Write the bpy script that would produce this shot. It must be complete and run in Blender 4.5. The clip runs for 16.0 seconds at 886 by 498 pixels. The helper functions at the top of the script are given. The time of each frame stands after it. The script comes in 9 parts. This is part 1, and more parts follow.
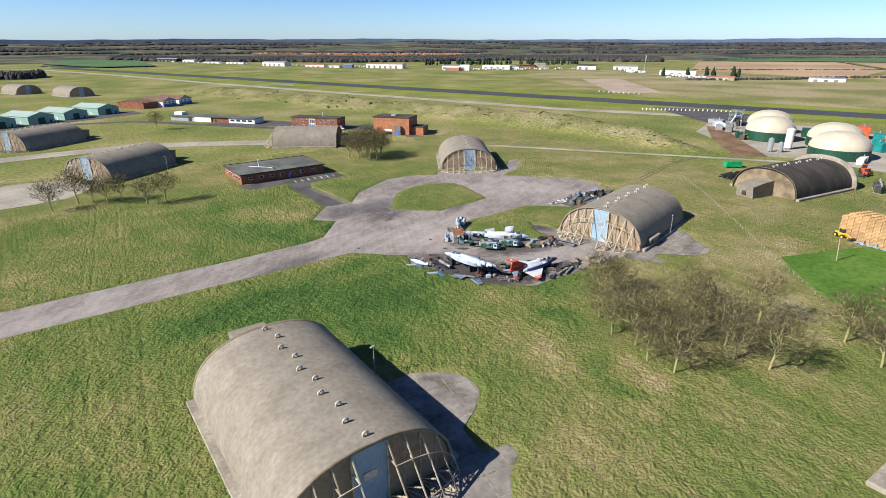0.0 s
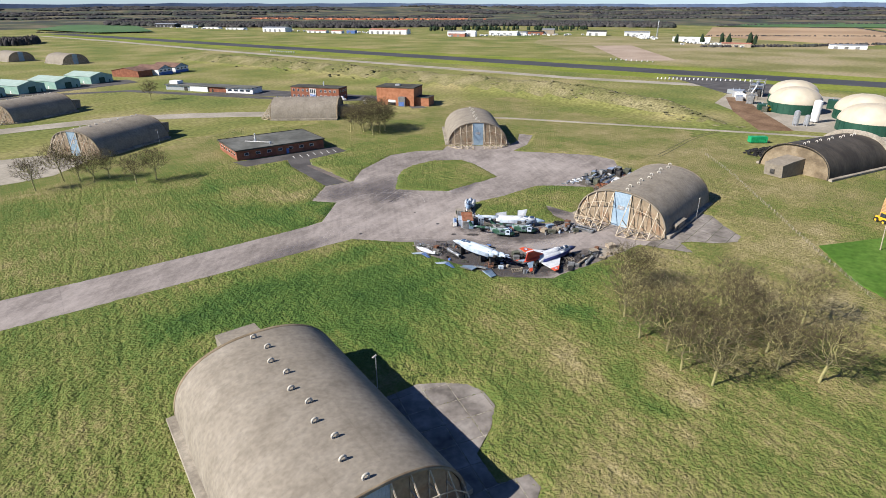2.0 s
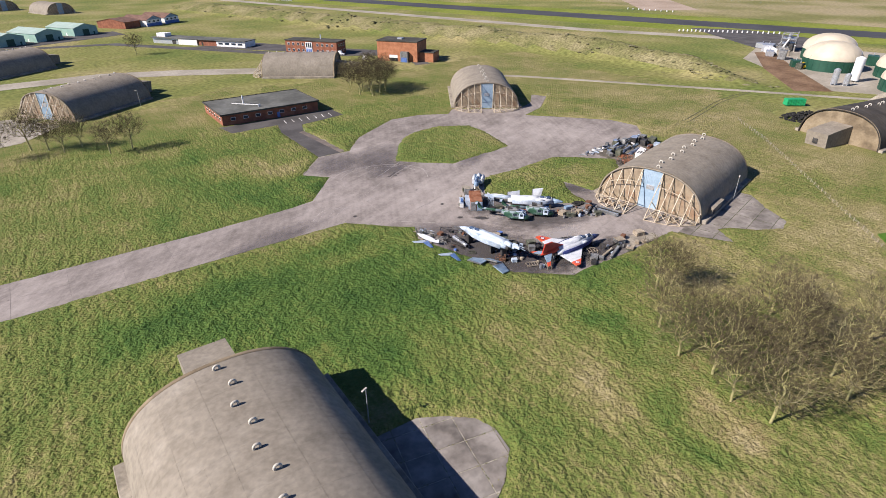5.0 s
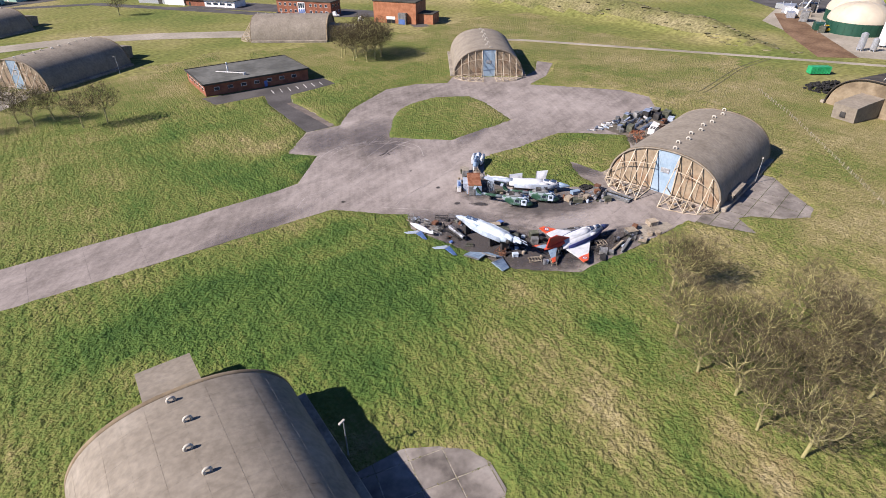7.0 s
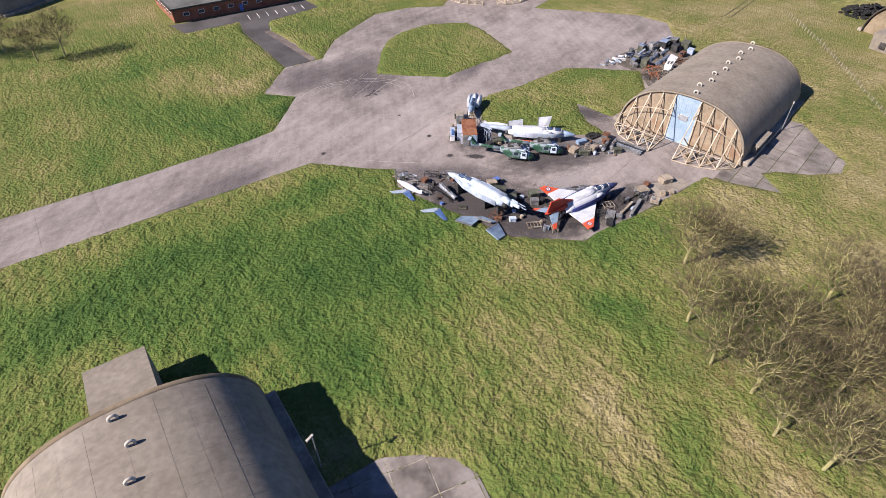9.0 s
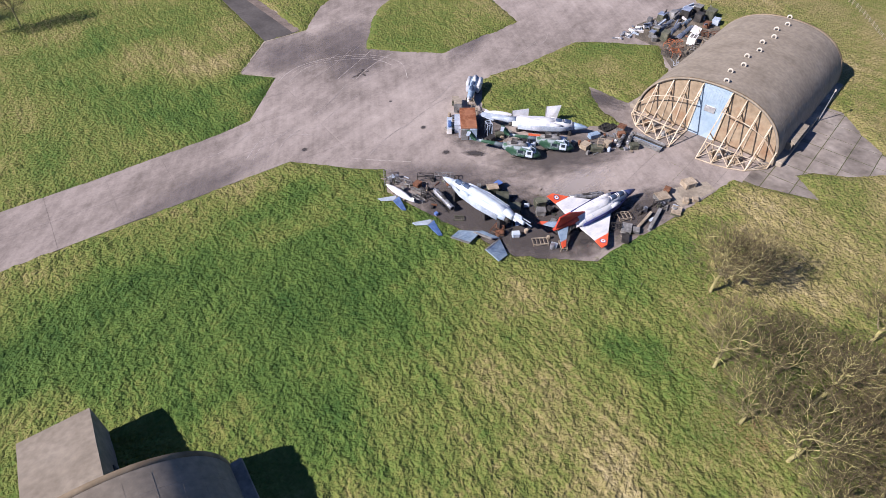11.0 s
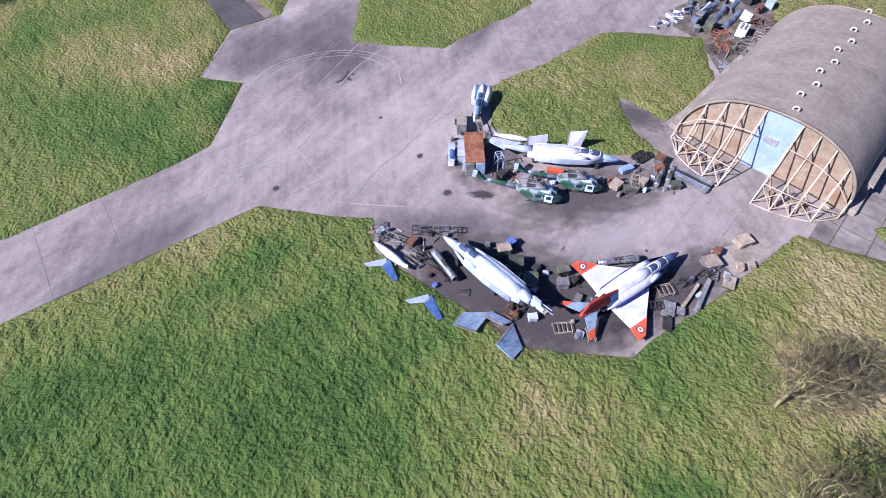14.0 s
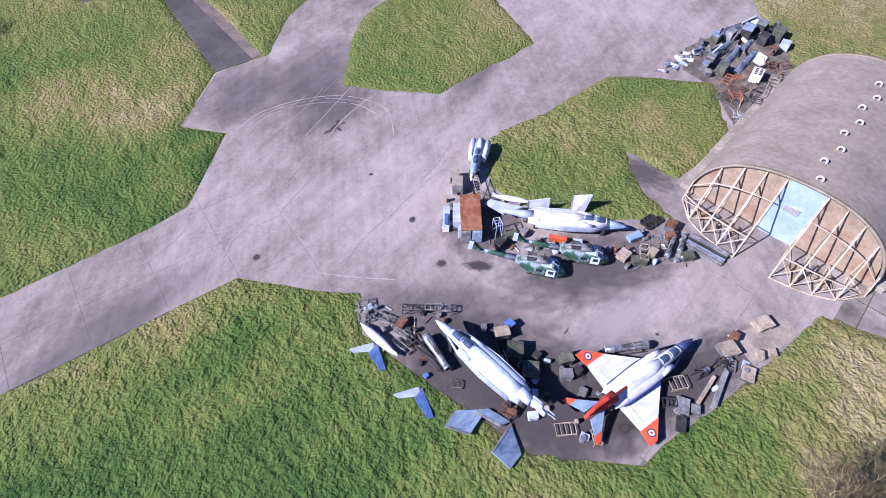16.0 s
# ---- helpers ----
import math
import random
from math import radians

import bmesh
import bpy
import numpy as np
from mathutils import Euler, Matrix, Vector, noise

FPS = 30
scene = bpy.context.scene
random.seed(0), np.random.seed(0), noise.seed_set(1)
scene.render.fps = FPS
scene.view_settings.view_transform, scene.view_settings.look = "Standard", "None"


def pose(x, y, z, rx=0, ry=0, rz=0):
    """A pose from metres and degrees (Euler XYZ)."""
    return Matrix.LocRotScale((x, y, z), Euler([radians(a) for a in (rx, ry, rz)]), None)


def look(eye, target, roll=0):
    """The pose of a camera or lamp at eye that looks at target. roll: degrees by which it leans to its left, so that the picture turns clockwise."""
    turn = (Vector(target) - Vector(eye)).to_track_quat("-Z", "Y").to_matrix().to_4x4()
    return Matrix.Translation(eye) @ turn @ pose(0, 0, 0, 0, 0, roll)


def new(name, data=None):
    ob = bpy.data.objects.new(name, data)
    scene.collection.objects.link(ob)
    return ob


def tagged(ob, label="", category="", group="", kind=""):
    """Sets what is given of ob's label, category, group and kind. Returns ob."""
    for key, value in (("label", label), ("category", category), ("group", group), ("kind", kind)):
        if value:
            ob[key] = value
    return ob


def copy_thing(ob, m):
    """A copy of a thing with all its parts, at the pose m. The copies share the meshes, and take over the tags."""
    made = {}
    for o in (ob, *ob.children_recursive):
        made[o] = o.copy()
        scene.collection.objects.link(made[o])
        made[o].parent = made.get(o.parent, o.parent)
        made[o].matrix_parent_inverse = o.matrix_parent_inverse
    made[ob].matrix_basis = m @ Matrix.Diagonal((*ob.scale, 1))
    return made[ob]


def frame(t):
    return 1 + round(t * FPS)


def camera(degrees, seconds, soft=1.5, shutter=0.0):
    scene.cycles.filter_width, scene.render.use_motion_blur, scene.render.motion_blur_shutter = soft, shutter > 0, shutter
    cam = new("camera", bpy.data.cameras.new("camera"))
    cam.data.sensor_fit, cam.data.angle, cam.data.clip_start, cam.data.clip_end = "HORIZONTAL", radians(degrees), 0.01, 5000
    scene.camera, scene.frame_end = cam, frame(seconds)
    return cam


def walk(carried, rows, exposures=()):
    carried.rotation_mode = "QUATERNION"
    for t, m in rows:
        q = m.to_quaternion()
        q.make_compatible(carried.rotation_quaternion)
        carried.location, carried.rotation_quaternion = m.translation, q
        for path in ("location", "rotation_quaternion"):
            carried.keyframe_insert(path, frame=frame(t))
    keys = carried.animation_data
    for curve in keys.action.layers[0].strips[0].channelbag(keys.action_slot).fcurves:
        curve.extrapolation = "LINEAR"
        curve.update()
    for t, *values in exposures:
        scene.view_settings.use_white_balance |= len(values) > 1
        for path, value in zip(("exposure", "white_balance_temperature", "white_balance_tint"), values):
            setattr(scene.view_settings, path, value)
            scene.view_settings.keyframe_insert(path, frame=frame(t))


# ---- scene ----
cam = camera(79.0, 16.0, 0.7)
METRES, EYE, TILT, LEAN, TURN = 103.5, 56.0, 0.0, 0.0, -36.7
ROWS = [
    (0.0, 0.0, 0.0, 0.0, -0.01, -21.09, 0.03),
    (0.5, -0.0021, 0.0288, 0.0009, 0.13, -21.39, 0.01),
    (1.0, -0.005, 0.0583, 0.0004, 0.28, -21.95, 0.02),
    (1.5, -0.0084, 0.088, -0.0009, 0.35, -23.13, -0.0),
    (2.0, -0.011, 0.1175, -0.0004, 0.46, -24.31, 0.01),
    (2.5, -0.0132, 0.1475, 0.0006, 0.57, -25.32, 0.02),
    (3.0, -0.0151, 0.1767, 0.0008, 0.7, -26.33, 0.01),
    (3.5, -0.0152, 0.2049, -0.0009, 0.81, -27.32, 0.02),
    (4.0, -0.0148, 0.2329, -0.0018, 0.92, -28.3, 0.03),
    (6.5, -0.0033, 0.372, -0.0033, 1.3, -30.96, 0.04),
    (7.0, 0.0008, 0.3993, -0.0032, 1.35, -32.94, 0.07),
    (7.5, 0.0054, 0.4271, -0.0032, 1.37, -35.44, 0.08),
    (8.0, 0.0105, 0.4557, -0.0018, 1.44, -37.67, 0.14),
    (8.5, 0.0144, 0.4856, -0.0011, 1.46, -39.54, 0.13),
    (11.0, 0.0236, 0.6556, 0.005, 1.6, -46.19, 0.16),
    (11.5, 0.0243, 0.6917, 0.0053, 1.65, -47.47, 0.14),
    (12.0, 0.0226, 0.7292, 0.006, 1.66, -49.07, 0.09),
    (12.5, 0.0205, 0.7677, 0.0078, 1.7, -50.47, 0.11),
    (13.0, 0.0184, 0.807, 0.0097, 1.71, -51.51, 0.08),
    (13.5, 0.0174, 0.8466, 0.0101, 1.74, -52.1, 0.12),
    (14.0, 0.0175, 0.8853, 0.01, 1.75, -52.51, 0.13),
    (14.5, 0.0178, 0.9249, 0.0116, 1.79, -52.59, 0.09),
    (15.0, 0.0189, 0.9604, 0.0156, 1.83, -52.5, 0.08),
    (15.5, 0.0209, 0.9837, 0.0197, 1.96, -52.4, 0.1),
    (16.0, 0.0238, 0.9949, 0.0234, 2.02, -52.28, 0.06),
]
EXPOSURES = [(0.0, 0.72, 6350, 9), (4.0, 0.70, 6450, 14), (8.5, 0.76, 6500, 20), (11.0, 0.76, 6350, 21), (12.5, 0.80, 6050, 22), (13.5, 0.86, 5640, 28), (15.0, 0.98, 5510, 30), (16.0, 0.93, 5510, 31)]
walk(cam, [(t, pose(0, 0, EYE, TILT, LEAN, TURN) @ pose(METRES * x, METRES * y, METRES * z, 90 + pitch, roll, yaw)) for t, x, y, z, yaw, pitch, roll in ROWS], EXPOSURES)

# ---- world and sun ----
SUN_WAY = Vector((-0.977 * math.cos(radians(36)), 0.215 * math.cos(radians(36)), math.sin(radians(36))))  # towards the sun
world = bpy.data.worlds.new("sky")
scene.world = world
world.use_nodes = True
wn = world.node_tree.nodes
sky = wn.new("ShaderNodeTexSky")
sky.sky_type = "NISHITA"
sky.sun_disc = False
sky.sun_elevation = radians(36)
sky.sun_rotation = math.atan2(SUN_WAY.x, SUN_WAY.y)
sky.altitude = 60
sky.air_density, sky.dust_density, sky.ozone_density = 1.0, 0.2, 3.5
tint = wn.new("ShaderNodeVectorMath")
tint.operation = "MULTIPLY"
tint.inputs[1].default_value = (0.74, 0.96, 1.40)
world.node_tree.links.new(sky.outputs[0], tint.inputs[0])
# pale haze low over the horizon, a deeper sky overhead
ray = wn.new("ShaderNodeTexCoord")
split = wn.new("ShaderNodeSeparateXYZ")
world.node_tree.links.new(ray.outputs["Generated"], split.inputs[0])
haze = wn.new("ShaderNodeMapRange")
haze.inputs["From Min"].default_value, haze.inputs["From Max"].default_value = 0.02, 0.32
haze.inputs["To Min"].default_value, haze.inputs["To Max"].default_value = 1.5, 0.72
world.node_tree.links.new(split.outputs["Z"], haze.inputs["Value"])
deep = wn.new("ShaderNodeVectorMath")
deep.operation = "SCALE"
world.node_tree.links.new(tint.outputs[0], deep.inputs[0])
world.node_tree.links.new(haze.outputs[0], deep.inputs["Scale"])
world.node_tree.links.new(deep.outputs[0], wn["Background"].inputs[0])
wn["Background"].inputs[1].default_value = 0.050
sun = new("sun", bpy.data.lights.new("sun", "SUN"))
sun.data.energy, sun.data.angle, sun.data.color = 5.0, radians(0.53), (1.0, 0.95, 0.87)
sun.matrix_basis = look((0, 0, 200), Vector((0, 0, 200)) - SUN_WAY)


# ---- materials ----
def material(name, colours, scale=1.0, rough=0.85, metal=0.0, bump=0.0, bump_scale=8.0, detail=6.0, fine=0.25, fine_scale=None, spread=0.12, per_object=0.0,
             stretch=(1, 1, 1), spec=0.3, bite=0.2):
    """A surface: a ramp of colours over broad noise, mottled by a finer noise, with relief."""
    m = bpy.data.materials.new(name)
    m.use_nodes = True
    n, link = m.node_tree.nodes, m.node_tree.links.new
    b = n["Principled BSDF"]
    b.inputs["Roughness"].default_value, b.inputs["Metallic"].default_value = rough, metal
    b.inputs["Specular IOR Level"].default_value = spec
    geo = n.new("ShaderNodeTexCoord")
    mp = n.new("ShaderNodeMapping")
    mp.inputs["Scale"].default_value = stretch
    link(geo.outputs["Object"], mp.inputs[0])
    broad = n.new("ShaderNodeTexNoise")
    broad.inputs["Scale"].default_value, broad.inputs["Detail"].default_value = scale, detail
    link(mp.outputs[0], broad.inputs["Vector"])
    ramp = n.new("ShaderNodeValToRGB")
    el = ramp.color_ramp.elements
    k = len(colours)
    for i, c in enumerate(colours):
        at = 0.5 + spread * (2 * i / max(1, k - 1) - 1)
        e = el[i] if i < 2 else el.new(at)
        e.position, e.color = at, (*c, 1)
    link(broad.outputs["Fac"], ramp.inputs[0])
    grain = n.new("ShaderNodeTexNoise")
    grain.inputs["Scale"].default_value, grain.inputs["Detail"].default_value = fine_scale or bump_scale, 5
    link(mp.outputs[0], grain.inputs["Vector"])
    span = n.new("ShaderNodeMapRange")
    span.inputs["From Min"].default_value, span.inputs["From Max"].default_value = 0.5 - bite, 0.5 + bite
    span.inputs["To Min"].default_value, span.inputs["To Max"].default_value = 1 - fine, 1 + fine
    link(grain.outputs["Fac"], span.inputs["Value"])
    out = span.outputs[0]
    if per_object:
        info = n.new("ShaderNodeObjectInfo")
        sp = n.new("ShaderNodeMapRange")
        sp.inputs["To Min"].default_value, sp.inputs["To Max"].default_value = 1 - per_object, 1 + per_object
        link(info.outputs["Random"], sp.inputs["Value"])
        mul = n.new("ShaderNodeMath")
        mul.operation = "MULTIPLY"
        link(out, mul.inputs[0]), link(sp.outputs[0], mul.inputs[1])
        out = mul.outputs[0]
    mix = n.new("ShaderNodeVectorMath")
    mix.operation = "SCALE"
    link(ramp.outputs[0], mix.inputs[0]), link(out, mix.inputs["Scale"])
    link(mix.outputs[0], b.inputs["Base Color"])
    if bump:
        bp = n.new("ShaderNodeBump")
        bp.inputs["Strength"].default_value, bp.inputs["Distance"].default_value = 1.0, bump
        rel = n.new("ShaderNodeTexNoise")
        rel.inputs["Scale"].default_value, rel.inputs["Detail"].default_value = bump_scale, 4
        link(mp.outputs[0], rel.inputs["Vector"])
        link(rel.outputs["Fac"], bp.inputs["Height"]), link(bp.outputs[0], b.inputs["Normal"])
    return m


class Field:
    """Noise fields over the ground plan for one material, and weighted sums of them."""

    def __init__(self, name, rough):
        self.made = bpy.data.materials.new(name)
        self.made.use_nodes = True
        self.n, self.link = self.made.node_tree.nodes, self.made.node_tree.links.new
        self.b = self.n["Principled BSDF"]
        self.b.inputs["Roughness"].default_value, self.b.inputs["Specular IOR Level"].default_value = rough, 0.1
        self.at = self.n.new("ShaderNodeTexCoord").outputs["Object"]

    def cloud(self, scale, detail, rough=0.5, way=None, drawn=(1, 1, 1)):
        """Noise, drawn out along a way in degrees from the x axis."""
        at = self.at
        if way is not None:
            for key, value in (("Rotation", (0, 0, radians(-way))), ("Scale", drawn)):
                mp = self.n.new("ShaderNodeMapping")
                mp.inputs[key].default_value = value
                self.link(at, mp.inputs[0])
                at = mp.outputs[0]
        t = self.n.new("ShaderNodeTexNoise")
        t.inputs["Scale"].default_value, t.inputs["Detail"].default_value, t.inputs["Roughness"].default_value = scale, detail, rough
        self.link(at, t.inputs["Vector"])
        return t.outputs["Fac"]

    def total(self, start, *terms):
        out = None
        for source, weight in terms:
            k = self.n.new("ShaderNodeMath")
            k.operation = "MULTIPLY_ADD"
            self.link(source, k.inputs[0])
            k.inputs[1].default_value = weight
            k.inputs[2].default_value = start
            if out is not None:
                self.link(out, k.inputs[2])
            out = k.outputs[0]
        return out

    def colour(self, value, stops):
        ramp = self.n.new("ShaderNodeValToRGB")
        el = ramp.color_ramp.elements
        for i, (at, c) in enumerate(stops):
            e = el[i] if i < 2 else el.new(at)
            e.position, e.color = at, (*c, 1)
        self.link(value, ramp.inputs[0])
        self.link(ramp.outputs[0], self.b.inputs["Base Color"])

    def relief(self, height, metres):
        bp = self.n.new("ShaderNodeBump")
        bp.inputs["Strength"].default_value, bp.inputs["Distance"].default_value = 1.0, metres
        self.link(height, bp.inputs["Height"]), self.link(bp.outputs[0], self.b.inputs["Normal"])


def sward(name):
    """Rough winter grass: green blades with straw tips, drier or lusher by broad patches and by the attribute lush, in faint mown rows."""
    f = Field(name, 0.95)
    lush = f.n.new("ShaderNodeAttribute")
    lush.attribute_name = "lush"
    tuft = f.cloud(1.9, 6, 0.65)
    dry = f.total(-0.32, (f.cloud(0.042, 5), 0.48), (f.cloud(0.33, 4), 0.22), (f.cloud(1.0, 3, 0.5, ROW_WAY, (0.07, 1.3, 1)), 0.30), (f.cloud(1.0, 3, 0.5, ROW_WAY - 90, (0.05, 1.1, 1)), 0.16), (lush.outputs["Fac"], -0.23), (tuft, 0.50))
    f.colour(dry, ((0.16, (0.036, 0.080, 0.019)), (0.34, (0.080, 0.132, 0.030)), (0.52, (0.144, 0.165, 0.045)), (0.68, (0.246, 0.212, 0.090)), (0.88, (0.385, 0.322, 0.185))))
    f.relief(f.cloud(2.1, 3, 0.5), 0.62)
    return f.made


def paved(name):
    """Pale weathered concrete, darker in broad stains, with pale scuffs drawn along the taxi line."""
    f = Field(name, 0.9)
    info = f.n.new("ShaderNodeObjectInfo")
    worn = f.total(-0.66, (f.cloud(0.035, 4), 0.66), (f.cloud(0.13, 6, 0.55), 0.32), (f.cloud(0.7, 8, 0.65), 0.34), (f.cloud(1.0, 4, 0.6, 24, (0.08, 0.38, 1)), 0.38), (f.cloud(1.0, 5, 0.6, 62, (0.09, 0.8, 1)), 0.30), (f.cloud(2.2, 6, 0.7), 0.28), (info.outputs["Random"], 0.05))
    f.colour(worn, ((0.22, (0.108, 0.092, 0.083)), (0.42, (0.208, 0.180, 0.162)), (0.56, (0.290, 0.252, 0.229)), (0.80, (0.410, 0.362, 0.328))))
    f.relief(f.cloud(6, 4), 0.004)
    return f.made


ROW_WAY = 92  # degrees from the x axis
GRASS = sward("rough_grass")
FAR_GRASS = material("meadow_grass", [(0.120, 0.148, 0.040), (0.185, 0.185, 0.060), (0.275, 0.235, 0.110)], 0.016, 0.95, bump=0.18, bump_scale=0.5, fine=0.35, fine_scale=0.5, detail=9, spread=0.16, spec=0.08)
FAR_LAND = material("far_farmland", [(0.045, 0.046, 0.046), (0.058, 0.060, 0.055), (0.075, 0.090, 0.055), (0.16, 0.135, 0.09), (0.070, 0.072, 0.060)], 0.0045, 0.95, fine=0.2, fine_scale=0.03, detail=3, spread=0.16, spec=0.05)
DRY_MEADOW = material("dry_meadow_grass", [(0.17, 0.165, 0.062), (0.245, 0.215, 0.105), (0.30, 0.25, 0.145)], 0.012, 0.95, fine=0.2, fine_scale=0.3, detail=8, spec=0.08)
VERGE = material("mown_verge", [(0.150, 0.185, 0.030), (0.205, 0.225, 0.045)], 0.02, 0.95, fine=0.2, fine_scale=0.3, spec=0.08)
LUSH = material("lush_grass", [(0.066, 0.140, 0.020), (0.105, 0.180, 0.034)], 0.05, 0.95, bump=0.05, bump_scale=2, fine=0.22, fine_scale=0.8, spec=0.1)
CONCRETE = paved("weathered_concrete")
OLD_SLAB = material("old_stained_slab", [(0.115, 0.100, 0.088), (0.195, 0.172, 0.150), (0.235, 0.208, 0.184), (0.29, 0.262, 0.234)], 0.22, 0.9, bump=0.005, bump_scale=6, fine=0.2, fine_scale=0.9, detail=11, spread=0.17, per_object=0.12)
JOINT = material("joint_dirt", [(0.085, 0.075, 0.062), (0.17, 0.15, 0.135), (0.21, 0.185, 0.17), (0.25, 0.22, 0.20)], 0.07, 0.95, fine=0.2, fine_scale=1.2, spread=0.2)
PALE_JOINT = material("pale_dusty_joint", [(0.16, 0.145, 0.10), (0.31, 0.28, 0.225), (0.37, 0.335, 0.275)], 0.4, 0.95, fine=0.3, fine_scale=3)
MOSS_JOINT = material("grassy_joint", [(0.050, 0.062, 0.022), (0.11, 0.105, 0.05)], 0.5, 0.95, fine=0.3, fine_scale=4)
ASPHALT = material("worn_asphalt", [(0.062, 0.057, 0.054), (0.100, 0.092, 0.087)], 0.12, 0.9, fine=0.15, fine_scale=1.5)
RUNWAY = material("runway_asphalt", [(0.045, 0.045, 0.050), (0.065, 0.064, 0.068)], 0.02, 0.9, fine=0.1, fine_scale=0.3)
GRAVEL = material("pale_gravel", [(0.26, 0.23, 0.18), (0.36, 0.32, 0.26)], 0.05, 0.95, fine=0.15, fine_scale=0.7)
PINK_GRAVEL = material("pinkish_gravel", [(0.30, 0.225, 0.165), (0.38, 0.295, 0.225)], 0.03, 0.95, fine=0.15, fine_scale=0.5)
BANK = material("bank_grass", [(0.118, 0.124, 0.046), (0.175, 0.162, 0.072), (0.235, 0.205, 0.112)], 0.06, 0.95, bump=0.4, bump_scale=0.7, fine=0.4, fine_scale=0.8, detail=8, spread=0.18, spec=0.05)
MARGIN = material("worn_brown_margin", [(0.13, 0.105, 0.09), (0.20, 0.165, 0.14)], 0.3, 0.95, fine=0.2, fine_scale=2)
RUT = material("pressed_rut", [(0.085, 0.085, 0.036), (0.13, 0.115, 0.055)], 0.4, 0.95, fine=0.3, fine_scale=2)
EARTH = material("bare_earth", [(0.13, 0.075, 0.04), (0.21, 0.13, 0.075)], 0.1, 0.95, fine=0.25, fine_scale=0.9)
SHELL = material("shelter_concrete", [(0.178, 0.152, 0.119), (0.222, 0.191, 0.150), (0.246, 0.213, 0.169), (0.285, 0.250, 0.203)], 0.30, 0.88, bump=0.012, bump_scale=5, fine=0.16, fine_scale=1.6, detail=12, spread=0.26, stretch=(1.0, 0.8, 0.8))
FOOTING = material("footing_concrete", [(0.22, 0.19, 0.15), (0.34, 0.30, 0.24)], 0.3, 0.9, fine=0.2, fine_scale=2)
END_WALL = material("end_wall_render", [(0.14, 0.105, 0.066), (0.215, 0.165, 0.105), (0.26, 0.205, 0.135)], 0.25, 0.9, bump=0.01, bump_scale=4, fine=0.12, fine_scale=1.5)
LEAF_PANEL = material("buff_steel_panel", [(0.20, 0.150, 0.098), (0.30, 0.235, 0.160), (0.25, 0.160, 0.098)], 0.3, 0.65, fine=0.14, fine_scale=2, spread=0.2)
GIRDER = material("buff_painted_girder", [(0.36, 0.29, 0.20), (0.54, 0.46, 0.35)], 0.6, 0.6, fine=0.15, fine_scale=3)
BLUE_DOOR = material("pale_blue_steel", [(0.25, 0.345, 0.43), (0.32, 0.41, 0.49)], 0.4, 0.5, fine=0.09, fine_scale=2)
DARK = material("dark_interior", [(0.012, 0.012, 0.013), (0.02, 0.02, 0.022)], 0.5, 0.9, fine=0.1)
VENT = material("vent_metal", [(0.42, 0.39, 0.33), (0.55, 0.51, 0.44)], 2.0, 0.6, fine=0.1, fine_scale=6)
STEEL = material("galvanised_steel", [(0.42, 0.43, 0.44), (0.55, 0.56, 0.57)], 2.0, 0.45, 0.6, fine=0.1, fine_scale=5)
CANOPY = material("canopy_glass", [(0.035, 0.055, 0.10), (0.06, 0.09, 0.15)], 2.0, 0.12, fine=0.05, spec=0.5)
GLASS = material("dark_glazing", [(0.02, 0.03, 0.045), (0.035, 0.05, 0.07)], 2.0, 0.12, fine=0.05, spec=0.6)
BRICK = material("red_brick", [(0.20, 0.075, 0.045), (0.29, 0.115, 0.065)], 0.5, 0.9, fine=0.15, fine_scale=3)
ORANGE_BRICK = material("orange_brick", [(0.31, 0.125, 0.062), (0.42, 0.18, 0.095)], 0.5, 0.9, fine=0.15, fine_scale=3)
ROOF_FELT = material("roof_felt", [(0.045, 0.042, 0.034), (0.078, 0.073, 0.058)], 0.15, 0.9, fine=0.15, fine_scale=0.8)
GREY_FELT = material("grey_roof_felt", [(0.085, 0.085, 0.075), (0.14, 0.14, 0.125)], 0.15, 0.9, fine=0.15, fine_scale=0.8)
WHITE = material("white_paint", [(0.66, 0.65, 0.62), (0.80, 0.79, 0.77)], 0.4, 0.55, fine=0.05, fine_scale=2)
BLUE_PAINT = material("blue_paint", [(0.07, 0.13, 0.34), (0.11, 0.19, 0.44)], 0.4, 0.5, fine=0.08, fine_scale=2)
GREEN_CLAD = material("green_cladding", [(0.22, 0.36, 0.30), (0.29, 0.43, 0.36)], 0.2, 0.6, fine=0.06, fine_scale=0.6)
GREEN_ROOF = material("green_sheet_roof", [(0.27, 0.36, 0.31), (0.36, 0.44, 0.39)], 0.1, 0.6, fine=0.06, fine_scale=0.6)
SLATE_ROOF = material("brown_tile_roof", [(0.13, 0.075, 0.055), (0.20, 0.115, 0.085)], 0.3, 0.85, fine=0.15, fine_scale=1)
MEMBRANE = material("cream_gas_membrane", [(0.47, 0.41, 0.31), (0.56, 0.49, 0.38)], 0.1, 0.5, fine=0.04, fine_scale=0.6)
TANK_GREEN = material("dark_green_cladding", [(0.012, 0.055, 0.035), (0.022, 0.075, 0.048)], 0.2, 0.5, fine=0.1, fine_scale=1)
BRIGHT_GREEN = material("bright_green_paint", [(0.01, 0.26, 0.10), (0.02, 0.34, 0.13)], 0.5, 0.45, fine=0.08)
TEAL = material("teal_machine_paint", [(0.01, 0.17, 0.16), (0.02, 0.24, 0.22)], 0.6, 0.45, fine=0.1)
ORANGE = material("orange_machine_paint", [(0.46, 0.075, 0.03), (0.58, 0.12, 0.045)], 0.6, 0.5, fine=0.1)
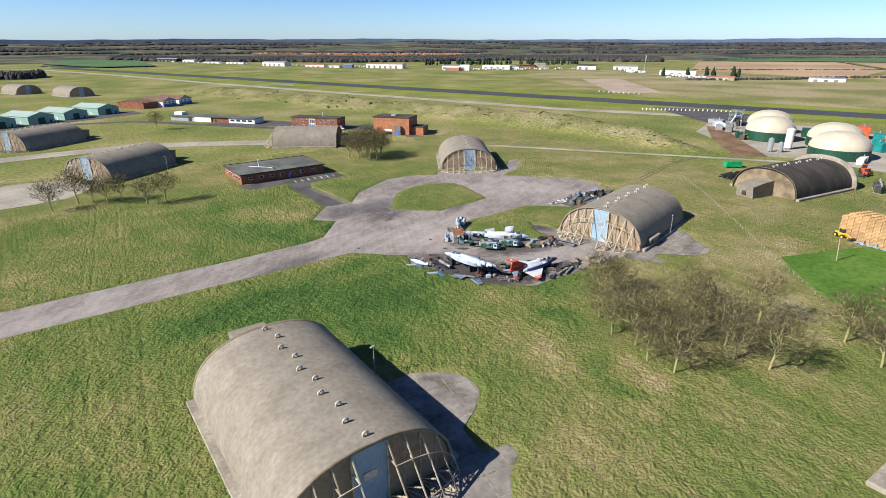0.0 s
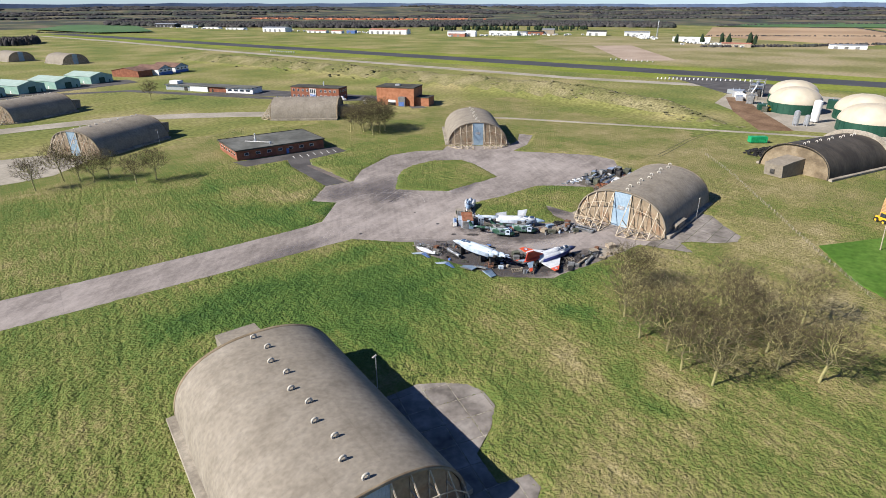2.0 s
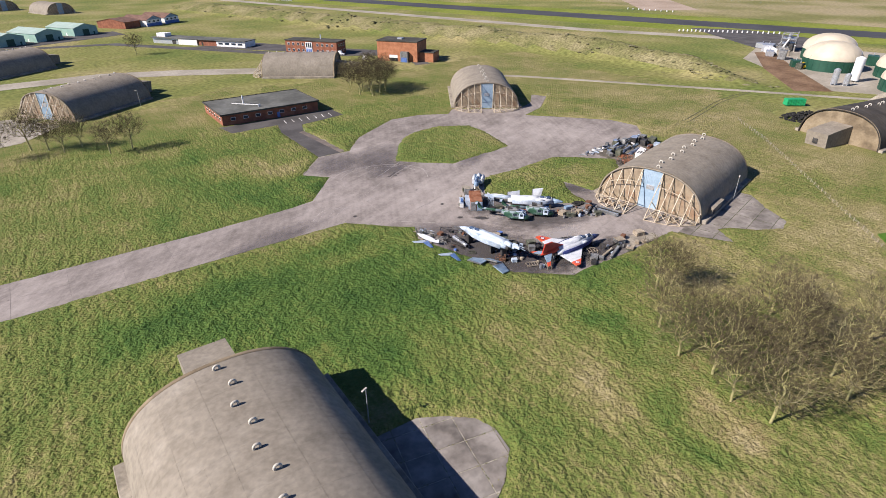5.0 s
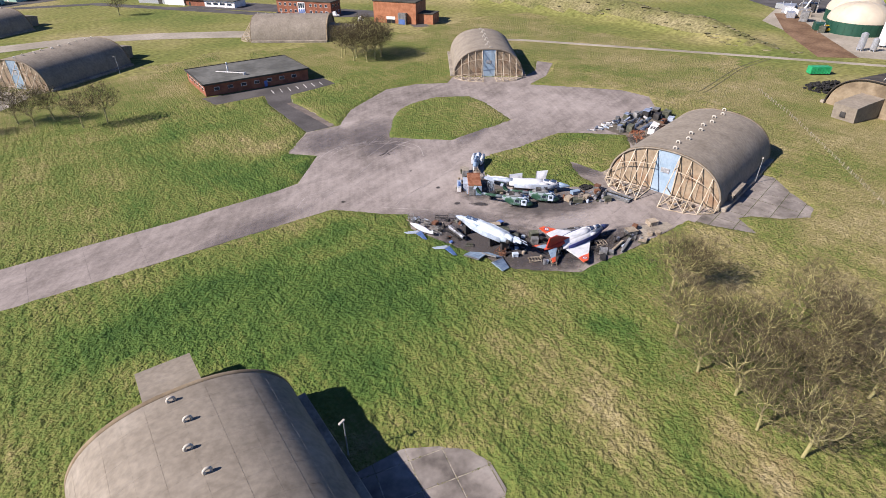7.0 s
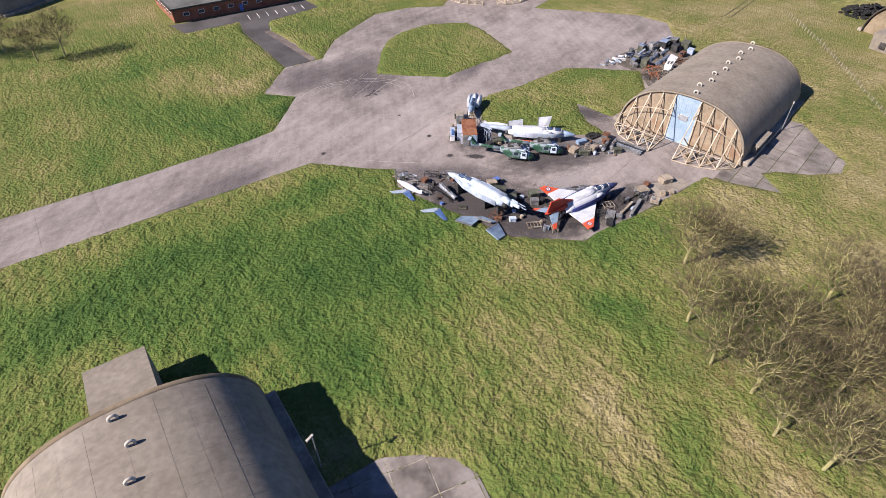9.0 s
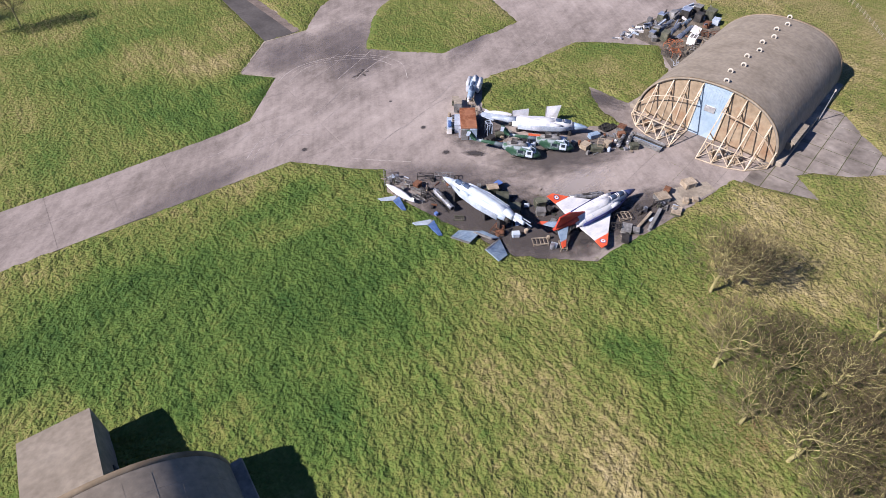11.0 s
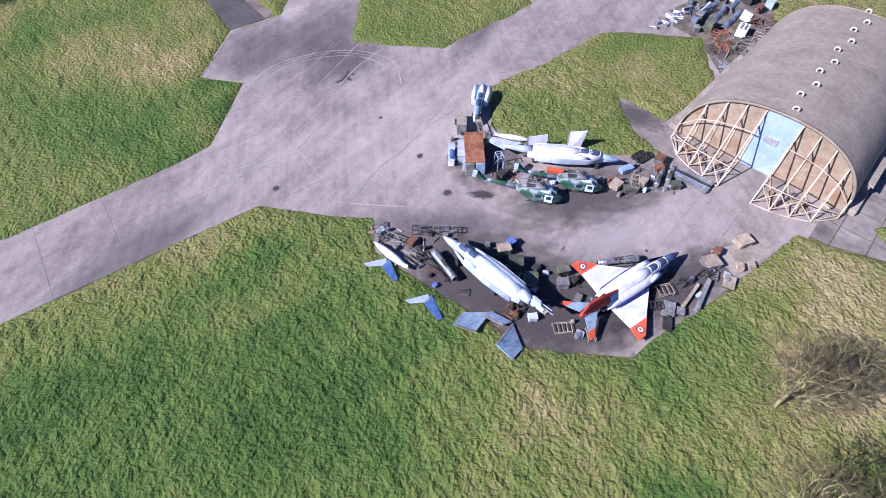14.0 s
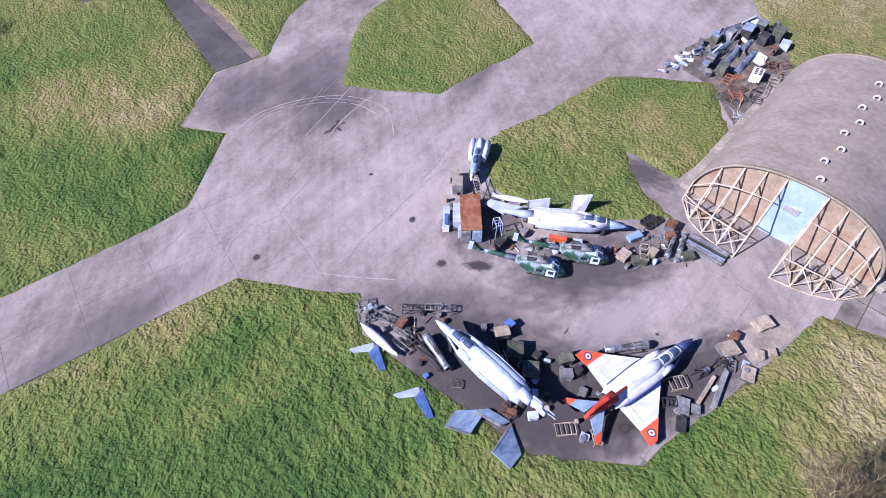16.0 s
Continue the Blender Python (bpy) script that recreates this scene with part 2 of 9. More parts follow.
YELLOW = material("yellow_machine_paint", [(0.62, 0.36, 0.02), (0.75, 0.46, 0.04)], 0.6, 0.45, fine=0.1)
RUBBER = material("black_rubber", [(0.012, 0.012, 0.012), (0.028, 0.027, 0.026)], 1.0, 0.85, fine=0.2, fine_scale=3)
CRATE_WOOD = material("potato_box_wood", [(0.33, 0.19, 0.085), (0.47, 0.30, 0.145)], 0.7, 0.85, fine=0.2, fine_scale=2, per_object=0.22)
BARK = material("grey_bark", [(0.20, 0.175, 0.10), (0.34, 0.31, 0.135), (0.45, 0.42, 0.18)], 0.35, 0.95, bump=0.02, bump_scale=6, fine=0.25)
TWIG = material("bare_twigs", [(0.058, 0.044, 0.024), (0.115, 0.092, 0.050)], 0.35, 0.95, fine=0.2)
# the blue here is aerial haze painted into the ridge's base colour
HAZED_RIDGE = material("ridge_with_painted_haze", [(0.070, 0.098, 0.160), (0.090, 0.120, 0.185)], 0.004, 0.95, fine=0.1, fine_scale=0.02, spec=0.02)
LITTER = material("fallen_leaves", [(0.28, 0.16, 0.09), (0.36, 0.25, 0.14), (0.42, 0.32, 0.19)], 0.6, 0.9, fine=0.2, fine_scale=6)
WOODLAND = material("winter_woodland", [(0.040, 0.040, 0.044), (0.066, 0.060, 0.058), (0.058, 0.062, 0.054)], 0.01, 0.95, fine=0.35, fine_scale=0.12, spec=0.05)
CONIFER = material("dark_conifer", [(0.010, 0.022, 0.010), (0.022, 0.038, 0.016)], 0.3, 0.95, fine=0.3, fine_scale=2)
PLOUGH = material("ploughed_field", [(0.30, 0.20, 0.115), (0.40, 0.28, 0.17)], 0.005, 0.95, fine=0.08, fine_scale=0.05)
CROP = material("winter_crop", [(0.05, 0.11, 0.035), (0.08, 0.15, 0.05)], 0.005, 0.95, fine=0.1, fine_scale=0.05)
TERRACOTTA = material("terracotta_roofs", [(0.30, 0.10, 0.05), (0.42, 0.16, 0.08)], 0.02, 0.9, fine=0.1)
DARK_SHELL = material("bitumen_coated_shell", [(0.040, 0.034, 0.028), (0.070, 0.060, 0.048)], 0.2, 0.85, fine=0.2, fine_scale=1.5, detail=9, stretch=(1, 0.45, 0.45))
DEEP_BLUE = material("blue_airframe_paint", [(0.06, 0.12, 0.29), (0.10, 0.175, 0.37)], 1.2, 0.5, fine=0.2, fine_scale=4)
# aircraft and scrap
JET_WHITE = material("white_airframe", [(0.42, 0.44, 0.47), (0.54, 0.56, 0.58), (0.60, 0.61, 0.63), (0.63, 0.635, 0.645)], 0.9, 0.5, fine=0.10, fine_scale=4, spread=0.2, stretch=(0.5, 1.3, 1))
JET_CHALK = material("chalky_pale_blue_airframe", [(0.26, 0.34, 0.43), (0.42, 0.50, 0.58), (0.50, 0.56, 0.62), (0.56, 0.60, 0.64)], 0.8, 0.55, fine=0.14, fine_scale=4, detail=9, spread=0.2, stretch=(0.4, 1.4, 1))
JET_GREY = material("pale_grey_airframe", [(0.30, 0.36, 0.44), (0.46, 0.52, 0.59)], 0.9, 0.5, fine=0.16, fine_scale=4, spread=0.2)
JET_BLUE = material("deep_blue_airframe", [(0.030, 0.042, 0.115), (0.05, 0.066, 0.16)], 0.5, 0.5, fine=0.1)
FLANK_BLUE = material("navy_flank_paint", [(0.022, 0.030, 0.135), (0.035, 0.046, 0.185)], 0.5, 0.5, fine=0.12)
PALE_BLUE = material("faded_blue_airframe", [(0.13, 0.195, 0.29), (0.23, 0.315, 0.41), (0.31, 0.39, 0.47)], 1.0, 0.45, fine=0.22, fine_scale=5, detail=9, spread=0.2, stretch=(0.5, 1.6, 1))
JET_RED = material("faded_red_airframe", [(0.36, 0.035, 0.02), (0.55, 0.06, 0.03)], 0.7, 0.5, fine=0.12)
TIP_ORANGE = material("orange_red_airframe", [(0.58, 0.085, 0.035), (0.70, 0.12, 0.055)], 0.7, 0.5, fine=0.1)
CAMO = material("green_grey_camouflage", [(0.022, 0.070, 0.042), (0.030, 0.086, 0.052), (0.052, 0.112, 0.076), (0.17, 0.22, 0.235), (0.24, 0.29, 0.31)], 0.85, 0.6, fine=0.14, detail=2.5, spread=0.11)
RUST_SHEET = material("rust_red_sheet", [(0.20, 0.075, 0.036), (0.29, 0.13, 0.07), (0.24, 0.10, 0.055)], 0.5, 0.85, fine=0.12, fine_scale=2)
RUST = material("rusted_steel", [(0.10, 0.045, 0.027), (0.19, 0.088, 0.05), (0.14, 0.085, 0.06)], 0.9, 0.9, 0.0, fine=0.3, fine_scale=4, per_object=0.15)
SCRAP_GREEN = material("drab_green_paint", [(0.060, 0.066, 0.046), (0.125, 0.125, 0.092)], 0.9, 0.7, fine=0.2, fine_scale=4, per_object=0.3)
SCRAP_GREY = material("dull_grey_metal", [(0.15, 0.15, 0.145), (0.27, 0.27, 0.265)], 0.9, 0.6, 0.2, fine=0.25, fine_scale=4, per_object=0.3)
SCRAP_DARK = material("dark_oily_metal", [(0.035, 0.033, 0.032), (0.07, 0.066, 0.062)], 0.9, 0.65, 0.3, fine=0.3, fine_scale=4, per_object=0.2)
SCRAP_WOOD = material("weathered_plywood", [(0.26, 0.21, 0.15), (0.40, 0.34, 0.26)], 0.9, 0.85, fine=0.2, fine_scale=4, per_object=0.2)
BARE_METAL = material("bare_aluminium", [(0.26, 0.27, 0.29), (0.46, 0.47, 0.49)], 1.5, 0.4, 0.6, fine=0.25, fine_scale=4)
ROUNDEL_BLUE = material("roundel_blue", [(0.02, 0.03, 0.14), (0.03, 0.04, 0.18)], 1.0, 0.5, fine=0.05)



def stain_material(name, colour, size, cover):
    """A stain with a broken edge: dense at its middle, torn by noise towards its rim."""
    m = bpy.data.materials.new(name)
    m.use_nodes = True
    n, link = m.node_tree.nodes, m.node_tree.links.new
    b = n["Principled BSDF"]
    b.inputs["Base Color"].default_value = (*colour, 1)
    b.inputs["Roughness"].default_value = 0.85
    at = n.new("ShaderNodeTexCoord")
    dist = n.new("ShaderNodeVectorMath")
    dist.operation = "LENGTH"
    link(at.outputs["Object"], dist.inputs[0])
    torn = n.new("ShaderNodeTexNoise")
    torn.inputs["Scale"].default_value, torn.inputs["Detail"].default_value = size, 8
    link(at.outputs["Object"], torn.inputs["Vector"])
    add = n.new("ShaderNodeMath")
    add.operation = "SUBTRACT"
    link(torn.outputs["Fac"], add.inputs[0]), link(dist.outputs["Value"], add.inputs[1])
    span = n.new("ShaderNodeMapRange")
    span.inputs["From Min"].default_value, span.inputs["From Max"].default_value = -0.45, 0.15
    span.inputs["To Min"].default_value, span.inputs["To Max"].default_value = 0.0, cover
    link(add.outputs[0], span.inputs["Value"])
    link(span.outputs[0], b.inputs["Alpha"])
    return m


OIL = stain_material("oil_stain", (0.045, 0.040, 0.040), 2.5, 0.9)
# real grime, made denser to take in cloud shade as colour
GRIME_SHADE = stain_material("grime_and_shade_stain", (0.080, 0.070, 0.067), 4.5, 0.68)
WEED = material("weed_tufts", [(0.10, 0.14, 0.04), (0.19, 0.19, 0.065), (0.30, 0.25, 0.12)], 0.5, 0.95, fine=0.3, fine_scale=3, spec=0.05)
SOOT = stain_material("broad_grime", (0.105, 0.092, 0.096), 1.6, 0.42)
SCUFF = stain_material("pale_scuff", (0.42, 0.38, 0.36), 5.0, 0.5)
PALE_SCRAPE = material("pale_scrape", [(0.262, 0.231, 0.214), (0.305, 0.271, 0.252)], 0.5, 0.9, fine=0.25, fine_scale=1.5)
DARK_SCRAPE = material("rubber_streak", [(0.19, 0.168, 0.157), (0.235, 0.208, 0.194)], 0.5, 0.9, fine=0.25, fine_scale=1.5)
TYRE_MARK = material("pale_tyre_mark", [(0.285, 0.253, 0.235), (0.37, 0.335, 0.31)], 0.4, 0.9, fine=0.3, fine_scale=1.5)

# ---- building helpers ----
def link_mesh(name, bm, mat, parent=None, label=""):
    me = bpy.data.meshes.new(name)
    bm.to_mesh(me)
    bm.free()
    me.materials.append(mat)
    ob = new(name, me)
    if parent is not None:
        ob.parent = parent
    if label:
        ob["label"] = label
    return ob


def part(name, bm, mat, parent, label=""):
    return link_mesh(name, bm, mat, parent, label)


def thing(name, m, label, category, group="", kind=""):
    e = new(name)
    e.empty_display_size = 0.5
    e.matrix_basis = m
    return tagged(e, label, category, group, kind)


def mesh_arrays(name, verts, faces, mat):
    me = bpy.data.meshes.new(name)
    me.from_pydata([tuple(v) for v in verts], [], faces)
    me.materials.append(mat)
    return new(name, me)


def box(bm, x0, x1, y0, y1, z0, z1, m=None, bevel=0.0):
    """A box between two corners, turned by m, with cut edges where bevel is given."""
    r = bmesh.ops.create_cube(bm, size=1)
    c = Matrix.Translation(((x0 + x1) / 2, (y0 + y1) / 2, (z0 + z1) / 2)) @ Matrix.Diagonal((x1 - x0, y1 - y0, z1 - z0, 1))
    bmesh.ops.transform(bm, matrix=(m @ c) if m else c, verts=r["verts"])
    if bevel:
        edges = list({e for v in r["verts"] for e in v.link_edges})
        bmesh.ops.bevel(bm, geom=edges, offset=bevel, segments=1, affect="EDGES")


def bar(bm, a, b, w, h=None, sides=4):
    """A beam of section w by h from a to b."""
    a, b = Vector(a), Vector(b)
    d = b - a
    if d.length < 1e-4:
        return
    q = d.to_track_quat("Z", "Y").to_matrix().to_4x4()
    r = bmesh.ops.create_cone(bm, cap_ends=True, segments=sides, radius1=0.5, radius2=0.5, depth=1)
    k = 1.4142 if sides == 4 else 1.0
    spin = Matrix.Rotation(radians(45), 4, "Z") if sides == 4 else Matrix.Identity(4)
    s = Matrix.Diagonal((w * k, (h or w) * k, 1, 1)) if sides != 4 else Matrix.Identity(4)
    if sides == 4:
        m = Matrix.Translation((a + b) / 2) @ q @ Matrix.Diagonal((w, h or w, d.length, 1)) @ Matrix.Diagonal((k, k, 1, 1)) @ spin
    else:
        m = Matrix.Translation((a + b) / 2) @ q @ Matrix.Diagonal((w, h or w, d.length, 1))
    bmesh.ops.transform(bm, matrix=m, verts=r["verts"])


def tube(bm, a, b, r1, r2, sides=12):
    a, b = Vector(a), Vector(b)
    d = b - a
    r = bmesh.ops.create_cone(bm, cap_ends=True, segments=sides, radius1=r1, radius2=r2, depth=d.length)
    bmesh.ops.transform(bm, matrix=Matrix.Translation((a + b) / 2) @ d.to_track_quat("Z", "Y").to_matrix().to_4x4(), verts=r["verts"])


def prism(bm, outline, z0, z1):
    """A slab of the given plan outline between two heights."""
    lo = [bm.verts.new((x, y, z0)) for x, y in outline]
    hi = [bm.verts.new((x, y, z1)) for x, y in outline]
    k = len(outline)
    bm.faces.new(hi), bm.faces.new(lo[::-1])
    for i in range(k):
        bm.faces.new((lo[i], lo[(i + 1) % k], hi[(i + 1) % k], hi[i]))
    bmesh.ops.recalc_face_normals(bm, faces=bm.faces)


def loft(bm, stations, sides=20, caps=True):
    """A skin over rings: each station is x, y, z, half width, half height, squareness."""
    rings = []
    for x, y, z, w, h, n in stations:
        ring = []
        for i in range(sides):
            a = 2 * math.pi * i / sides
            c, s = math.cos(a), math.sin(a)
            ring.append(bm.verts.new((x, y + w * math.copysign(abs(c) ** (2 / n), c), z + h * math.copysign(abs(s) ** (2 / n), s))))
        rings.append(ring)
    for p, q in zip(rings, rings[1:]):
        for i in range(sides):
            f = bm.faces.new((p[i], p[(i + 1) % sides], q[(i + 1) % sides], q[i]))
            f.smooth = True
    if caps:
        bm.faces.new(rings[0][::-1]), bm.faces.new(rings[-1])
    bmesh.ops.recalc_face_normals(bm, faces=bm.faces)


def plate(bm, corners, thick):
    """A thin slab over corners in space (in order), thickened to both sides."""
    pts = [Vector(c) for c in corners]
    nrm = (pts[1] - pts[0]).cross(pts[2] - pts[0]).normalized() * thick / 2
    lo, hi = [bm.verts.new(p - nrm) for p in pts], [bm.verts.new(p + nrm) for p in pts]
    k = len(pts)
    bm.faces.new(hi), bm.faces.new(lo[::-1])
    for i in range(k):
        bm.faces.new((lo[i], lo[(i + 1) % k], hi[(i + 1) % k], hi[i]))
    bmesh.ops.recalc_face_normals(bm, faces=bm.faces)


# ---- plan of the paved ground ----
APRON = [(-90, 143.5), (36, 144), (57, 145), (63, 146), (73.5, 158.5), (68, 164.4), (78.2, 175.8), (88.2, 175.6), (97.4, 186.3), (104, 190.5), (118, 199), (130, 198.3),
         (140, 193), (146, 198), (168, 183), (178, 187), (189, 197.5), (191.5, 191), (176, 179), (163, 174.3), (176, 160), (184.4, 150.3), (186, 140), (178.4, 132),
         (172, 120.7), (163, 114.4), (150, 109), (157, 82.8), (152, 76), (148.5, 69.9), (144, 68.5), (138.5, 71.8), (134.5, 76.0), (131.6, 77.2), (128.6, 71.6), (125.0, 77.4), (122.1, 82.5), (101.7, 82.4),
         (93.2, 83), (90.1, 82.7), (81.2, 90.3), (78.7, 98), (75.7, 106.3), (73.6, 113.2), (76.2, 118.4), (71.8, 122), (64.1, 129.8), (48, 129.8), (-90, 129)]
ISLAND = [(95.2, 159), (104.3, 171.8), (110.1, 177.5), (116, 180.5), (126.9, 181.8), (137, 176), (137.1, 167.1), (133, 149.8), (108.2, 147)]
LAWN = [(101.7, 124.2), (108.1, 133), (119.9, 132.8), (136.6, 134), (140.9, 131.1), (151, 121.7), (141.2, 110.5), (126, 108.6), (124.4, 117.6), (120.2, 111.3), (119.5, 104),
        (114.5, 107), (109.6, 111.2), (103.6, 116.6)]
STAND = [(30, 70.5), (44.6, 69.8), (48.5, 67.5), (51.2, 65.0), (52.2, 62.2), (51.5, 58.5), (47.8, 55.2), (43.0, 52.6), (42.0, 47.2), (46.3, 45.8), (46.0, 43.4), (42.1, 41), (38, 36), (10, 36), (10, 47), (30, 47)]
SLIP = [(78.2, 175.9), (78.4, 208), (80.5, 217), (64, 216.5), (62, 226), (106, 226.5), (106.5, 216), (88, 212.5), (85.4, 205), (87.4, 176.2)]


def inside(px, py, poly):
    hit = np.zeros(px.shape, bool)
    for (x0, y0), (x1, y1) in zip(poly, poly[1:] + poly[:1]):
        if y0 != y1:
            hit ^= ((y0 > py) != (y1 > py)) & (px < (x1 - x0) * (py - y0) / (y1 - y0) + x0)
    return hit


def edge_gap(px, py, poly):
    """Distance to the outline, below zero inside it."""
    best = np.full(px.shape, 1e9)
    for (x0, y0), (x1, y1) in zip(poly, poly[1:] + poly[:1]):
        dx, dy = x1 - x0, y1 - y0
        k = np.clip(((px - x0) * dx + (py - y0) * dy) / (dx * dx + dy * dy), 0, 1)
        best = np.minimum(best, np.hypot(px - x0 - k * dx, py - y0 - k * dy))
    return np.where(inside(px, py, poly), -best, best)


def lattice(seed):
    return np.random.RandomState(seed).rand(256, 256)


def wave_noise(px, py, size, seed):
    """Smooth value noise from 0 to 1 with cells of the given size."""
    g = lattice(seed)
    u, v = px / size, py / size
    i, j = np.floor(u).astype(int), np.floor(v).astype(int)
    f, h = u - i, v - j
    f, h = f * f * (3 - 2 * f), h * h * (3 - 2 * h)
    a, b, c, e = g[i % 256, j % 256], g[(i + 1) % 256, j % 256], g[i % 256, (j + 1) % 256], g[(i + 1) % 256, (j + 1) % 256]
    return (a * (1 - f) + b * f) * (1 - h) + (c * (1 - f) + e * f) * h


BUND = [(165, 700), (205, 590), (235, 480), (262, 390), (286, 310), (300, 245), (297, 190), (284, 150)]
BUND_TALL = [7.0, 9.5, 9.0, 9.0, 10.0, 10.0, 8.0, 1.5]


RUTS = [(67.4, 87.7, -78, (-6.0, -4.2, 0.0, 1.8)), (61.0, 83.0, 56.5, (0.0, 1.8)), (45.0, 122.0, -9, (-11.0, -5.6, -3.8, 0.0)), (10.0, 60.0, 84, (8.0, 9.8, 16.0, 17.8, -56.0, -54.2))]


def axis_steps(stops):
    out = [stops[0][0]]
    for (a, step), (b, _) in zip(stops, stops[1:]):
        k = max(1, round((b - a) / step))
        out += [a + (b - a) * (i + 1) / k for i in range(k)]
    return np.array(out)


def bank_height(X, Y):
    """Height of the earth bank over the plan."""
    best, tall = np.full(X.shape, 1e9), np.zeros(X.shape)
    for (a, ha), (b, hb) in zip(zip(BUND, BUND_TALL), zip(BUND[1:], BUND_TALL[1:])):
        dx, dy = b[0] - a[0], b[1] - a[1]
        k = np.clip(((X - a[0]) * dx + (Y - a[1]) * dy) / (dx * dx + dy * dy), 0, 1)
        gap = np.hypot(X - a[0] - k * dx, Y - a[1] - k * dy)
        tall = np.where(gap < best, ha + (hb - ha) * k, tall)
        best = np.minimum(best, gap)
    lump = 0.72 + 0.4 * wave_noise(X, Y, 17, 11) + 0.2 * wave_noise(X, Y, 7, 12)
    bank = np.clip(1 - best / (27 - 13 * np.clip((250 - Y) / 70, 0, 1)), 0, 1)
    return tall * bank * bank * (3 - 2 * bank) * lump * 0.85


GRID = {}
STRAW = [(108, 70, 12, 8), (114, 78, 9, 4), (66, 72, 9, 7), (55, 180, 10, 6), (70, 57, 10, 7), (66, 40, 14, 9), (110, 45, 14, 14), (79, 83, 4, 3), (150, 66, 26, 16), (178, 92, 22, 24), (135, 40, 24, 16), (20, 105, 10, 8), (192, 140, 22, 30), (150, 95, 20, 10), (117, 74, 10, 5), (80, 49, 3, 6), (78, 42, 4, 5), (92, 36, 7, 4), (98, 27, 7, 3), (64, 172, 6, 5)]
GREEN = [(84, 66, 3.0, 6.5), (79.5, 56, 2.5, 6), (88, 78, 4, 3.5), (44, 96, 16, 12), (30, 110, 16, 9), (58, 108, 15, 9), (72, 102, 5, 6), (60, 122, 10, 4), (100, 75, 4, 3), (48, 80, 5, 5), (138, 128, 6, 4), (86, 69, 2.5, 4), (74.5, 52, 3, 5), (72, 44, 4, 4), (95, 79.5, 4, 2.5), (110, 76, 5, 2), (70, 157, 5, 6), (60, 150, 14, 8), (30, 112, 25, 10), (50, 97, 15, 10), (49, 165, 9, 8), (56, 148, 8, 7), (50, 197, 10, 6)]


def lushness(X, Y):
    """How green the sward is: below zero where it is dry and strawy."""
    out = np.zeros(X.shape)
    wx, wy = X + 7 * (wave_noise(X, Y, 9, 71) - 0.5), Y + 7 * (wave_noise(X, Y, 9, 72) - 0.5)
    for x, y, rx, ry in STRAW:
        out -= 0.72 * np.exp(-((wx - x) / rx) ** 2 - ((wy - y) / ry) ** 2)
    for x, y, rx, ry in GREEN:
        out += np.exp(-((wx - x) / rx) ** 2 - ((wy - y) / ry) ** 2)
    far = np.clip(np.maximum(X - 150, Y - 205) / 60, 0, 1)
    return np.clip(out * (0.35 + 0.9 * wave_noise(X, Y, 4.5, 73)) * (1 - 0.6 * far) - 0.45 * far + 0.5 * (wave_noise(X, Y, 6, 74) - 0.5), -1, 1)


def ground_at(x, y):
    """Height of the ground sheet near a point."""
    i, j = np.searchsorted(GRID["xs"], x) - 1, np.searchsorted(GRID["ys"], y) - 1
    return float(GRID["z"][j:j + 2, i:i + 2].max())


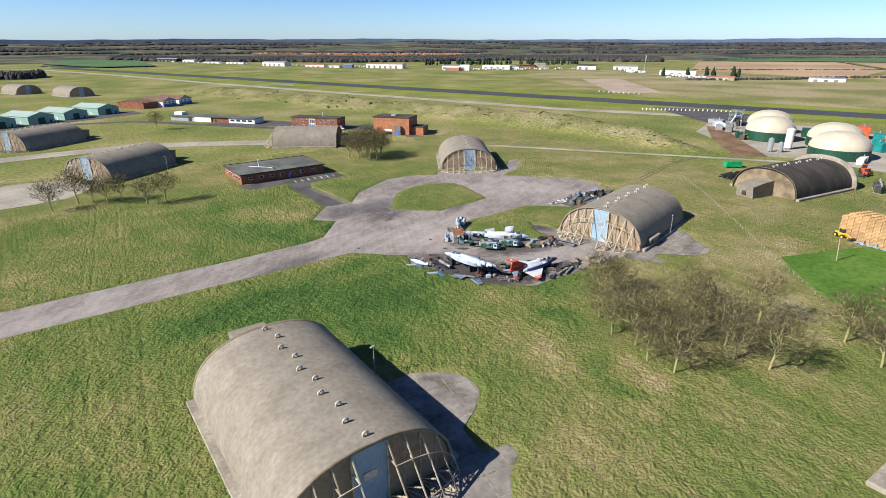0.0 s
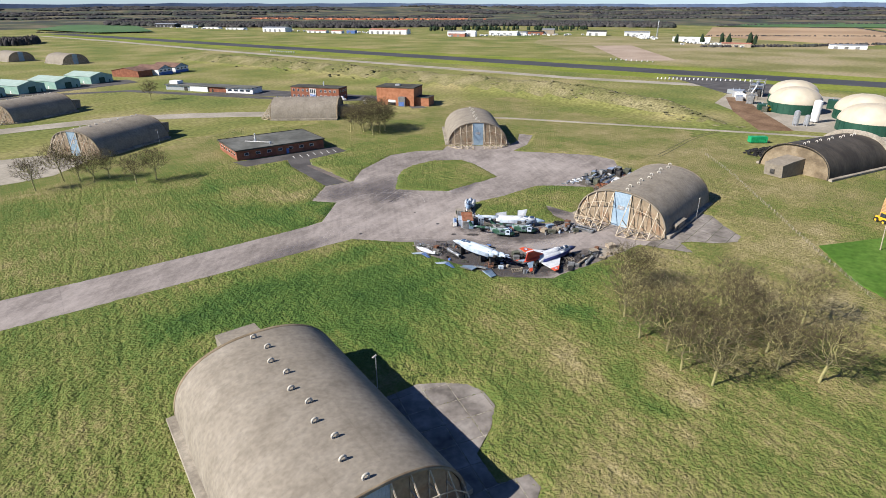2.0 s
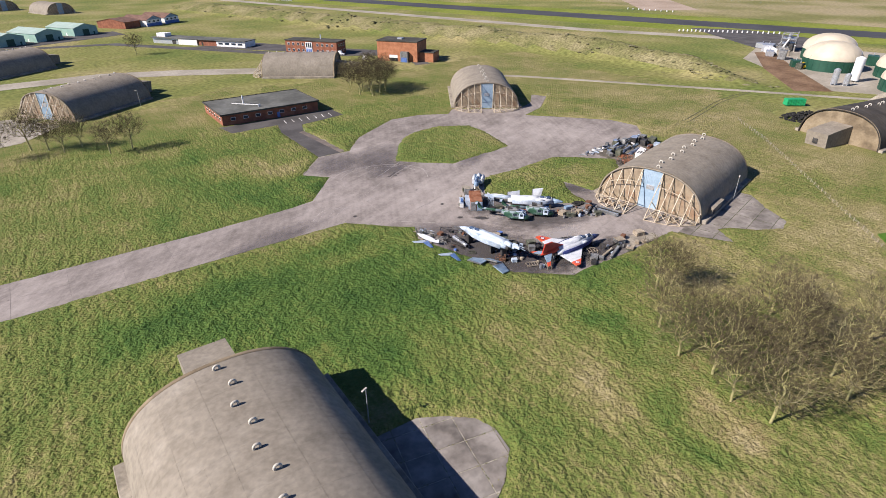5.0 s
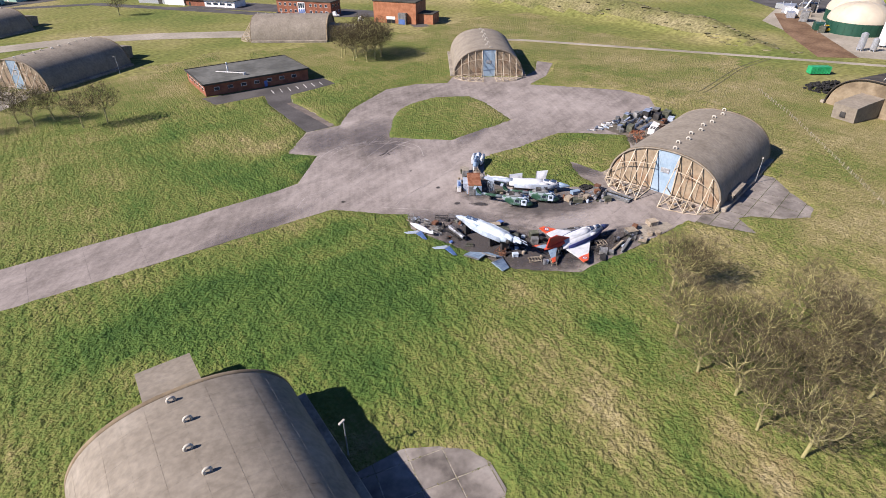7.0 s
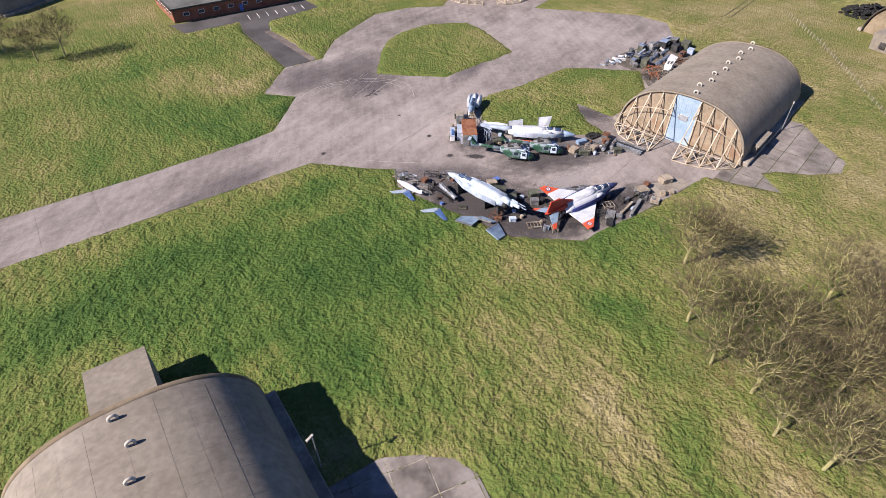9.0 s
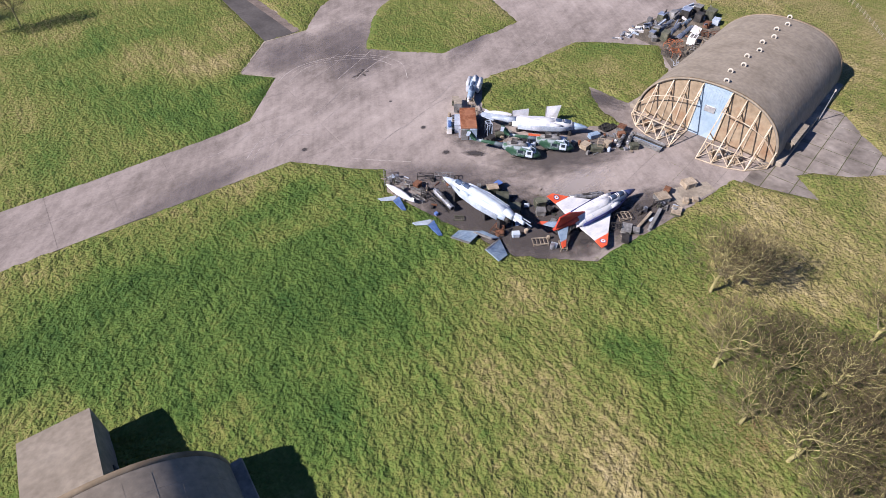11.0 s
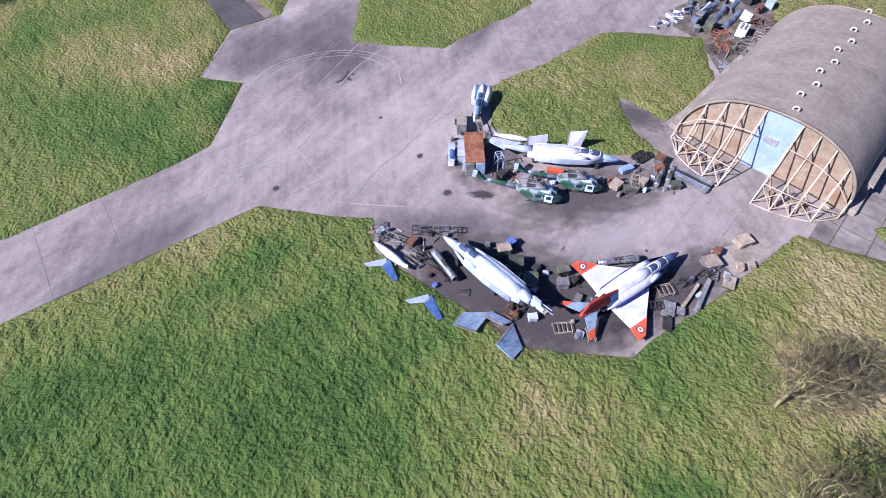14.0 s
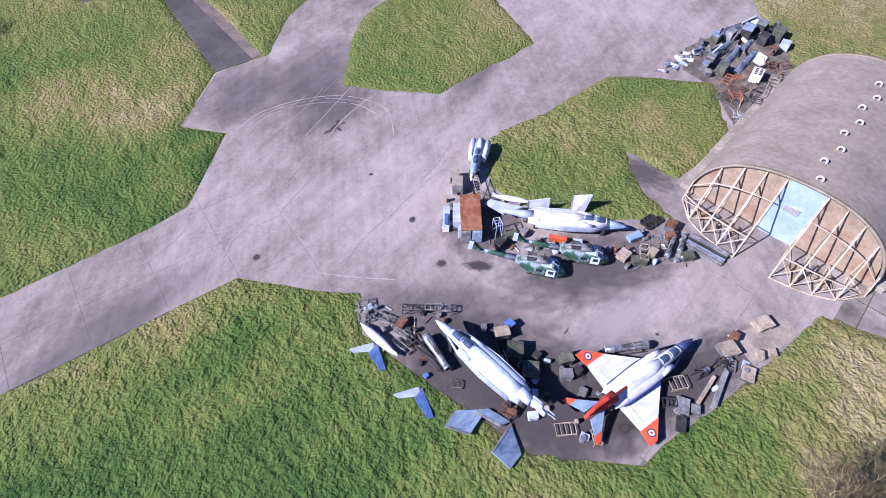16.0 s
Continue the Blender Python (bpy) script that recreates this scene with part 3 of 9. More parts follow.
def build_ground():
    xs = axis_steps([(-5200, 500), (-1200, 100), (-200, 20), (-60, 0.9), (-30, 0.6), (-14, 0.42), (-4, 0.33), (128, 0.7), (195, 5), (460, 20), (1000, 80), (2000, 220), (5200, 1)])
    ys = axis_steps([(-2500, 400), (-500, 60), (-20, 1.6), (0, 0.7), (14, 0.45), (28, 0.33), (146, 0.7), (222, 4), (800, 30), (1500, 80), (2600, 220), (5400, 1)])
    X, Y = np.meshgrid(xs, ys)
    near = np.clip(1 - np.maximum(np.maximum(-60 - X, X - 195), np.maximum(-20 - Y, Y - 222)) / 12, 0, 1)
    pave = np.minimum(np.maximum(edge_gap(X, Y, APRON), -np.minimum(edge_gap(X, Y, ISLAND), edge_gap(X, Y, LAWN))), np.minimum(edge_gap(X, Y, STAND), edge_gap(X, Y, SLIP)))
    ragged = pave + 0.5 * (wave_noise(X, Y, 1.1, 3) - 0.5) + 0.5 * (wave_noise(X, Y, 3.1, 4) - 0.5)
    grow = np.clip(ragged / 0.7 + 0.5, 0, 1)
    tuft = 0.34 * wave_noise(X, Y, 0.78, 5) + 0.14 * np.random.RandomState(5).rand(*X.shape) + 0.12 * wave_noise(X - 0.7 * Y, Y + 0.7 * X, 1.3, 2) + 0.03
    # wheel ruts across the field, in pairs
    for rx, ry, way, gaps in RUTS:
        c, d = math.cos(radians(way)), math.sin(radians(way))
        across = -(X - rx) * d + (Y - ry) * c + 1.6 * (wave_noise(X, Y, 19, 31) - 0.5)
        for g in gaps:
            tuft = tuft * (1 - 0.4 * np.exp(-((across - g) / 0.20) ** 2))
    fade = np.clip(pave / 1.5, 0.25, 1)
    Z = near * (grow * (0.02 + tuft * fade) - (1 - grow) * 0.18) - (1 - near) * 0.02
    Z += bank_height(X, Y)
    # rolling country that rises slowly to the skyline
    far = np.hypot(X, Y)
    up = np.clip((far - 2200) / 2600, 0, 1)
    Z += up * up * (34 + 22 * wave_noise(X, Y, 900, 21)) + np.clip((far - 1500) / 800, 0, 1) * np.clip((Y - 1100) / 500, 0, 1) * 5 * wave_noise(X, Y, 420, 22)
    GRID.update(xs=xs, ys=ys, z=Z)
    n, m = len(xs), len(ys)
    faces = [(j * n + i, j * n + i + 1, (j + 1) * n + i + 1, (j + 1) * n + i) for j in range(m - 1) for i in range(n - 1)]
    ob = mesh_arrays("ground", np.stack([X.ravel(), Y.ravel(), Z.ravel()], 1).tolist(), faces, GRASS)
    ob.data.polygons.foreach_set("use_smooth", [True] * len(faces))
    lush = ob.data.attributes.new("lush", "FLOAT", "POINT")
    lush.data.foreach_set("value", lushness(X, Y).ravel())
    ob.data.materials.append(FAR_GRASS)
    flat = (X[:-1, :-1] > 238 + 30 * wave_noise(X[:-1, :-1], Y[:-1, :-1], 9, 42)) | (Y[:-1, :-1] > 262 + 30 * wave_noise(X[:-1, :-1], Y[:-1, :-1], 9, 43)) | (X[:-1, :-1] < -60) | (Y[:-1, :-1] < -20)
    ob.data.materials.append(FAR_LAND)
    wild = far[:-1, :-1] > 1750 + 350 * wave_noise(X[:-1, :-1], Y[:-1, :-1], 300, 41)
    ob.data.materials.append(BANK)
    raised = bank_height(X, Y)[:-1, :-1] > 1.2
    ob.data.polygons.foreach_set("material_index", np.where(raised, 3, np.where(wild, 2, flat)).ravel().astype(int))
    tagged(ob, "rough tussocky winter grass in green and straw patches", "grass", kind="structure")


build_ground()


def sheet(name, outline, mat, label, category, z=0.06, kind="structure"):
    bm = bmesh.new()
    prism(bm, outline, z - 0.3, z)
    return tagged(link_mesh(name, bm, mat), label, category, kind=kind)


def strip(points, width):
    """The outline of a band of constant width along a line of points."""
    left, right = [], []
    for i, p in enumerate(points):
        a, b = Vector(points[max(0, i - 1)]), Vector(points[min(len(points) - 1, i + 1)])
        d = (b - a).normalized()
        nrm = Vector((-d.y, d.x)) * width / 2
        left.append(tuple(Vector(p) + nrm)), right.append(tuple(Vector(p) - nrm))
    return left + right[::-1]


RW = Vector((-0.314, 0.949))


def along(c, s):
    return tuple(Vector(c) + RW * s)


sheet("dry_meadow", [(600, 120), (560, 330), (585, 470), (700, 700), (860, 830), (1060, 690), (1090, 520), (1000, 330), (900, 200), (820, 60)], DRY_MEADOW, "pale dry grassland beyond the runway", "grass", 0.03)
sheet("runway_verge", strip([along((543, 146), -900), along((543, 146), 0), along((543, 146), 2300)], 110), VERGE, "bright mown grass beside the runway", "grass", 0.045)
sheet("runway", strip([along((543, 146), -900), along((543, 146), 0), along((543, 146), 2300)], 40), RUNWAY, "dark asphalt runway across the airfield", "runway", 0.10)
sheet("taxiway", strip([(445, 205), (380, 330), (290, 615), (220, 846), (132, 1180), (40, 1470)], 15), GRAVEL, "pale concrete perimeter track beside the runway", "taxiway", 0.07)
sheet("old_runway", [(721, 593), (775, 560), (600, 372), (548, 402)], PINK_GRAVEL, "disused pinkish gravel strip beyond the runway", "track", 0.07)
sheet("access_track", strip([(196, 246), (214, 226), (240, 190), (268, 151), (297, 109), (330, 60)], 3.2), GRAVEL, "pale narrow concrete track through the grass", "track", 0.16)
sheet("shelter_taxiway", [(-90, 238), (-7, 243), (4, 246), (16, 262), (2, 283), (-12, 284), (-90, 270)], GRAVEL, "pale concrete taxiway before an aircraft shelter", "taxiway", 0.05)
sheet("link_road", strip([(-60, 345), (0, 352), (40, 353), (72, 341), (100, 326), (112, 318)], 15), GRAVEL, "pale concrete road between the shelters", "road", 0.05)
sheet("camp_road", strip([(-60, 470), (10, 482), (60, 470), (110, 405), (150, 352), (200, 320), (190, 285)], 9), ASPHALT, "grey asphalt camp road between buildings", "road", 0.05)
sheet("camp_yard", [(100, 425), (128, 392), (146, 372), (180, 325), (196, 340), (172, 372), (150, 405), (135, 430)], ASPHALT, "grey asphalt yard before the brick offices", "yard", 0.055)
sheet("shed_yard", [(-60, 478), (10, 488), (75, 520), (70, 545), (-60, 515)], ASPHALT, "grey asphalt yard round the green sheds", "yard", 0.05)
sheet("plant_yard", [(300, 128), (312, 108), (306, 60), (420, 40), (440, 150), (425, 215), (395, 205), (352, 190)], GRAVEL, "pale gravel yard round the gas plant", "yard", 0.05)
sheet("plant_earth", [(290, 133), (302, 122), (345, 158), (388, 190), (380, 198), (332, 168)], EARTH, "bare brown earth at the foot of the bank", "earth", 0.08)
sheet("taxiway_apron", [(456, 291), (480, 255), (470, 190), (402, 182), (396, 205), (425, 246)], ASPHALT, "worn grey apron beside the runway", "apron", 0.075)
sheet("lush_field", [(157, 54.5), (190, 41), (210, 0), (160, -30), (130, 18), (141.7, 41)], LUSH, "bright green mown grass beyond the fence", "grass", 0.62)
sheet("ploughed_field", [(1124, 640), (1620, 900), (1900, 640), (1440, 385), (1060, 330)], PLOUGH, "pale brown ploughed field beyond the airfield", "field", 0.4)
sheet("ploughed_field", [(1080, 310), (1450, 372), (1900, 600), (2100, 200), (1300, 60)], PLOUGH, "pale brown ploughed field beyond the airfield", "field", 0.4)
sheet("crop_field", [(1700, 930), (2050, 1000), (2500, 700), (2100, 420), (1930, 640)], CROP, "green winter crop field near the horizon", "field", 1.4)
sheet("crop_field", [(150, 1500), (260, 1500), (300, 2000), (130, 2150), (40, 1800)], CROP, "green winter crop field near the horizon", "field", 3.0)
for off in (0, 1.9):
    sheet("wheel_track", strip([(190, 135.6 - off), (199, 133.9 - off), (207, 134.0 - off), (222, 137.6 - off), (241, 142.4 - off), (256, 144.2 - off), (271, 145.0 - off)], 0.45), RUT, "dark wheel rut pressed through the grass", "track", 0.05)


# ---- hardened aircraft shelters ----
HALF, TALL, SQ = 13.0, 10.15, 2.3


def arch(s, half=HALF, tall=TALL):
    """Point of the arch for s from 0 (one foot) to 1 (the other)."""
    a = math.pi * s
    c, d = math.cos(a), math.sin(a)
    return half * math.copysign(abs(c) ** (2 / SQ), c), tall * abs(d) ** (2 / SQ)


def arch_height(v):
    return TALL * max(0.0, 1 - abs(v / HALF) ** SQ) ** (1 / SQ)


def shell_mesh(length, steps=40):
    bm = bmesh.new()
    rings = []
    for k, u in enumerate([0, 0.02] + [length * i / 12 for i in range(1, 12)] + [length - 0.02, length]):
        inner = k in (0, 14)
        rings.append([bm.verts.new((u, *arch(i / steps, HALF, TALL))) for i in range(steps + 1)])
    inn = [[bm.verts.new((u, *arch(i / steps, HALF - 0.35, TALL - 0.35))) for i in range(steps + 1)] for u in (0.0, length)]
    rows = [inn[0]] + rings + [inn[1]]
    for p, q in zip(rows, rows[1:]):
        for i in range(steps):
            f = bm.faces.new((p[i], p[i + 1], q[i + 1], q[i]))
            f.smooth = True
    for i in range(steps):
        bm.faces.new((inn[0][i + 1], inn[0][i], inn[1][i], inn[1][i + 1]))
    bmesh.ops.recalc_face_normals(bm, faces=bm.faces)
    return bm


def arch_panel(bm, u, thick, v0, v1, inset, steps=14):
    """A vertical wall under the arch from v0 to v1."""
    pts = [(v0 + (v1 - v0) * i / steps) for i in range(steps + 1)]
    k = (HALF - inset) / HALF
    top = [(v, max(0.05, arch_height(v / k) - inset)) for v in pts]
    for uu, flip in ((u, False), (u + thick, True)):
        lo, hi = [bm.verts.new((uu, v, 0)) for v, _ in top], [bm.verts.new((uu, v, z)) for v, z in top]
        for i in range(steps):
            q = (lo[i], lo[i + 1], hi[i + 1], hi[i])
            bm.faces.new(q if flip else q[::-1])
    bmesh.ops.recalc_face_normals(bm, faces=bm.faces)


def vent_mesh():
    """A bent ventilator cowl: a horseshoe of pipe lying on the ridge."""
    bm = bmesh.new()
    rings = []
    for i in range(11):
        a = math.pi * (-0.30 + 1.5 * i / 10)
        c = Vector((0.38 * math.cos(a), 0.0, 0.38 * math.sin(a) + 0.34))
        out = Vector((math.cos(a), 0, math.sin(a)))
        rings.append([bm.verts.new(c + 0.15 * (math.cos(b) * out + math.sin(b) * Vector((0, 1, 0)))) for b in [2 * math.pi * j / 8 for j in range(8)]])
    for p, q in zip(rings, rings[1:]):
        for j in range(8):
            bm.faces.new((p[j], p[(j + 1) % 8], q[(j + 1) % 8], q[j])).smooth = True
    bm.faces.new(rings[0]), bm.faces.new(rings[-1])
    bmesh.ops.recalc_face_normals(bm, faces=bm.faces)
    return bm


def shelter(m, length=37.5, label="", front=True, detail=2, blue=2.5, porch=True, side_box=0, dark_shell=False):
    t = thing("aircraft_shelter", m, label, "aircraft shelter", "hardened aircraft shelters")
    part("shell", shell_mesh(length), DARK_SHELL if dark_shell else SHELL, t)
    for side in (-1, 1):
        bm = bmesh.new()
        box(bm, 0.3, length - 0.2, side * (HALF + 0.5) - 0.75, side * (HALF + 0.5) + 0.75, -0.3, 0.8, bevel=0.1)
        part("footing", bm, FOOTING, t)
    # raised construction joints round the shell
    for k in range(1, 12):
        u = length * k / 12
        bm = bmesh.new()
        a = [[bm.verts.new((u + d, *[c * (1 + e) for c in arch(i / 40)])) for i in range(1, 40)] for d, e in ((-0.06, 0.0), (-0.05, 0.0009), (0.05, 0.0009), (0.06, 0.0))]
        for p, q in zip(a, a[1:]):
            for i in range(38):
                bm.faces.new((p[i], p[i + 1], q[i + 1], q[i])).smooth = True
        if detail > 1:
            part("shell_joint", bm, SHELL, t)
        else:
            bm.free()
    for u0, u1 in ((0.0, 0.28), (length - 0.6, length)):
        bm = bmesh.new()
        a = [[bm.verts.new((u, *[c * (1 + e) for c in arch(i / 40)])) for i in range(41)] for u, e in ((u0 - 0.02, 0.0), (u0 - 0.02, 0.003), (u1, 0.003), (u1 + 0.02, 0.0))]
        for p, q in zip(a, a[1:]):
            for i in range(40):
                bm.faces.new((p[i], p[i + 1], q[i + 1], q[i])).smooth = True
        part("rim_band", bm, END_WALL, t, "paler concrete rim")
    if detail > 1:
        for k in range(2, 15):
            (y0, z0), (y1, z1) = arch(k / 16 - 0.0006), arch(k / 16 + 0.0006)
            bm = bmesh.new()
            plate(bm, [(1.0, y0 * 1.0004, z0 * 1.0004), (length - 1.4, y0 * 1.0004, z0 * 1.0004), (length - 1.4, y1 * 1.0004, z1 * 1.0004), (1.0, y1 * 1.0004, z1 * 1.0004)], 0.006)
            part("shutter_line", bm, SHELL, t)
    first = None
    for k in range(10 if detail else 0):
        v = 0.42 if k % 2 else -0.42
        if first is None:
            first = part("ventilator", vent_mesh(), VENT, t)
            ob = first
        else:
            ob = new("ventilator", first.data)
            ob.parent = t
        ob.location = (1.75 + 3.72 * k, v, arch_height(v) - 0.12)
        ob.rotation_euler = (0, 0, radians(90))
    # rear wall and exhaust housing
    bm = bmesh.new()
    arch_panel(bm, length - 1.2, 0.6, -HALF + 0.4, HALF - 0.4, 0.36, 28)
    part("rear_wall", bm, END_WALL, t, "buff rendered rear wall")
    if porch:
        bm = bmesh.new()
        outline = [(length - 1.0, 0), (length + 11.0, 0), (length + 11.9, 4.5), (length + 6.8, 5.2), (length - 1.0, 5.9)]
        lo = [bm.verts.new((u, -3.4, z)) for u, z in outline]
        hi = [bm.verts.new((u, 3.4, z)) for u, z in outline]
        bm.faces.new(lo), bm.faces.new(hi[::-1])
        for i in range(5):
            bm.faces.new((lo[i], hi[i], hi[(i + 1) % 5], lo[(i + 1) % 5]))
        bmesh.ops.recalc_face_normals(bm, faces=bm.faces)
        ph = part("exhaust_housing", bm, SHELL, t, "squat concrete exhaust housing")
        bm = bmesh.new()
        box(bm, length + 11.2, length + 11.6, -1.0, 0.6, 1.0, 2.6, bevel=0.03)
        part("exhaust_hatch", bm, SCRAP_DARK, ph)
        bm = bmesh.new()
        box(bm, length + 4.0, length + 5.6, -3.52, -3.37, 0.1, 2.3, bevel=0.02)
        part("side_door", bm, SCRAP_DARK, ph)
    if front:
        for side in (-1, 1):
            bm = bmesh.new()
            e0, e1 = (blue, HALF - 0.42) if side > 0 else (-HALF + 0.42, -blue)
            arch_panel(bm, 0.35, 0.25, e0, e1, 0.38, 16)
            leaf = part("door_leaf", bm, LEAF_PANEL, t, "buff steel shelter door leaf with slanted girders")
            posts = [blue + (HALF - 0.35 - blue) * k / 4 for k in range(5)]
            for v in posts:
                h = max(0.9, arch_height(v) - 0.4)
                bm = bmesh.new()
                bar(bm, (0.25, side * v, h), (-0.74 * h, side * v, 0.15), 0.165, 0.165)
                part("girder", bm, GIRDER, leaf)
                if detail:
                    bm = bmesh.new()
                    box(bm, 0.2, 0.34, side * v - 0.09, side * v + 0.09, 0, h)
                    part("wall_post", bm, SCRAP_WOOD, leaf)
                    bm = bmesh.new()
                    bar(bm, (0.25, side * v, 0.12), (-0.74 * h, side * v, 0.12), 0.2, 0.2)
                    part("sill_beam", bm, GIRDER, leaf)
                    if h > 4:
                        bm = bmesh.new()
                        bar(bm, (0.25, side * v, 0.72 * h), (-0.74 * h * 0.28, side * v, 0.72 * h), 0.16, 0.16)
                        part("prop", bm, GIRDER, leaf)
                        bm = bmesh.new()
                        bar(bm, (0.25, side * v, 0.3), (-0.74 * h * 0.6, side * v, 0.4 * h), 0.16, 0.16)
                        part("prop", bm, GIRDER, leaf)
            for v, w in zip(posts, posts[1:]):
                hv, hw = max(0.9, arch_height(v) - 0.4), max(0.9, arch_height(w) - 0.4)
                bm = bmesh.new()
                bar(bm, (-0.74 * hv, side * v, 0.15), (-0.74 * hw, side * w, 0.15), 0.145, 0.145)
                part("ground_beam", bm, GIRDER, leaf)
                bm = bmesh.new()
                bar(bm, (-0.74 * hv * 0.28, side * v, 0.72 * hv), (-0.74 * hw * 0.28, side * w, 0.72 * hw), 0.12, 0.12)
                part("rail", bm, GIRDER, leaf)
                bm = bmesh.new()
                bar(bm, (-0.74 * hv * 0.73, side * v, 0.27 * hv), (-0.74 * hw * 0.73, side * w, 0.27 * hw), 0.12, 0.12)
                part("rail", bm, GIRDER, leaf)
                if detail:
                    bm = bmesh.new()
                    bar(bm, (-0.74 * hv * 0.97, side * v, 0.03 * hv), (-0.74 * hw * 0.75, side * w, 0.25 * hw), 0.10, 0.10)
                    part("brace", bm, GIRDER, leaf)
                    bm = bmesh.new()
                    bar(bm, (-0.74 * hv * 0.75, side * v, 0.25 * hv), (-0.74 * hw * 0.97, side * w, 0.03 * hw), 0.10, 0.10)
                    part("brace", bm, GIRDER, leaf)
                    bm = bmesh.new()
                    bar(bm, (0.2, side * v, 0.1), (-0.74 * hw * 0.95, side * w, 0.1), 0.14, 0.14)
                    part("brace", bm, GIRDER, leaf)
            # concrete ballast blocks stacked between the girders
            if detail > 1:
                rnd = random.Random(int(side * 7 + m.translation.x))
                for k in range(11):
                    v = blue + 0.8 + rnd.random() * (HALF - 3.6 - blue)
                    d = 0.74 * (arch_height(v) - 0.75)
                    bm = bmesh.new()
                    q = pose(-0.25 * d - rnd.random() * 0.5 * d, side * v, 0.02, 0, 0, rnd.uniform(-35, 35))
                    box(bm, -rnd.uniform(0.3, 0.7), rnd.uniform(0.3, 0.6), -0.35, 0.35, 0, rnd.uniform(0.4, 0.9), q, 0.06)
                    part("ballast_block", bm, rnd.choice((FOOTING, LEAF_PANEL, SCRAP_GREY)), leaf)
        bm = bmesh.new()
        arch_panel(bm, 0.2, 0.25, -blue, blue, 0.38, 6)
        centre = part("centre_door", bm, BLUE_DOOR, t, "pale blue corrugated centre door")
        if detail:
            for k in range(12):
                v = -blue + 0.2 + (2 * blue - 0.4) * k / 11
                bm = bmesh.new()
                box(bm, 0.165, 0.2, v - 0.07, v + 0.07, 5.2, arch_height(v) - 0.6)
                part("rib", bm, BLUE_DOOR, centre)
            bm = bmesh.new()
            box(bm, 0.05, 0.2, -0.9, 1.0, 4.9, 6.0, bevel=0.02)
            part("sign_board", bm, STEEL, centre)
            for v in (-blue, blue):
                bm = bmesh.new()
                box(bm, 0.02, 0.3, v - 0.12, v + 0.12, 0, arch_height(v) - 0.5)
                part("door_post", bm, GIRDER, centre)
    if dark_shell:
        bm = bmesh.new()
        rows = [[bm.verts.new((u, *arch(i / 40, HALF + d, TALL + d))) for i in range(41)] for u, d in ((-0.9, 0.02), (-0.9, 1.5), (-0.1, 1.6), (0.15, 1.4), (0.15, 0.02))]
        for p, q in zip(rows, rows[1:]):
            for i in range(40):
                bm.faces.new((p[i], p[i + 1], q[i + 1], q[i]))
        bmesh.ops.recalc_face_normals(bm, faces=bm.faces)
        part("end_ring", bm, FOOTING, t, "pale concrete ring round the door end")
    if side_box:
        bm = bmesh.new()
        y0 = -HALF - 0.9
        box(bm, side_box + 0.3, side_box + 7.2, y0, -HALF + 3.0, -0.1, 2.25, bevel=0.05)
        sb = part("side_entrance", bm, SHELL, t, "low concrete side entrance")
        bm = bmesh.new()
        prism(bm, [(side_box, y0 - 0.25), (side_box + 7.6, y0 - 0.25), (side_box + 8.0, -HALF + 1.2), (side_box + 2.0, -HALF + 1.2)], 2.25, 2.5)
        part("roof_slab", bm, FOOTING, sb, "pale flat roof slab")
        bm = bmesh.new()
        box(bm, side_box + 1.2, side_box + 2.3, y0 - 0.06, y0 + 0.02, 0, 2.05)
        part("door", bm, SCRAP_DARK, sb)
    return t


shelter(pose(24.2, 47.5, 0, 0, 0, 90), 37.0, "weathered concrete aircraft shelter with ventilators along its ridge and shaded doors", detail=2)
shelter(pose(128.1, 93.85, 0, 0, 0, 12.5), 35.8, "concrete aircraft shelter with buff girdered doors beside the scrapped jets", detail=2, side_box=4.5)
shelter(pose(157.3, 190.6, 0, 0, 0, 56), 38.0, "concrete aircraft shelter with shut girdered doors at the loop's end", detail=1)
shelter(pose(262, 84, 0, 0, 0, 171), 38.0, "dark aircraft shelter with buff rear wall beside the gas plant", detail=1, dark_shell=True)
shelter(pose(13.2, 274.5, 0, 0, 0, 38), 38.0, "concrete aircraft shelter with girdered doors behind bare trees", detail=1)
shelter(pose(111.5, 311.7, 0, 0, 0, -34), 36.0, "concrete aircraft shelter standing side-on before brick offices", detail=1)
shelter(pose(-15, 381, 0, 0, 0, 38), 38.0, "concrete aircraft shelter near the green sheds", detail=1)
shelter(pose(48, 728, 0, 0, 0, 112), 38.0, "distant dark aircraft shelter in the grass", detail=0)
shelter(pose(2, 800, 0, 0, 0, 112), 38.0, "distant dark aircraft shelter in the grass", detail=0)


def lamp_post(x, y, tall, arm, label):
    t = thing("lamp_post", pose(x, y, 0, 0, 0, arm), label, "lamp post")
    bm = bmesh.new()
    tube(bm, (0, 0, -0.1), (0, 0, tall), 0.10, 0.06, 8)
    part("pole", bm, STEEL, t)
    bm = bmesh.new()
    box(bm, -0.15, 0.75, -0.14, 0.14, tall - 0.05, tall + 0.12, bevel=0.03)
    part("lamp_head", bm, VENT, t)


lamp_post(38.9, 72.6, 6.4, 200, "thin grey lamp post beside the near shelter")
lamp_post(150.5, 84.0, 6.4, 200, "thin white lamp post beside the girdered shelter")
lamp_post(45, 276, 6.4, 200, "thin grey lamp post beside a distant shelter")


# ---- buildings ----
def wall_block(t, name, bm_mat, x0, x1, y0, y1, z0, z1, label=""):
    bm = bmesh.new()
    box(bm, x0, x1, y0, y1, z0, z1)
    return part(name, bm, bm_mat, t, label)


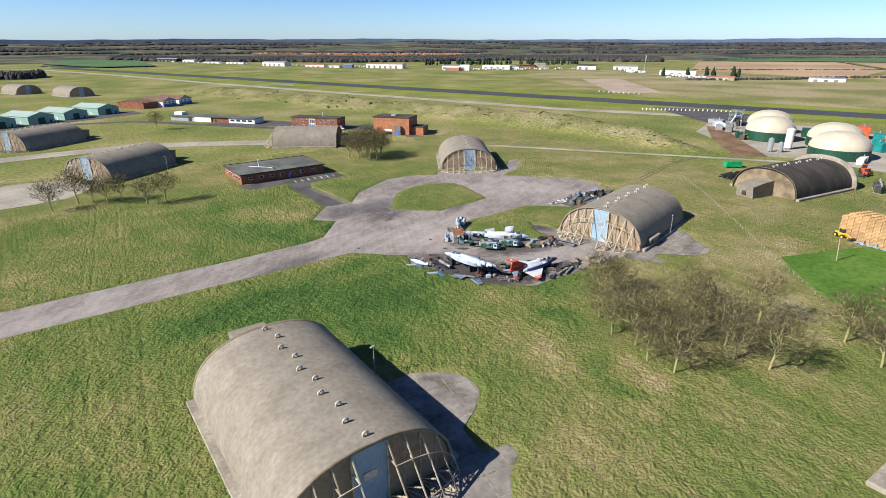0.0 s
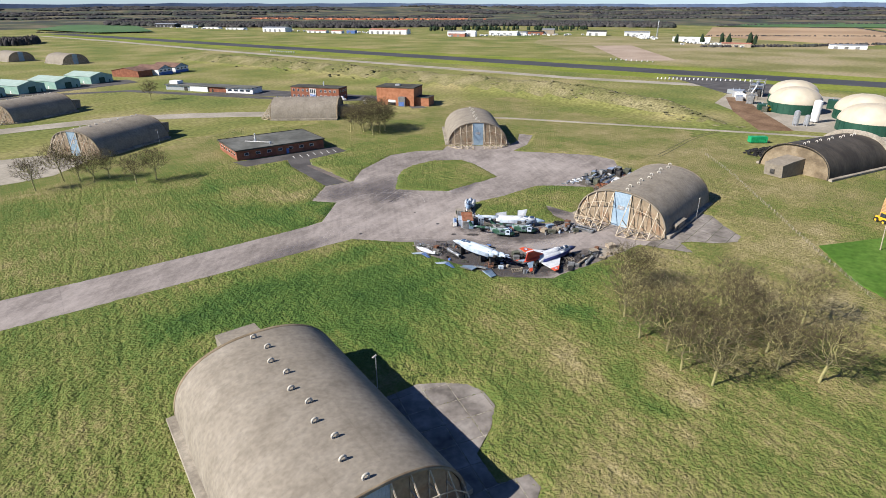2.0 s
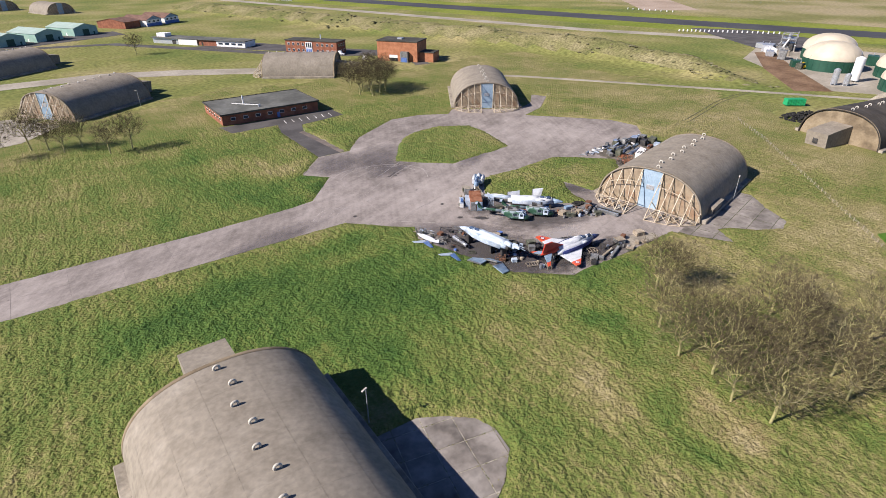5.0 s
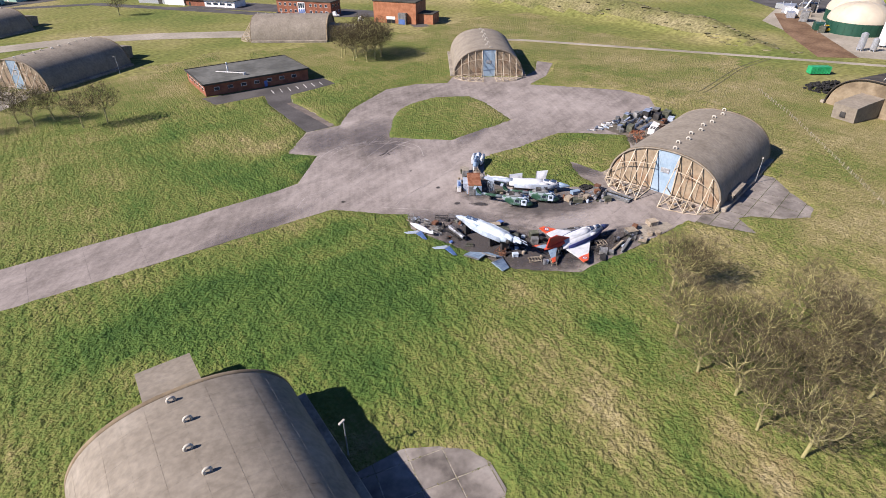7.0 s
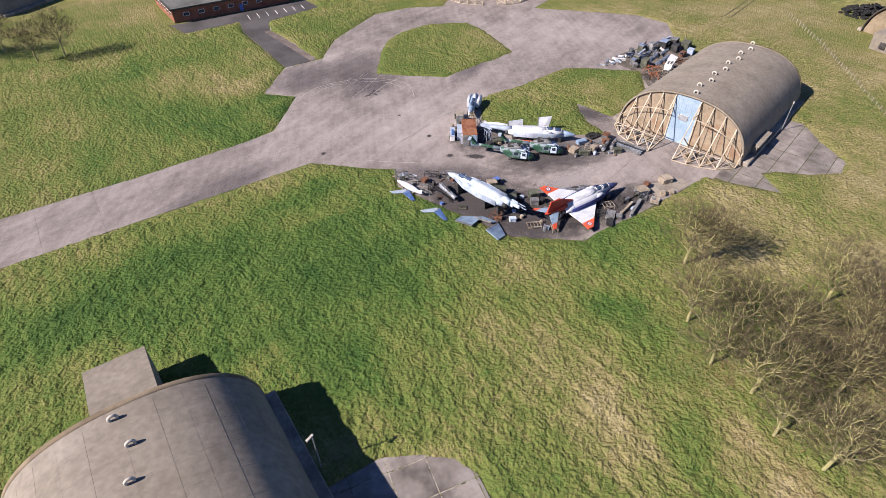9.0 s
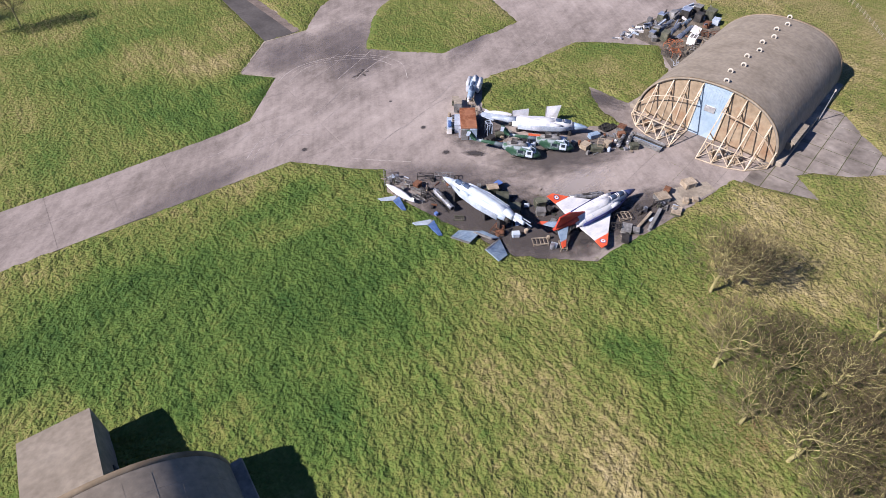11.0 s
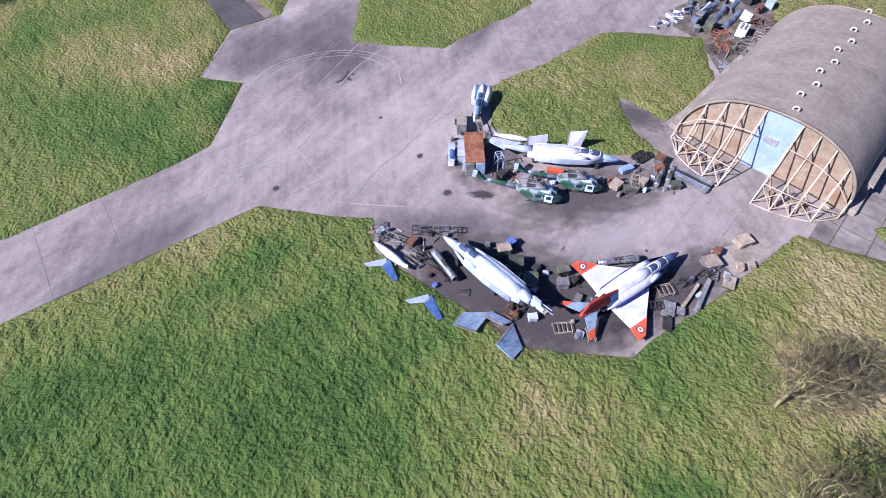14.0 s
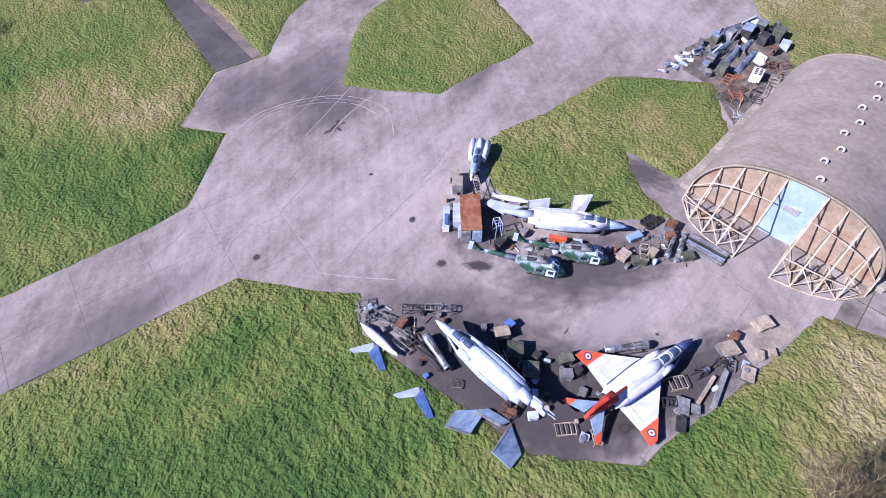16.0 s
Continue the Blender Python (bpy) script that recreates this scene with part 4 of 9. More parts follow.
def window(t, x0, x1, y, z0, z1, pane=GLASS, frame_mat=WHITE, axis="x"):
    """A framed pane set in a wall face at y (or x, for axis y); it stands 6 cm proud."""
    s = -1 if axis in ("x", "y") else 1
    bm = bmesh.new()
    if axis in ("x", "X"):
        box(bm, x0, x1, y + s * 0.08, y - s * 0.02, z0, z1)
    else:
        box(bm, y + s * 0.08, y - s * 0.02, x0, x1, z0, z1)
    w = part("window", bm, frame_mat, t)
    bm = bmesh.new()
    f = 0.09
    if axis in ("x", "X"):
        box(bm, x0 + f, x1 - f, y + s * 0.10, y - s * 0.01, z0 + f, z1 - f)
    else:
        box(bm, y + s * 0.10, y - s * 0.01, x0 + f, x1 - f, z0 + f, z1 - f)
    part("pane", bm, pane, w)


def gable_roof(t, x0, x1, y0, y1, z0, rise, mat, over=0.4, along="x"):
    bm = bmesh.new()
    if along == "x":
        ym = (y0 + y1) / 2
        for ya in (y0 - over, y1 + over):
            dz = -over * rise / ((y1 - y0) / 2)
            plate(bm, [(x0 - over, ya, z0 + dz + 0.1), (x1 + over, ya, z0 + dz + 0.1), (x1 + over, ym, z0 + rise + 0.1), (x0 - over, ym, z0 + rise + 0.1)], 0.18)
    else:
        xm = (x0 + x1) / 2
        for xa in (x0 - over, x1 + over):
            dz = -over * rise / ((x1 - x0) / 2)
            plate(bm, [(xa, y0 - over, z0 + dz + 0.1), (xa, y1 + over, z0 + dz + 0.1), (xm, y1 + over, z0 + rise + 0.1), (xm, y0 - over, z0 + rise + 0.1)], 0.18)
    return part("roof", bm, mat, t)


def gable_walls(t, x0, x1, y0, y1, z1, rise, mat):
    """Walls with gables at both x ends (the ridge along x)."""
    bm = bmesh.new()
    sect = [(y0, 0), (y1, 0), (y1, z1), ((y0 + y1) / 2, z1 + rise), (y0, z1)]
    a = [bm.verts.new((x0, y, z)) for y, z in sect]
    b = [bm.verts.new((x1, y, z)) for y, z in sect]
    bm.faces.new(a), bm.faces.new(b[::-1])
    for i in range(5):
        bm.faces.new((a[i], b[i], b[(i + 1) % 5], a[(i + 1) % 5]))
    bmesh.ops.recalc_face_normals(bm, faces=bm.faces)
    return part("wall", bm, mat, t)


def flat_roofed_hut():
    t = thing("brick_hut", pose(64, 227, 0), "low brick hut with a wide flat grey felt roof", "building")
    wall_block(t, "wall", BRICK, 0, 37, 0, 23.5, -0.1, 3.7)
    wall_block(t, "roof", GREY_FELT, -0.5, 37.5, -0.5, 24, 3.7, 4.05)
    for a, b in (((-0.6, 37.6, -0.6, -0.35), 0), ((-0.6, 37.6, 23.85, 24.1), 0), ((-0.6, -0.35, -0.35, 23.85), 0), ((37.35, 37.6, -0.35, 23.85), 0)):
        wall_block(t, "parapet", ROOF_FELT, *a, 3.75, 4.25)
    for k in range(6):
        window(t, 2.0 + 3.4 * k, 3.6 + 3.4 * k, 0, 1.6, 2.7, GLASS, WHITE, "y")
    for k in range(7):
        window(t, 3 + 4.6 * k, 4.8 + 4.6 * k, 0, 1.6, 2.7)
    wall_block(t, "door", BLUE_PAINT, 20.3, 21.4, -0.08, 0.02, 0, 2.1)
    bm = bmesh.new()
    box(bm, 11.2, 11.6, 10.6, 11.0, 4.05, 7.6)
    bar(bm, (8, 14, 4.3), (16, 5.5, 4.3), 0.25)
    part("mast", bm, WHITE, t, "white mast and cable tray on the roof")
    wall_block(t, "roof_box", STEEL, 15, 15.8, 4, 4.8, 4.05, 4.9)


flat_roofed_hut()
for k in range(7):
    sheet("bay_line", strip([(84 + 3 * k, 217.2), (84.6 + 3 * k, 221.5)], 0.15), WHITE, "faded white parking bay line by the hut", "marking", 0.07)


def brick_tower():
    t = thing("brick_plant_house", pose(176, 311.5, 0, 0, 0, -53.6), "tall red brick plant house with a flat dark roof", "building")
    wall_block(t, "wall", ORANGE_BRICK, 0, 24.5, 0, 15.5, -0.1, 10.6)
    wall_block(t, "roof", ROOF_FELT, -0.3, 24.8, -0.3, 15.8, 10.6, 11.1)
    wall_block(t, "annex", ORANGE_BRICK, 24.5, 33.0, 3, 13, -0.1, 5.0)
    wall_block(t, "annex_roof", ROOF_FELT, 24.5, 33.3, 2.7, 13.3, 5.0, 5.3)
    wall_block(t, "loading_door", DARK, 7.5, 12.5, -0.08, 0.05, 0, 3.4)
    wall_block(t, "shutter", WHITE, 7.5, 12.5, -0.14, -0.08, 1.9, 3.4)
    st = wall_block(t, "stair_tower", SCRAP_GREY, 15.0, 19.4, -2.2, 0, 0, 5.6, "grey open stair tower")
    wall_block(st, "stair_door", BLUE_PAINT, 15.6, 18.9, -2.28, -2.2, 0.1, 2.6)
    wall_block(t, "vent_box", STEEL, 10, 13, 6, 9, 11.1, 11.9)
    wall_block(t, "low_wall", ORANGE_BRICK, 2.0, 6.5, -0.3, 0, 0, 2.2)


brick_tower()


def brick_offices():
    t = thing("brick_offices", pose(143.5, 369.3, 0, 0, 0, -53.8), "two-storey red brick office block with white framed windows", "building")
    wall_block(t, "wall", BRICK, 0, 35.5, 0, 11.5, -0.1, 7.2)
    wall_block(t, "roof", ROOF_FELT, -0.3, 35.8, -0.3, 11.8, 7.2, 7.6)
    for k in range(10):
        x = 1.6 + 3.35 * k
        if 13 < x < 19:
            continue
        for z in (1.0, 4.5):
            window(t, x, x + 1.5, 0, z, z + 1.5)
    wall_block(t, "entrance", WHITE, 14.2, 18.8, -0.3, 0.0, 0, 6.6, "white glazed entrance bay")
    for k in range(3):
        wall_block(t, "entrance_pane", BLUE_PAINT, 14.6 + 1.4 * k, 15.6 + 1.4 * k, -0.36, -0.3, 0.4 + 0.3 * k, 3.0)
        wall_block(t, "entrance_pane", GLASS, 14.6 + 1.4 * k, 15.6 + 1.4 * k, -0.36, -0.3, 3.6, 6.2)
    for k in range(3):
        for z in (1.0, 4.5):
            window(t, 2 + 3.2 * k, 3.5 + 3.2 * k, 35.5, z, z + 1.5, GLASS, WHITE, "Y")
    wall_block(t, "chimney", STEEL, 20, 20.6, 8, 8.6, 7.6, 10.2)


brick_offices()


def long_hut():
    t = thing("long_hut", pose(84, 461, 0, 0, 0, -53), "long single-storey hut in white panels and brick", "building")
    wall_block(t, "wall", STEEL, 0, 22, 0, 10, -0.1, 3.4, "grey clad wall")
    wall_block(t, "wall", WHITE, 22, 37, -1.0, 11, -0.1, 3.6, "white panel wall")
    wall_block(t, "wall", BRICK, 37, 52, -0.2, 11, -0.1, 3.5, "brick wall")
    wall_block(t, "wall", WHITE, 52, 74, -0.4, 11, -0.1, 3.5, "white panel wall")
    wall_block(t, "roof", GREY_FELT, -0.4, 74.4, -1.3, 11.4, 3.6, 4.0)
    wall_block(t, "roof_box", WHITE, 2, 9, 2, 8, 4.0, 6.2)
    for k in range(4):
        window(t, 53.5 + 5 * k, 57 + 5 * k, -0.4, 1.2, 2.6)
    wall_block(t, "door", SCRAP_DARK, 40, 41.2, -0.28, -0.2, 0, 2.1)
    wall_block(t, "door", SCRAP_DARK, 16, 19, -0.08, 0, 0, 2.6)


long_hut()


def gabled_hall():
    t = thing("gabled_hall", pose(72, 566, 0, 0, 0, 38), "brown-roofed hall with two white and blue gabled wings", "building")
    gable_walls(t, 0, 16, -14, 14, 5.0, 2.4, BRICK)
    gable_roof(t, 0, 16, -14, 14, 5.0, 2.4, SLATE_ROOF)
    for x0 in (17, 38):
        w = wall_block(t, "wing_wall", WHITE, x0, x0 + 17, -20, 6, -0.1, 5.0, "white rendered wing wall")
        bm = bmesh.new()
        sect = [(x0, 5.0), (x0 + 17, 5.0), (x0 + 8.5, 8.0)]
        a = [bm.verts.new((x, -20, z)) for x, z in sect]
        b = [bm.verts.new((x, 6, z)) for x, z in sect]
        bm.faces.new(a), bm.faces.new(b[::-1])
        for i in range(3):
            bm.faces.new((a[i], b[i], b[(i + 1) % 3], a[(i + 1) % 3]))
        bmesh.ops.recalc_face_normals(bm, faces=bm.faces)
        part("gable", bm, PALE_BLUE, w, "pale blue gable")
        gable_roof(t, x0, x0 + 17, -20, 6, 5.0, 3.0, SLATE_ROOF, 0.5, "y")
        wall_block(t, "plinth_band", BLUE_PAINT, x0 - 0.05, x0 + 17.05, -20.15, -20, 0.0, 2.4, "blue band round the base")
        for k in range(3):
            window(t, x0 + 2 + 5 * k, x0 + 4.4 + 5 * k, -20, 3.0, 4.4)


gabled_hall()


def green_shed(x, y):
    t = thing("green_shed", pose(x, y, 0, 0, 0, 122), "pale green clad storage shed with a shallow gabled roof", "shed", "row of green sheds")
    gable_walls(t, 0, 30, -19, 0, 5.4, 2.6, GREEN_CLAD)
    gable_roof(t, 0, 30, -19, 0, 5.4, 2.6, GREEN_ROOF, 0.3)
    wall_block(t, "sliding_door", TANK_GREEN, -0.12, 0.02, -12, -7, 0, 4.2)
    wall_block(t, "side_door", TANK_GREEN, -0.1, 0.02, -16.5, -15.4, 0, 2.1)
    wall_block(t, "side_door", WHITE, 8, 9.1, -0.02, 0.1, 0, 2.1)


for x, y in ((-3.8, 495), (18.8, 509), (43, 529), (-27, 482)):
    green_shed(x, y)


# ---- gas plant ----
def digester(x, y, r, wall, rise, label):
    t = thing("digester_tank", pose(x, y, 0), label, "gas tank", "domed digester tanks")
    bm = bmesh.new()
    tube(bm, (0, 0, -0.1), (0, 0, wall), r, r, 48)
    w = part("tank_wall", bm, TANK_GREEN, t, "dark green clad wall")
    for k in range(24):
        a = 2 * math.pi * k / 24
        bm = bmesh.new()
        box(bm, r - 0.02, r + 0.12, -0.08, 0.08, 0, wall, pose(0, 0, 0, 0, 0, math.degrees(a)))
        part("wall_rib", bm, TANK_GREEN, w)
    bm = bmesh.new()
    rings = [[bm.verts.new(((r + 0.15) * math.cos(e) ** 0.85 * math.cos(2 * math.pi * i / 48), (r + 0.15) * math.cos(e) ** 0.85 * math.sin(2 * math.pi * i / 48), wall + rise * math.sin(e)))
              for i in range(48)] for e in [radians(90) * k / 12 for k in range(12)]]
    top = bm.verts.new((0, 0, wall + rise))
    for p, q in zip(rings, rings[1:]):
        for i in range(48):
            bm.faces.new((p[i], p[(i + 1) % 48], q[(i + 1) % 48], q[i])).smooth = True
    for i in range(48):
        bm.faces.new((rings[-1][i], rings[-1][(i + 1) % 48], top)).smooth = True
    dome = part("gas_dome", bm, MEMBRANE, t, "cream inflated membrane dome")
    for k in range(4):
        a = radians(20 + 45 * k)
        bm = bmesh.new()
        for h in range(-11, 11):
            e0, e1 = (radians(90 * (1 - abs(q) / 11)) for q in (h, h + 1))
            p = [Vector(((r + 0.17) * math.copysign(math.cos(e) ** 0.85, q) * math.cos(a), (r + 0.17) * math.copysign(math.cos(e) ** 0.85, q) * math.sin(a), wall + 0.02 + rise * math.sin(e))) for e, q in ((e0, h), (e1, h + 1))]
            bar(bm, p[0], p[1], 0.07)
        part("weld_seam", bm, MEMBRANE, dome)


digester(359, 147, 13.4, 5.6, 8.4, "dark green digester tank with a cream inflated dome")
digester(390, 161, 13.4, 5.6, 8.4, "dark green digester tank with a cream inflated dome")
digester(331, 100.5, 13.6, 5.0, 8.2, "dark green digester tank with a cream inflated dome")
digester(364, 114, 13.6, 5.0, 8.2, "dark green digester tank with a cream inflated dome")


def silo(x, y, r, h, mat, label):
    t = thing("silo", pose(x, y, 0), label, "silo")
    bm = bmesh.new()
    tube(bm, (0, 0, 0.8), (0, 0, h), r, r, 24)
    tube(bm, (0, 0, h), (0, 0, h + 0.7), r, 0.4, 24)
    body = part("body", bm, mat, t)
    for k in range(4):
        a = radians(45 + 90 * k)
        bm = bmesh.new()
        bar(bm, (0.8 * r * math.cos(a), 0.8 * r * math.sin(a), -0.1), (0.8 * r * math.cos(a), 0.8 * r * math.sin(a), 1.0), 0.3)
        part("leg", bm, STEEL, t)
    bm = bmesh.new()
    for s in (-0.25, 0.25):
        bar(bm, (-r - 0.15, s, 0), (-r - 0.15, s, h), 0.06)
    for k in range(int(h / 0.6)):
        bar(bm, (-r - 0.15, -0.25, 0.3 + 0.6 * k), (-r - 0.15, 0.25, 0.3 + 0.6 * k), 0.05)
    part("ladder", bm, STEEL, body)


silo(333, 125.5, 2.0, 11.0, WHITE, "tall white storage silo beside the digester")
silo(317, 128, 1.4, 7.0, STEEL, "slim grey metal silo on legs")
silo(320, 124.0, 1.3, 5.0, STEEL, "short grey metal tank on legs")


def plant_unit(x, y, rot, w, d, h, mat, label, name="plant_unit", category="machinery"):
    t = thing(name, pose(x, y, 0, 0, 0, rot), label, category)
    bm = bmesh.new()
    box(bm, -w / 2, w / 2, -d / 2, d / 2, 0.15, h, bevel=0.1)
    body = part("body", bm, mat, t)
    for sx in (-1, 1):
        bm = bmesh.new()
        box(bm, sx * w * 0.4 - 0.15, sx * w * 0.4 + 0.15, -d / 2 - 0.1, d / 2 + 0.1, -0.05, 0.2)
        part("skid", bm, STEEL, t)
    bm = bmesh.new()
    box(bm, -w * 0.15, w * 0.15, -d / 2 - 0.08, -d / 2 + 0.02, 0.3, h * 0.8)
    part("hatch", bm, SCRAP_DARK, body)
    bm = bmesh.new()
    tube(bm, (w * 0.25, 0, h), (w * 0.25, 0, h + 1.2), 0.25, 0.2, 10)
    part("stack", bm, STEEL, body)
    return t


for x, y, rot, w, d, h, mt in ((392, 196, 20, 12, 6, 4, STEEL), (383, 190, 40, 9, 5, 3.2, WHITE), (402, 188, 10, 7, 5, 4.5, SCRAP_DARK), (374, 186, 30, 8, 4, 3, STEEL), (398, 200, 70, 14, 4, 3, STEEL),
                               (350, 160, 35, 6, 5, 3.5, TANK_GREEN), (345, 156, 10, 4, 3, 3, SCRAP_GREEN), (389, 138, 20, 7, 5, 5, TANK_GREEN), (376, 97, 15, 9, 5, 8, TEAL), (365, 92, 60, 6, 5, 5, TEAL),
                               (358, 84, 20, 5, 4, 5, TEAL), (409, 114, 20, 10, 6, 7, ORANGE), (389, 100, 50, 5, 4, 4, ORANGE), (322, 87, 8, 12, 3, 2.8, WHITE), (336, 78, 30, 6, 4, 3, WHITE), (368, 176, 20, 6, 4, 5, SCRAP_GREY)):
    plant_unit(x, y, rot, w, d, h, mt, {"TEAL": "teal processing machine in the gas plant yard"}.get("TEAL") if mt is TEAL else "orange processing machine in the gas plant yard" if mt is ORANGE
               else "white plant container in the gas plant yard" if mt is WHITE else "green feed unit beside the digester tank" if mt in (TANK_GREEN, SCRAP_GREEN) else "grey steel process unit in the gas plant yard")
# lattice gantry of the separator
t = thing("separator_gantry", pose(404, 190, 0, 0, 0, 20), "grey steel lattice gantry over the gas plant", "gantry")
for sx in (-5, 5):
    for sy in (-4, 4):
        bm = bmesh.new()
        bar(bm, (sx, sy, 0), (sx, sy, 10), 0.4)
        part("post", bm, SCRAP_GREY, t)
for z in (7.0, 10):
    for a, b in (((-5, -4), (5, -4)), ((5, -4), (5, 4)), ((5, 4), (-5, 4)), ((-5, 4), (-5, -4)), ((-5, -4), (5, 4))):
        bm = bmesh.new()
        bar(bm, (*a, z), (*b, z), 0.35)
        part("beam", bm, SCRAP_GREY, t)


for z, w in ((4.2, 9.0), (7.2, 9.6)):
    bm = bmesh.new()
    box(bm, -w / 2, w / 2, -3.6, 3.6, z, z + 0.15)
    part("deck", bm, STEEL, t)
for k in range(7):
    bm = bmesh.new()
    bar(bm, (-4.8 + 1.6 * k, -4, 10), (-4.8 + 1.6 * k, -4, 11.1), 0.12)
    part("rail_post", bm, SCRAP_GREY, t)
for sx in (-2.6, 0.4, 3.2):
    bm = bmesh.new()
    tube(bm, (sx, 0, 7.3), (sx, 0, 9.6), 1.1, 0.9, 16)
    part("hopper", bm, BARE_METAL, t)
for a, b in (((-5, -4.3, 0), (-9, -4.3, 4.3)), ((5, 4, 4.2), (12, 6, 1.5)), ((-5, 0, 7), (-13, 2, 2))):
    bm = bmesh.new()
    bar(bm, a, b, 0.7, 0.4)
    part("conveyor", bm, WHITE, t)
for k in range(4):
    u = thing("bunker_wall", pose(382 + 4.5 * k, 182 + 2.4 * k, 0, 0, 0, 118), "grey concrete bunker wall in the gas plant yard", "wall", "bunker walls")
    bm = bmesh.new()
    box(bm, -3.2, 3.2, -0.25, 0.25, 0, 3.0, bevel=0.05)
    part("wall", bm, FOOTING, u)
    bm = bmesh.new()
    box(bm, -3.3, 3.3, -0.35, 0.35, 3.0, 3.15)
    part("cap", bm, STEEL, u)


def tractor(x, y, rot, mat, label, s=1.0):
    t = thing("loader", pose(x, y, 0, 0, 0, rot), label, "vehicle")
    bm = bmesh.new()
    box(bm, -2.2 * s, 1.4 * s, -0.9 * s, 0.9 * s, 0.7 * s, 1.8 * s, bevel=0.12)
    part("body", bm, mat, t)
    bm = bmesh.new()
    box(bm, -0.9 * s, 0.7 * s, -0.75 * s, 0.75 * s, 1.8 * s, 3.0 * s, bevel=0.12)
    part("cab", bm, GLASS, t)
    bm = bmesh.new()
    box(bm, -1.0 * s, 0.8 * s, -0.8 * s, 0.8 * s, 3.0 * s, 3.12 * s, bevel=0.03)
    part("roof", bm, mat, t)
    for sx in (-1.4, 1.1):
        for sy in (-1, 1):
            bm = bmesh.new()
            tube(bm, (sx * s, sy * 0.85 * s, 0.75 * s), (sx * s, sy * 1.25 * s, 0.75 * s), 0.75 * s, 0.75 * s, 16)
            w = part("wheel", bm, RUBBER, t)
            bm = bmesh.new()
            tube(bm, (sx * s, sy * 1.2 * s, 0.75 * s), (sx * s, sy * 1.28 * s, 0.75 * s), 0.35 * s, 0.35 * s, 12)
            part("rim", bm, mat, w)
    bm = bmesh.new()
    bar(bm, (1.0 * s, 0, 1.6 * s), (3.4 * s, 0, 1.0 * s), 0.3 * s)
    part("arm", bm, mat, t)
    bm = bmesh.new()
    box(bm, 3.2 * s, 4.2 * s, -1.2 * s, 1.2 * s, 0.3 * s, 1.1 * s, bevel=0.08)
    part("bucket", bm, SCRAP_DARK, t)


tractor(298, 79, 200, ORANGE, "orange loader parked on the gas plant yard", 1.3)
tractor(292, 76, 170, ORANGE, "orange loader parked on the gas plant yard", 1.1)
tractor(348, 156, 60, YELLOW, "yellow loader beside the digester tank", 1.0)
tractor(190, 51, 240, YELLOW, "yellow telehandler at the end of the box stack", 1.0)
for k in range(4):
    plant_unit(272 - 3.4 * k, 66 - 1.2 * k, -10, 3.0, 2.4, 2.6, SCRAP_DARK if k % 2 else SCRAP_GREEN, "dark scrap machine in the yard beyond the shelter", "scrap_machine")
for k in range(5):
    plant_unit(310 - 5 * k, 70 - 3 * k, 25, 4.2, 1.9, 1.6, SCRAP_DARK if k % 2 else WHITE, "small parked vehicle on the gas plant yard", "parked_van", "van")

# green skip, tyre clamp, fence and pole
t = thing("green_skip", pose(262, 120.5, 0, 0, 0, -36), "bright green steel skip on the grass", "skip")
bm = bmesh.new()
box(bm, -3.8, 3.8, -1.4, 1.4, 0.35, 2.9, bevel=0.06)
body = part("body", bm, BRIGHT_GREEN, t)
for k in range(8):
    bm = bmesh.new()
    box(bm, -3.5 + k, -3.38 + k, -1.5, 1.5, 0.5, 2.8)
    part("rib", bm, BRIGHT_GREEN, body)
for s in (-2.6, 2.6):
    bm = bmesh.new()
    box(bm, s - 0.3, s + 0.3, -1.3, 1.3, -0.05, 0.4)
    part("runner", bm, SCRAP_DARK, t)
rt = random.Random(9)


def ring_mesh(r, w):
    bm = bmesh.new()
    prof = [(r, -w), (r, w), (r * 0.93, w * 1.2), (r * 0.58, w * 0.9), (r * 0.58, -w * 0.9), (r * 0.93, -w * 1.2)]
    rings = [[bm.verts.new((a * math.cos(2 * math.pi * i / 14), a * math.sin(2 * math.pi * i / 14), z)) for a, z in prof] for i in range(14)]
    for i in range(14):
        p, q = rings[i], rings[(i + 1) % 14]
        for j in range(6):
            bm.faces.new((p[j], q[j], q[(j + 1) % 6], p[(j + 1) % 6]))
    bmesh.ops.recalc_face_normals(bm, faces=bm.faces)
    return bm


tyre = link_mesh("tyre", ring_mesh(0.62, 0.17), RUBBER)
tagged(tyre, "worn black rubber tyre lying in a heap", "tyre", "heap of old tyres")
tyre.matrix_basis = pose(246, 110, 0.2)
for k in range(190):
    a, rr = rt.random() * 6.28, math.sqrt(rt.random())
    x, y = 245.5 + 9.0 * rr * math.cos(a), 109.0 + 7.0 * rr * math.sin(a)
    copy_thing(tyre, pose(x - 0.35 * (y - 110), y, 0.2 + 2.6 * (1 - rr) * rt.random(), rt.uniform(-50, 50) * (1 - rr), rt.uniform(-50, 50) * (1 - rr), 0))

